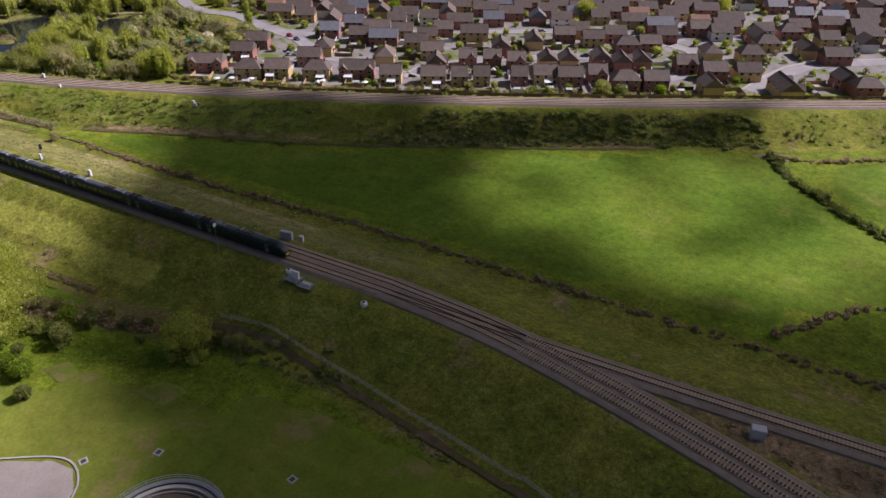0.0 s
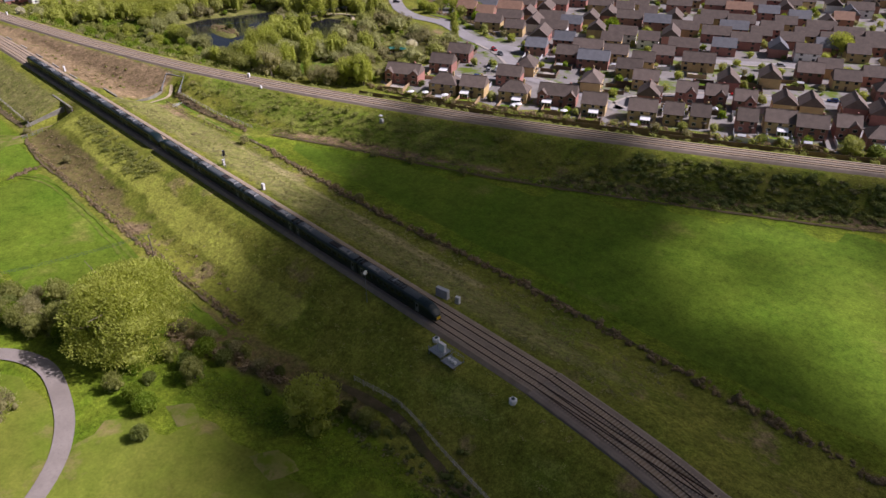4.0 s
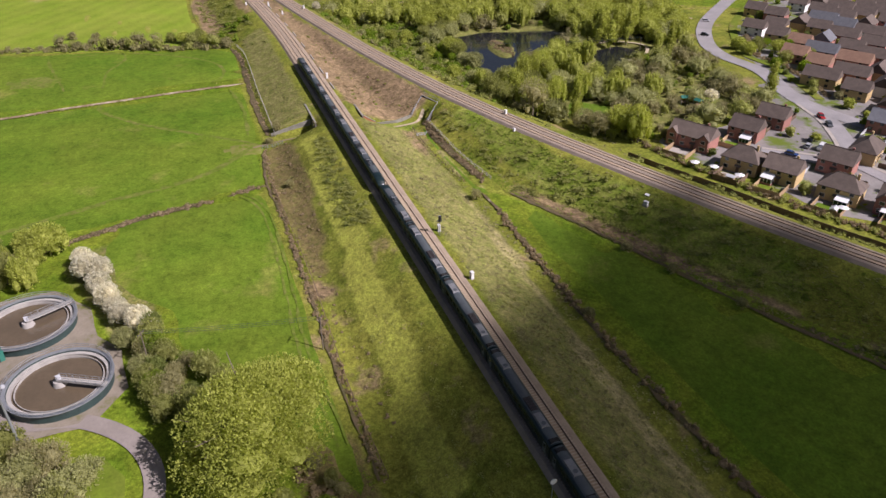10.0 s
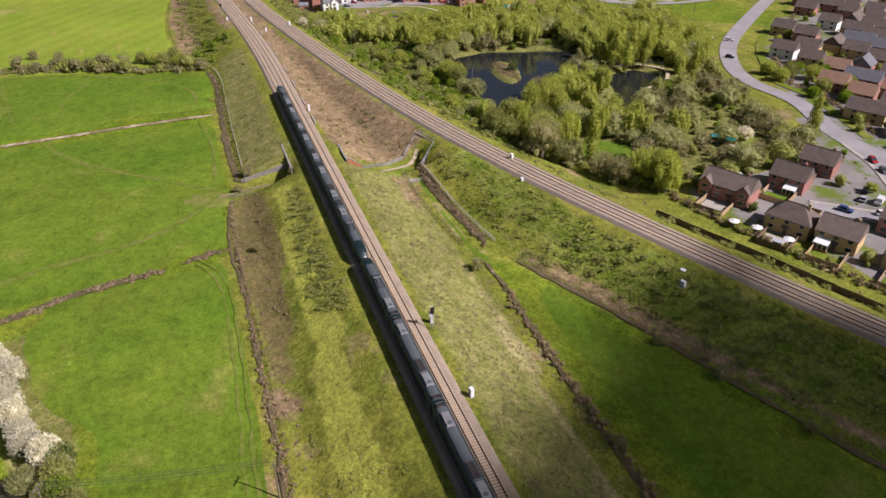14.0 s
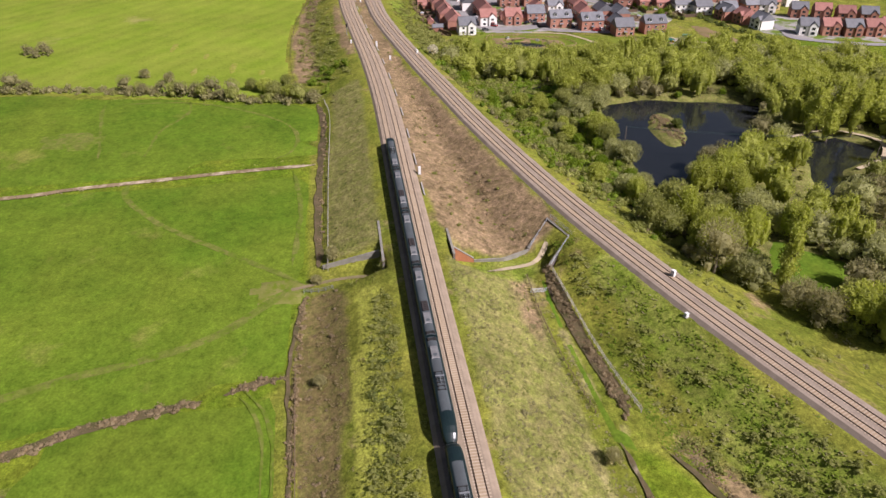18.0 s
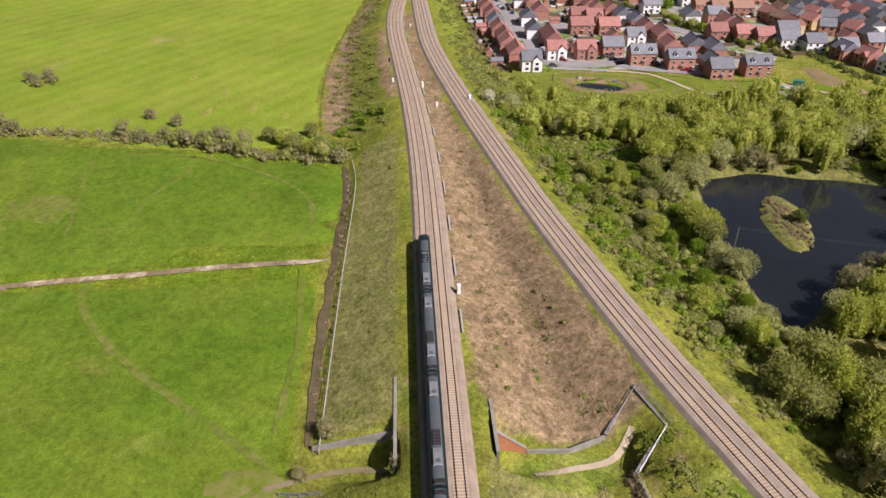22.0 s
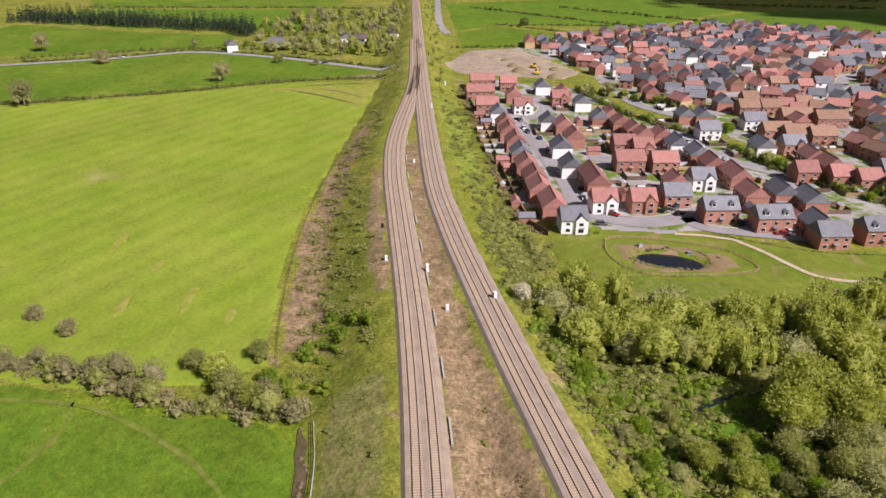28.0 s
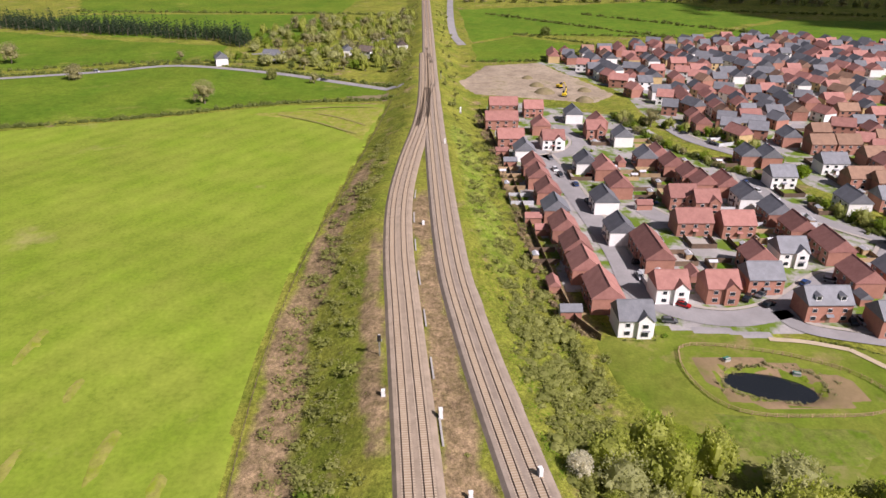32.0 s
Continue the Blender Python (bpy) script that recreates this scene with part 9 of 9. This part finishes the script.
part("pipe", Geo().tube((-0.9, 0.7, 1.0), (1.4, 0.7, 1.0), 0.08).tube((1.4, 0.7, 0.2), (1.4, 0.7, 1.4), 0.08), GREENBOX, t)
patch("yard", [(-226, 0), (-214, 8), (-203, 15.5), (-192, 12), (-178, 20), (-172, 12), (-165, 8), (-158, 0), (-200, -40), (-240, -30)], PAVING, "pale concrete yard between the plant buildings", "yard", lift=0.06, amp=0.1)
for i in range(9):
    x, y = -205 + i * 3.6, 5 + (i * 37 % 11) - 3
    solid("drain_cover", Geo().box(0, 0, 0, 0.7, 0.5, 0.06), DARKSTEEL, "dark square drain cover in the yard", "drain cover", pose(x, y, BASE + 0.24, 0, 0, i * 20), "", "drain covers")

# ---- far edge of the park and the next houses ----
patch("estate_ground", [(-548, 306), (-505, 313), (-482, 330), (-474, 366), (-490, 400), (-540, 366)], YARDS, "drives and yards of the next street", "ground cover", lift=0.03)
patch("waste_ground", [(-522, 284), (-517, 292), (-485, 297), (-483, 287), (-502, 281)], DRY, "dry brown waste ground beside the park", "ground cover", lift=0.12)
for x, y, yaw, k in ((-511, 320, 10, "gW"), (-523, 316, 10, "rB"), (-534, 311, 10, "gB"), (-496, 337, 70, "gW"), (-494, 348, 80, "rB"), (-490, 358, 80, "gB"), (-489, 369, 80, "rB"), (-491, 380, 80, "rB"), (-532, 354, 70, "gB"), (-527, 365, 70, "rB"), (-519, 374, 70, "rB"), (-515, 385, 70, "gB"), (-545, 342, 70, "gW")):
    house(x, y, yaw, 9, k, D=8.2, fine=False, group="houses of the red-roofed estate", gables=1)
strip("street", [(-540, 328), (-509, 330), (-491, 326), (-483, 333), (-475, 348), (-470, 366), (-472, 400)], 5.0, ASPHALT, "grey tarmac estate street", "road", 0.2)
thicket("hedge", along([(-548, 297), (-530, 300), (-516, 302), (-491, 308), (-457, 313), (-440, 320)], 1.1, 2.0, 101), DEEP, "thick dark hedge along the edge of the park", (1.4, 2.4), 100, 0.17, 101)
thicket("scrub", scatter([(-470, 300), (-440, 330), (-400, 325), (-420, 345), (-460, 330)], 3.0, 102), OLIVE, "rough scrub beyond the woodland", (0.8, 1.6), 80, 0.17, 102)
for x, y in ((-426, 335), (-444, 359)):
    power_pole(x, y, 10, 40)
strip("foot_path", [(-500, 262), (-478, 285), (-455, 305), (-420, 322), (-395, 335)], 2.0, GRAVEL, "pale gravel path beside the woodland", "path", 0.2)
# bank of small flat things by the line
for i in range(14):
    x = -330 - i * 21.0
    p, yaw = on_line(offset_line(LINE_A, -5.2), x)
    solid("cable_trough", Geo().box(0, 0, -0.2, 8.0, 0.4, 0.25), CONCRETE, "pale concrete cable trough beside the ballast", "cable trough", pose(p.x, p.y, max(gz(p.x, p.y), -0.42), 0, 0, yaw), "structure", "cable troughs")
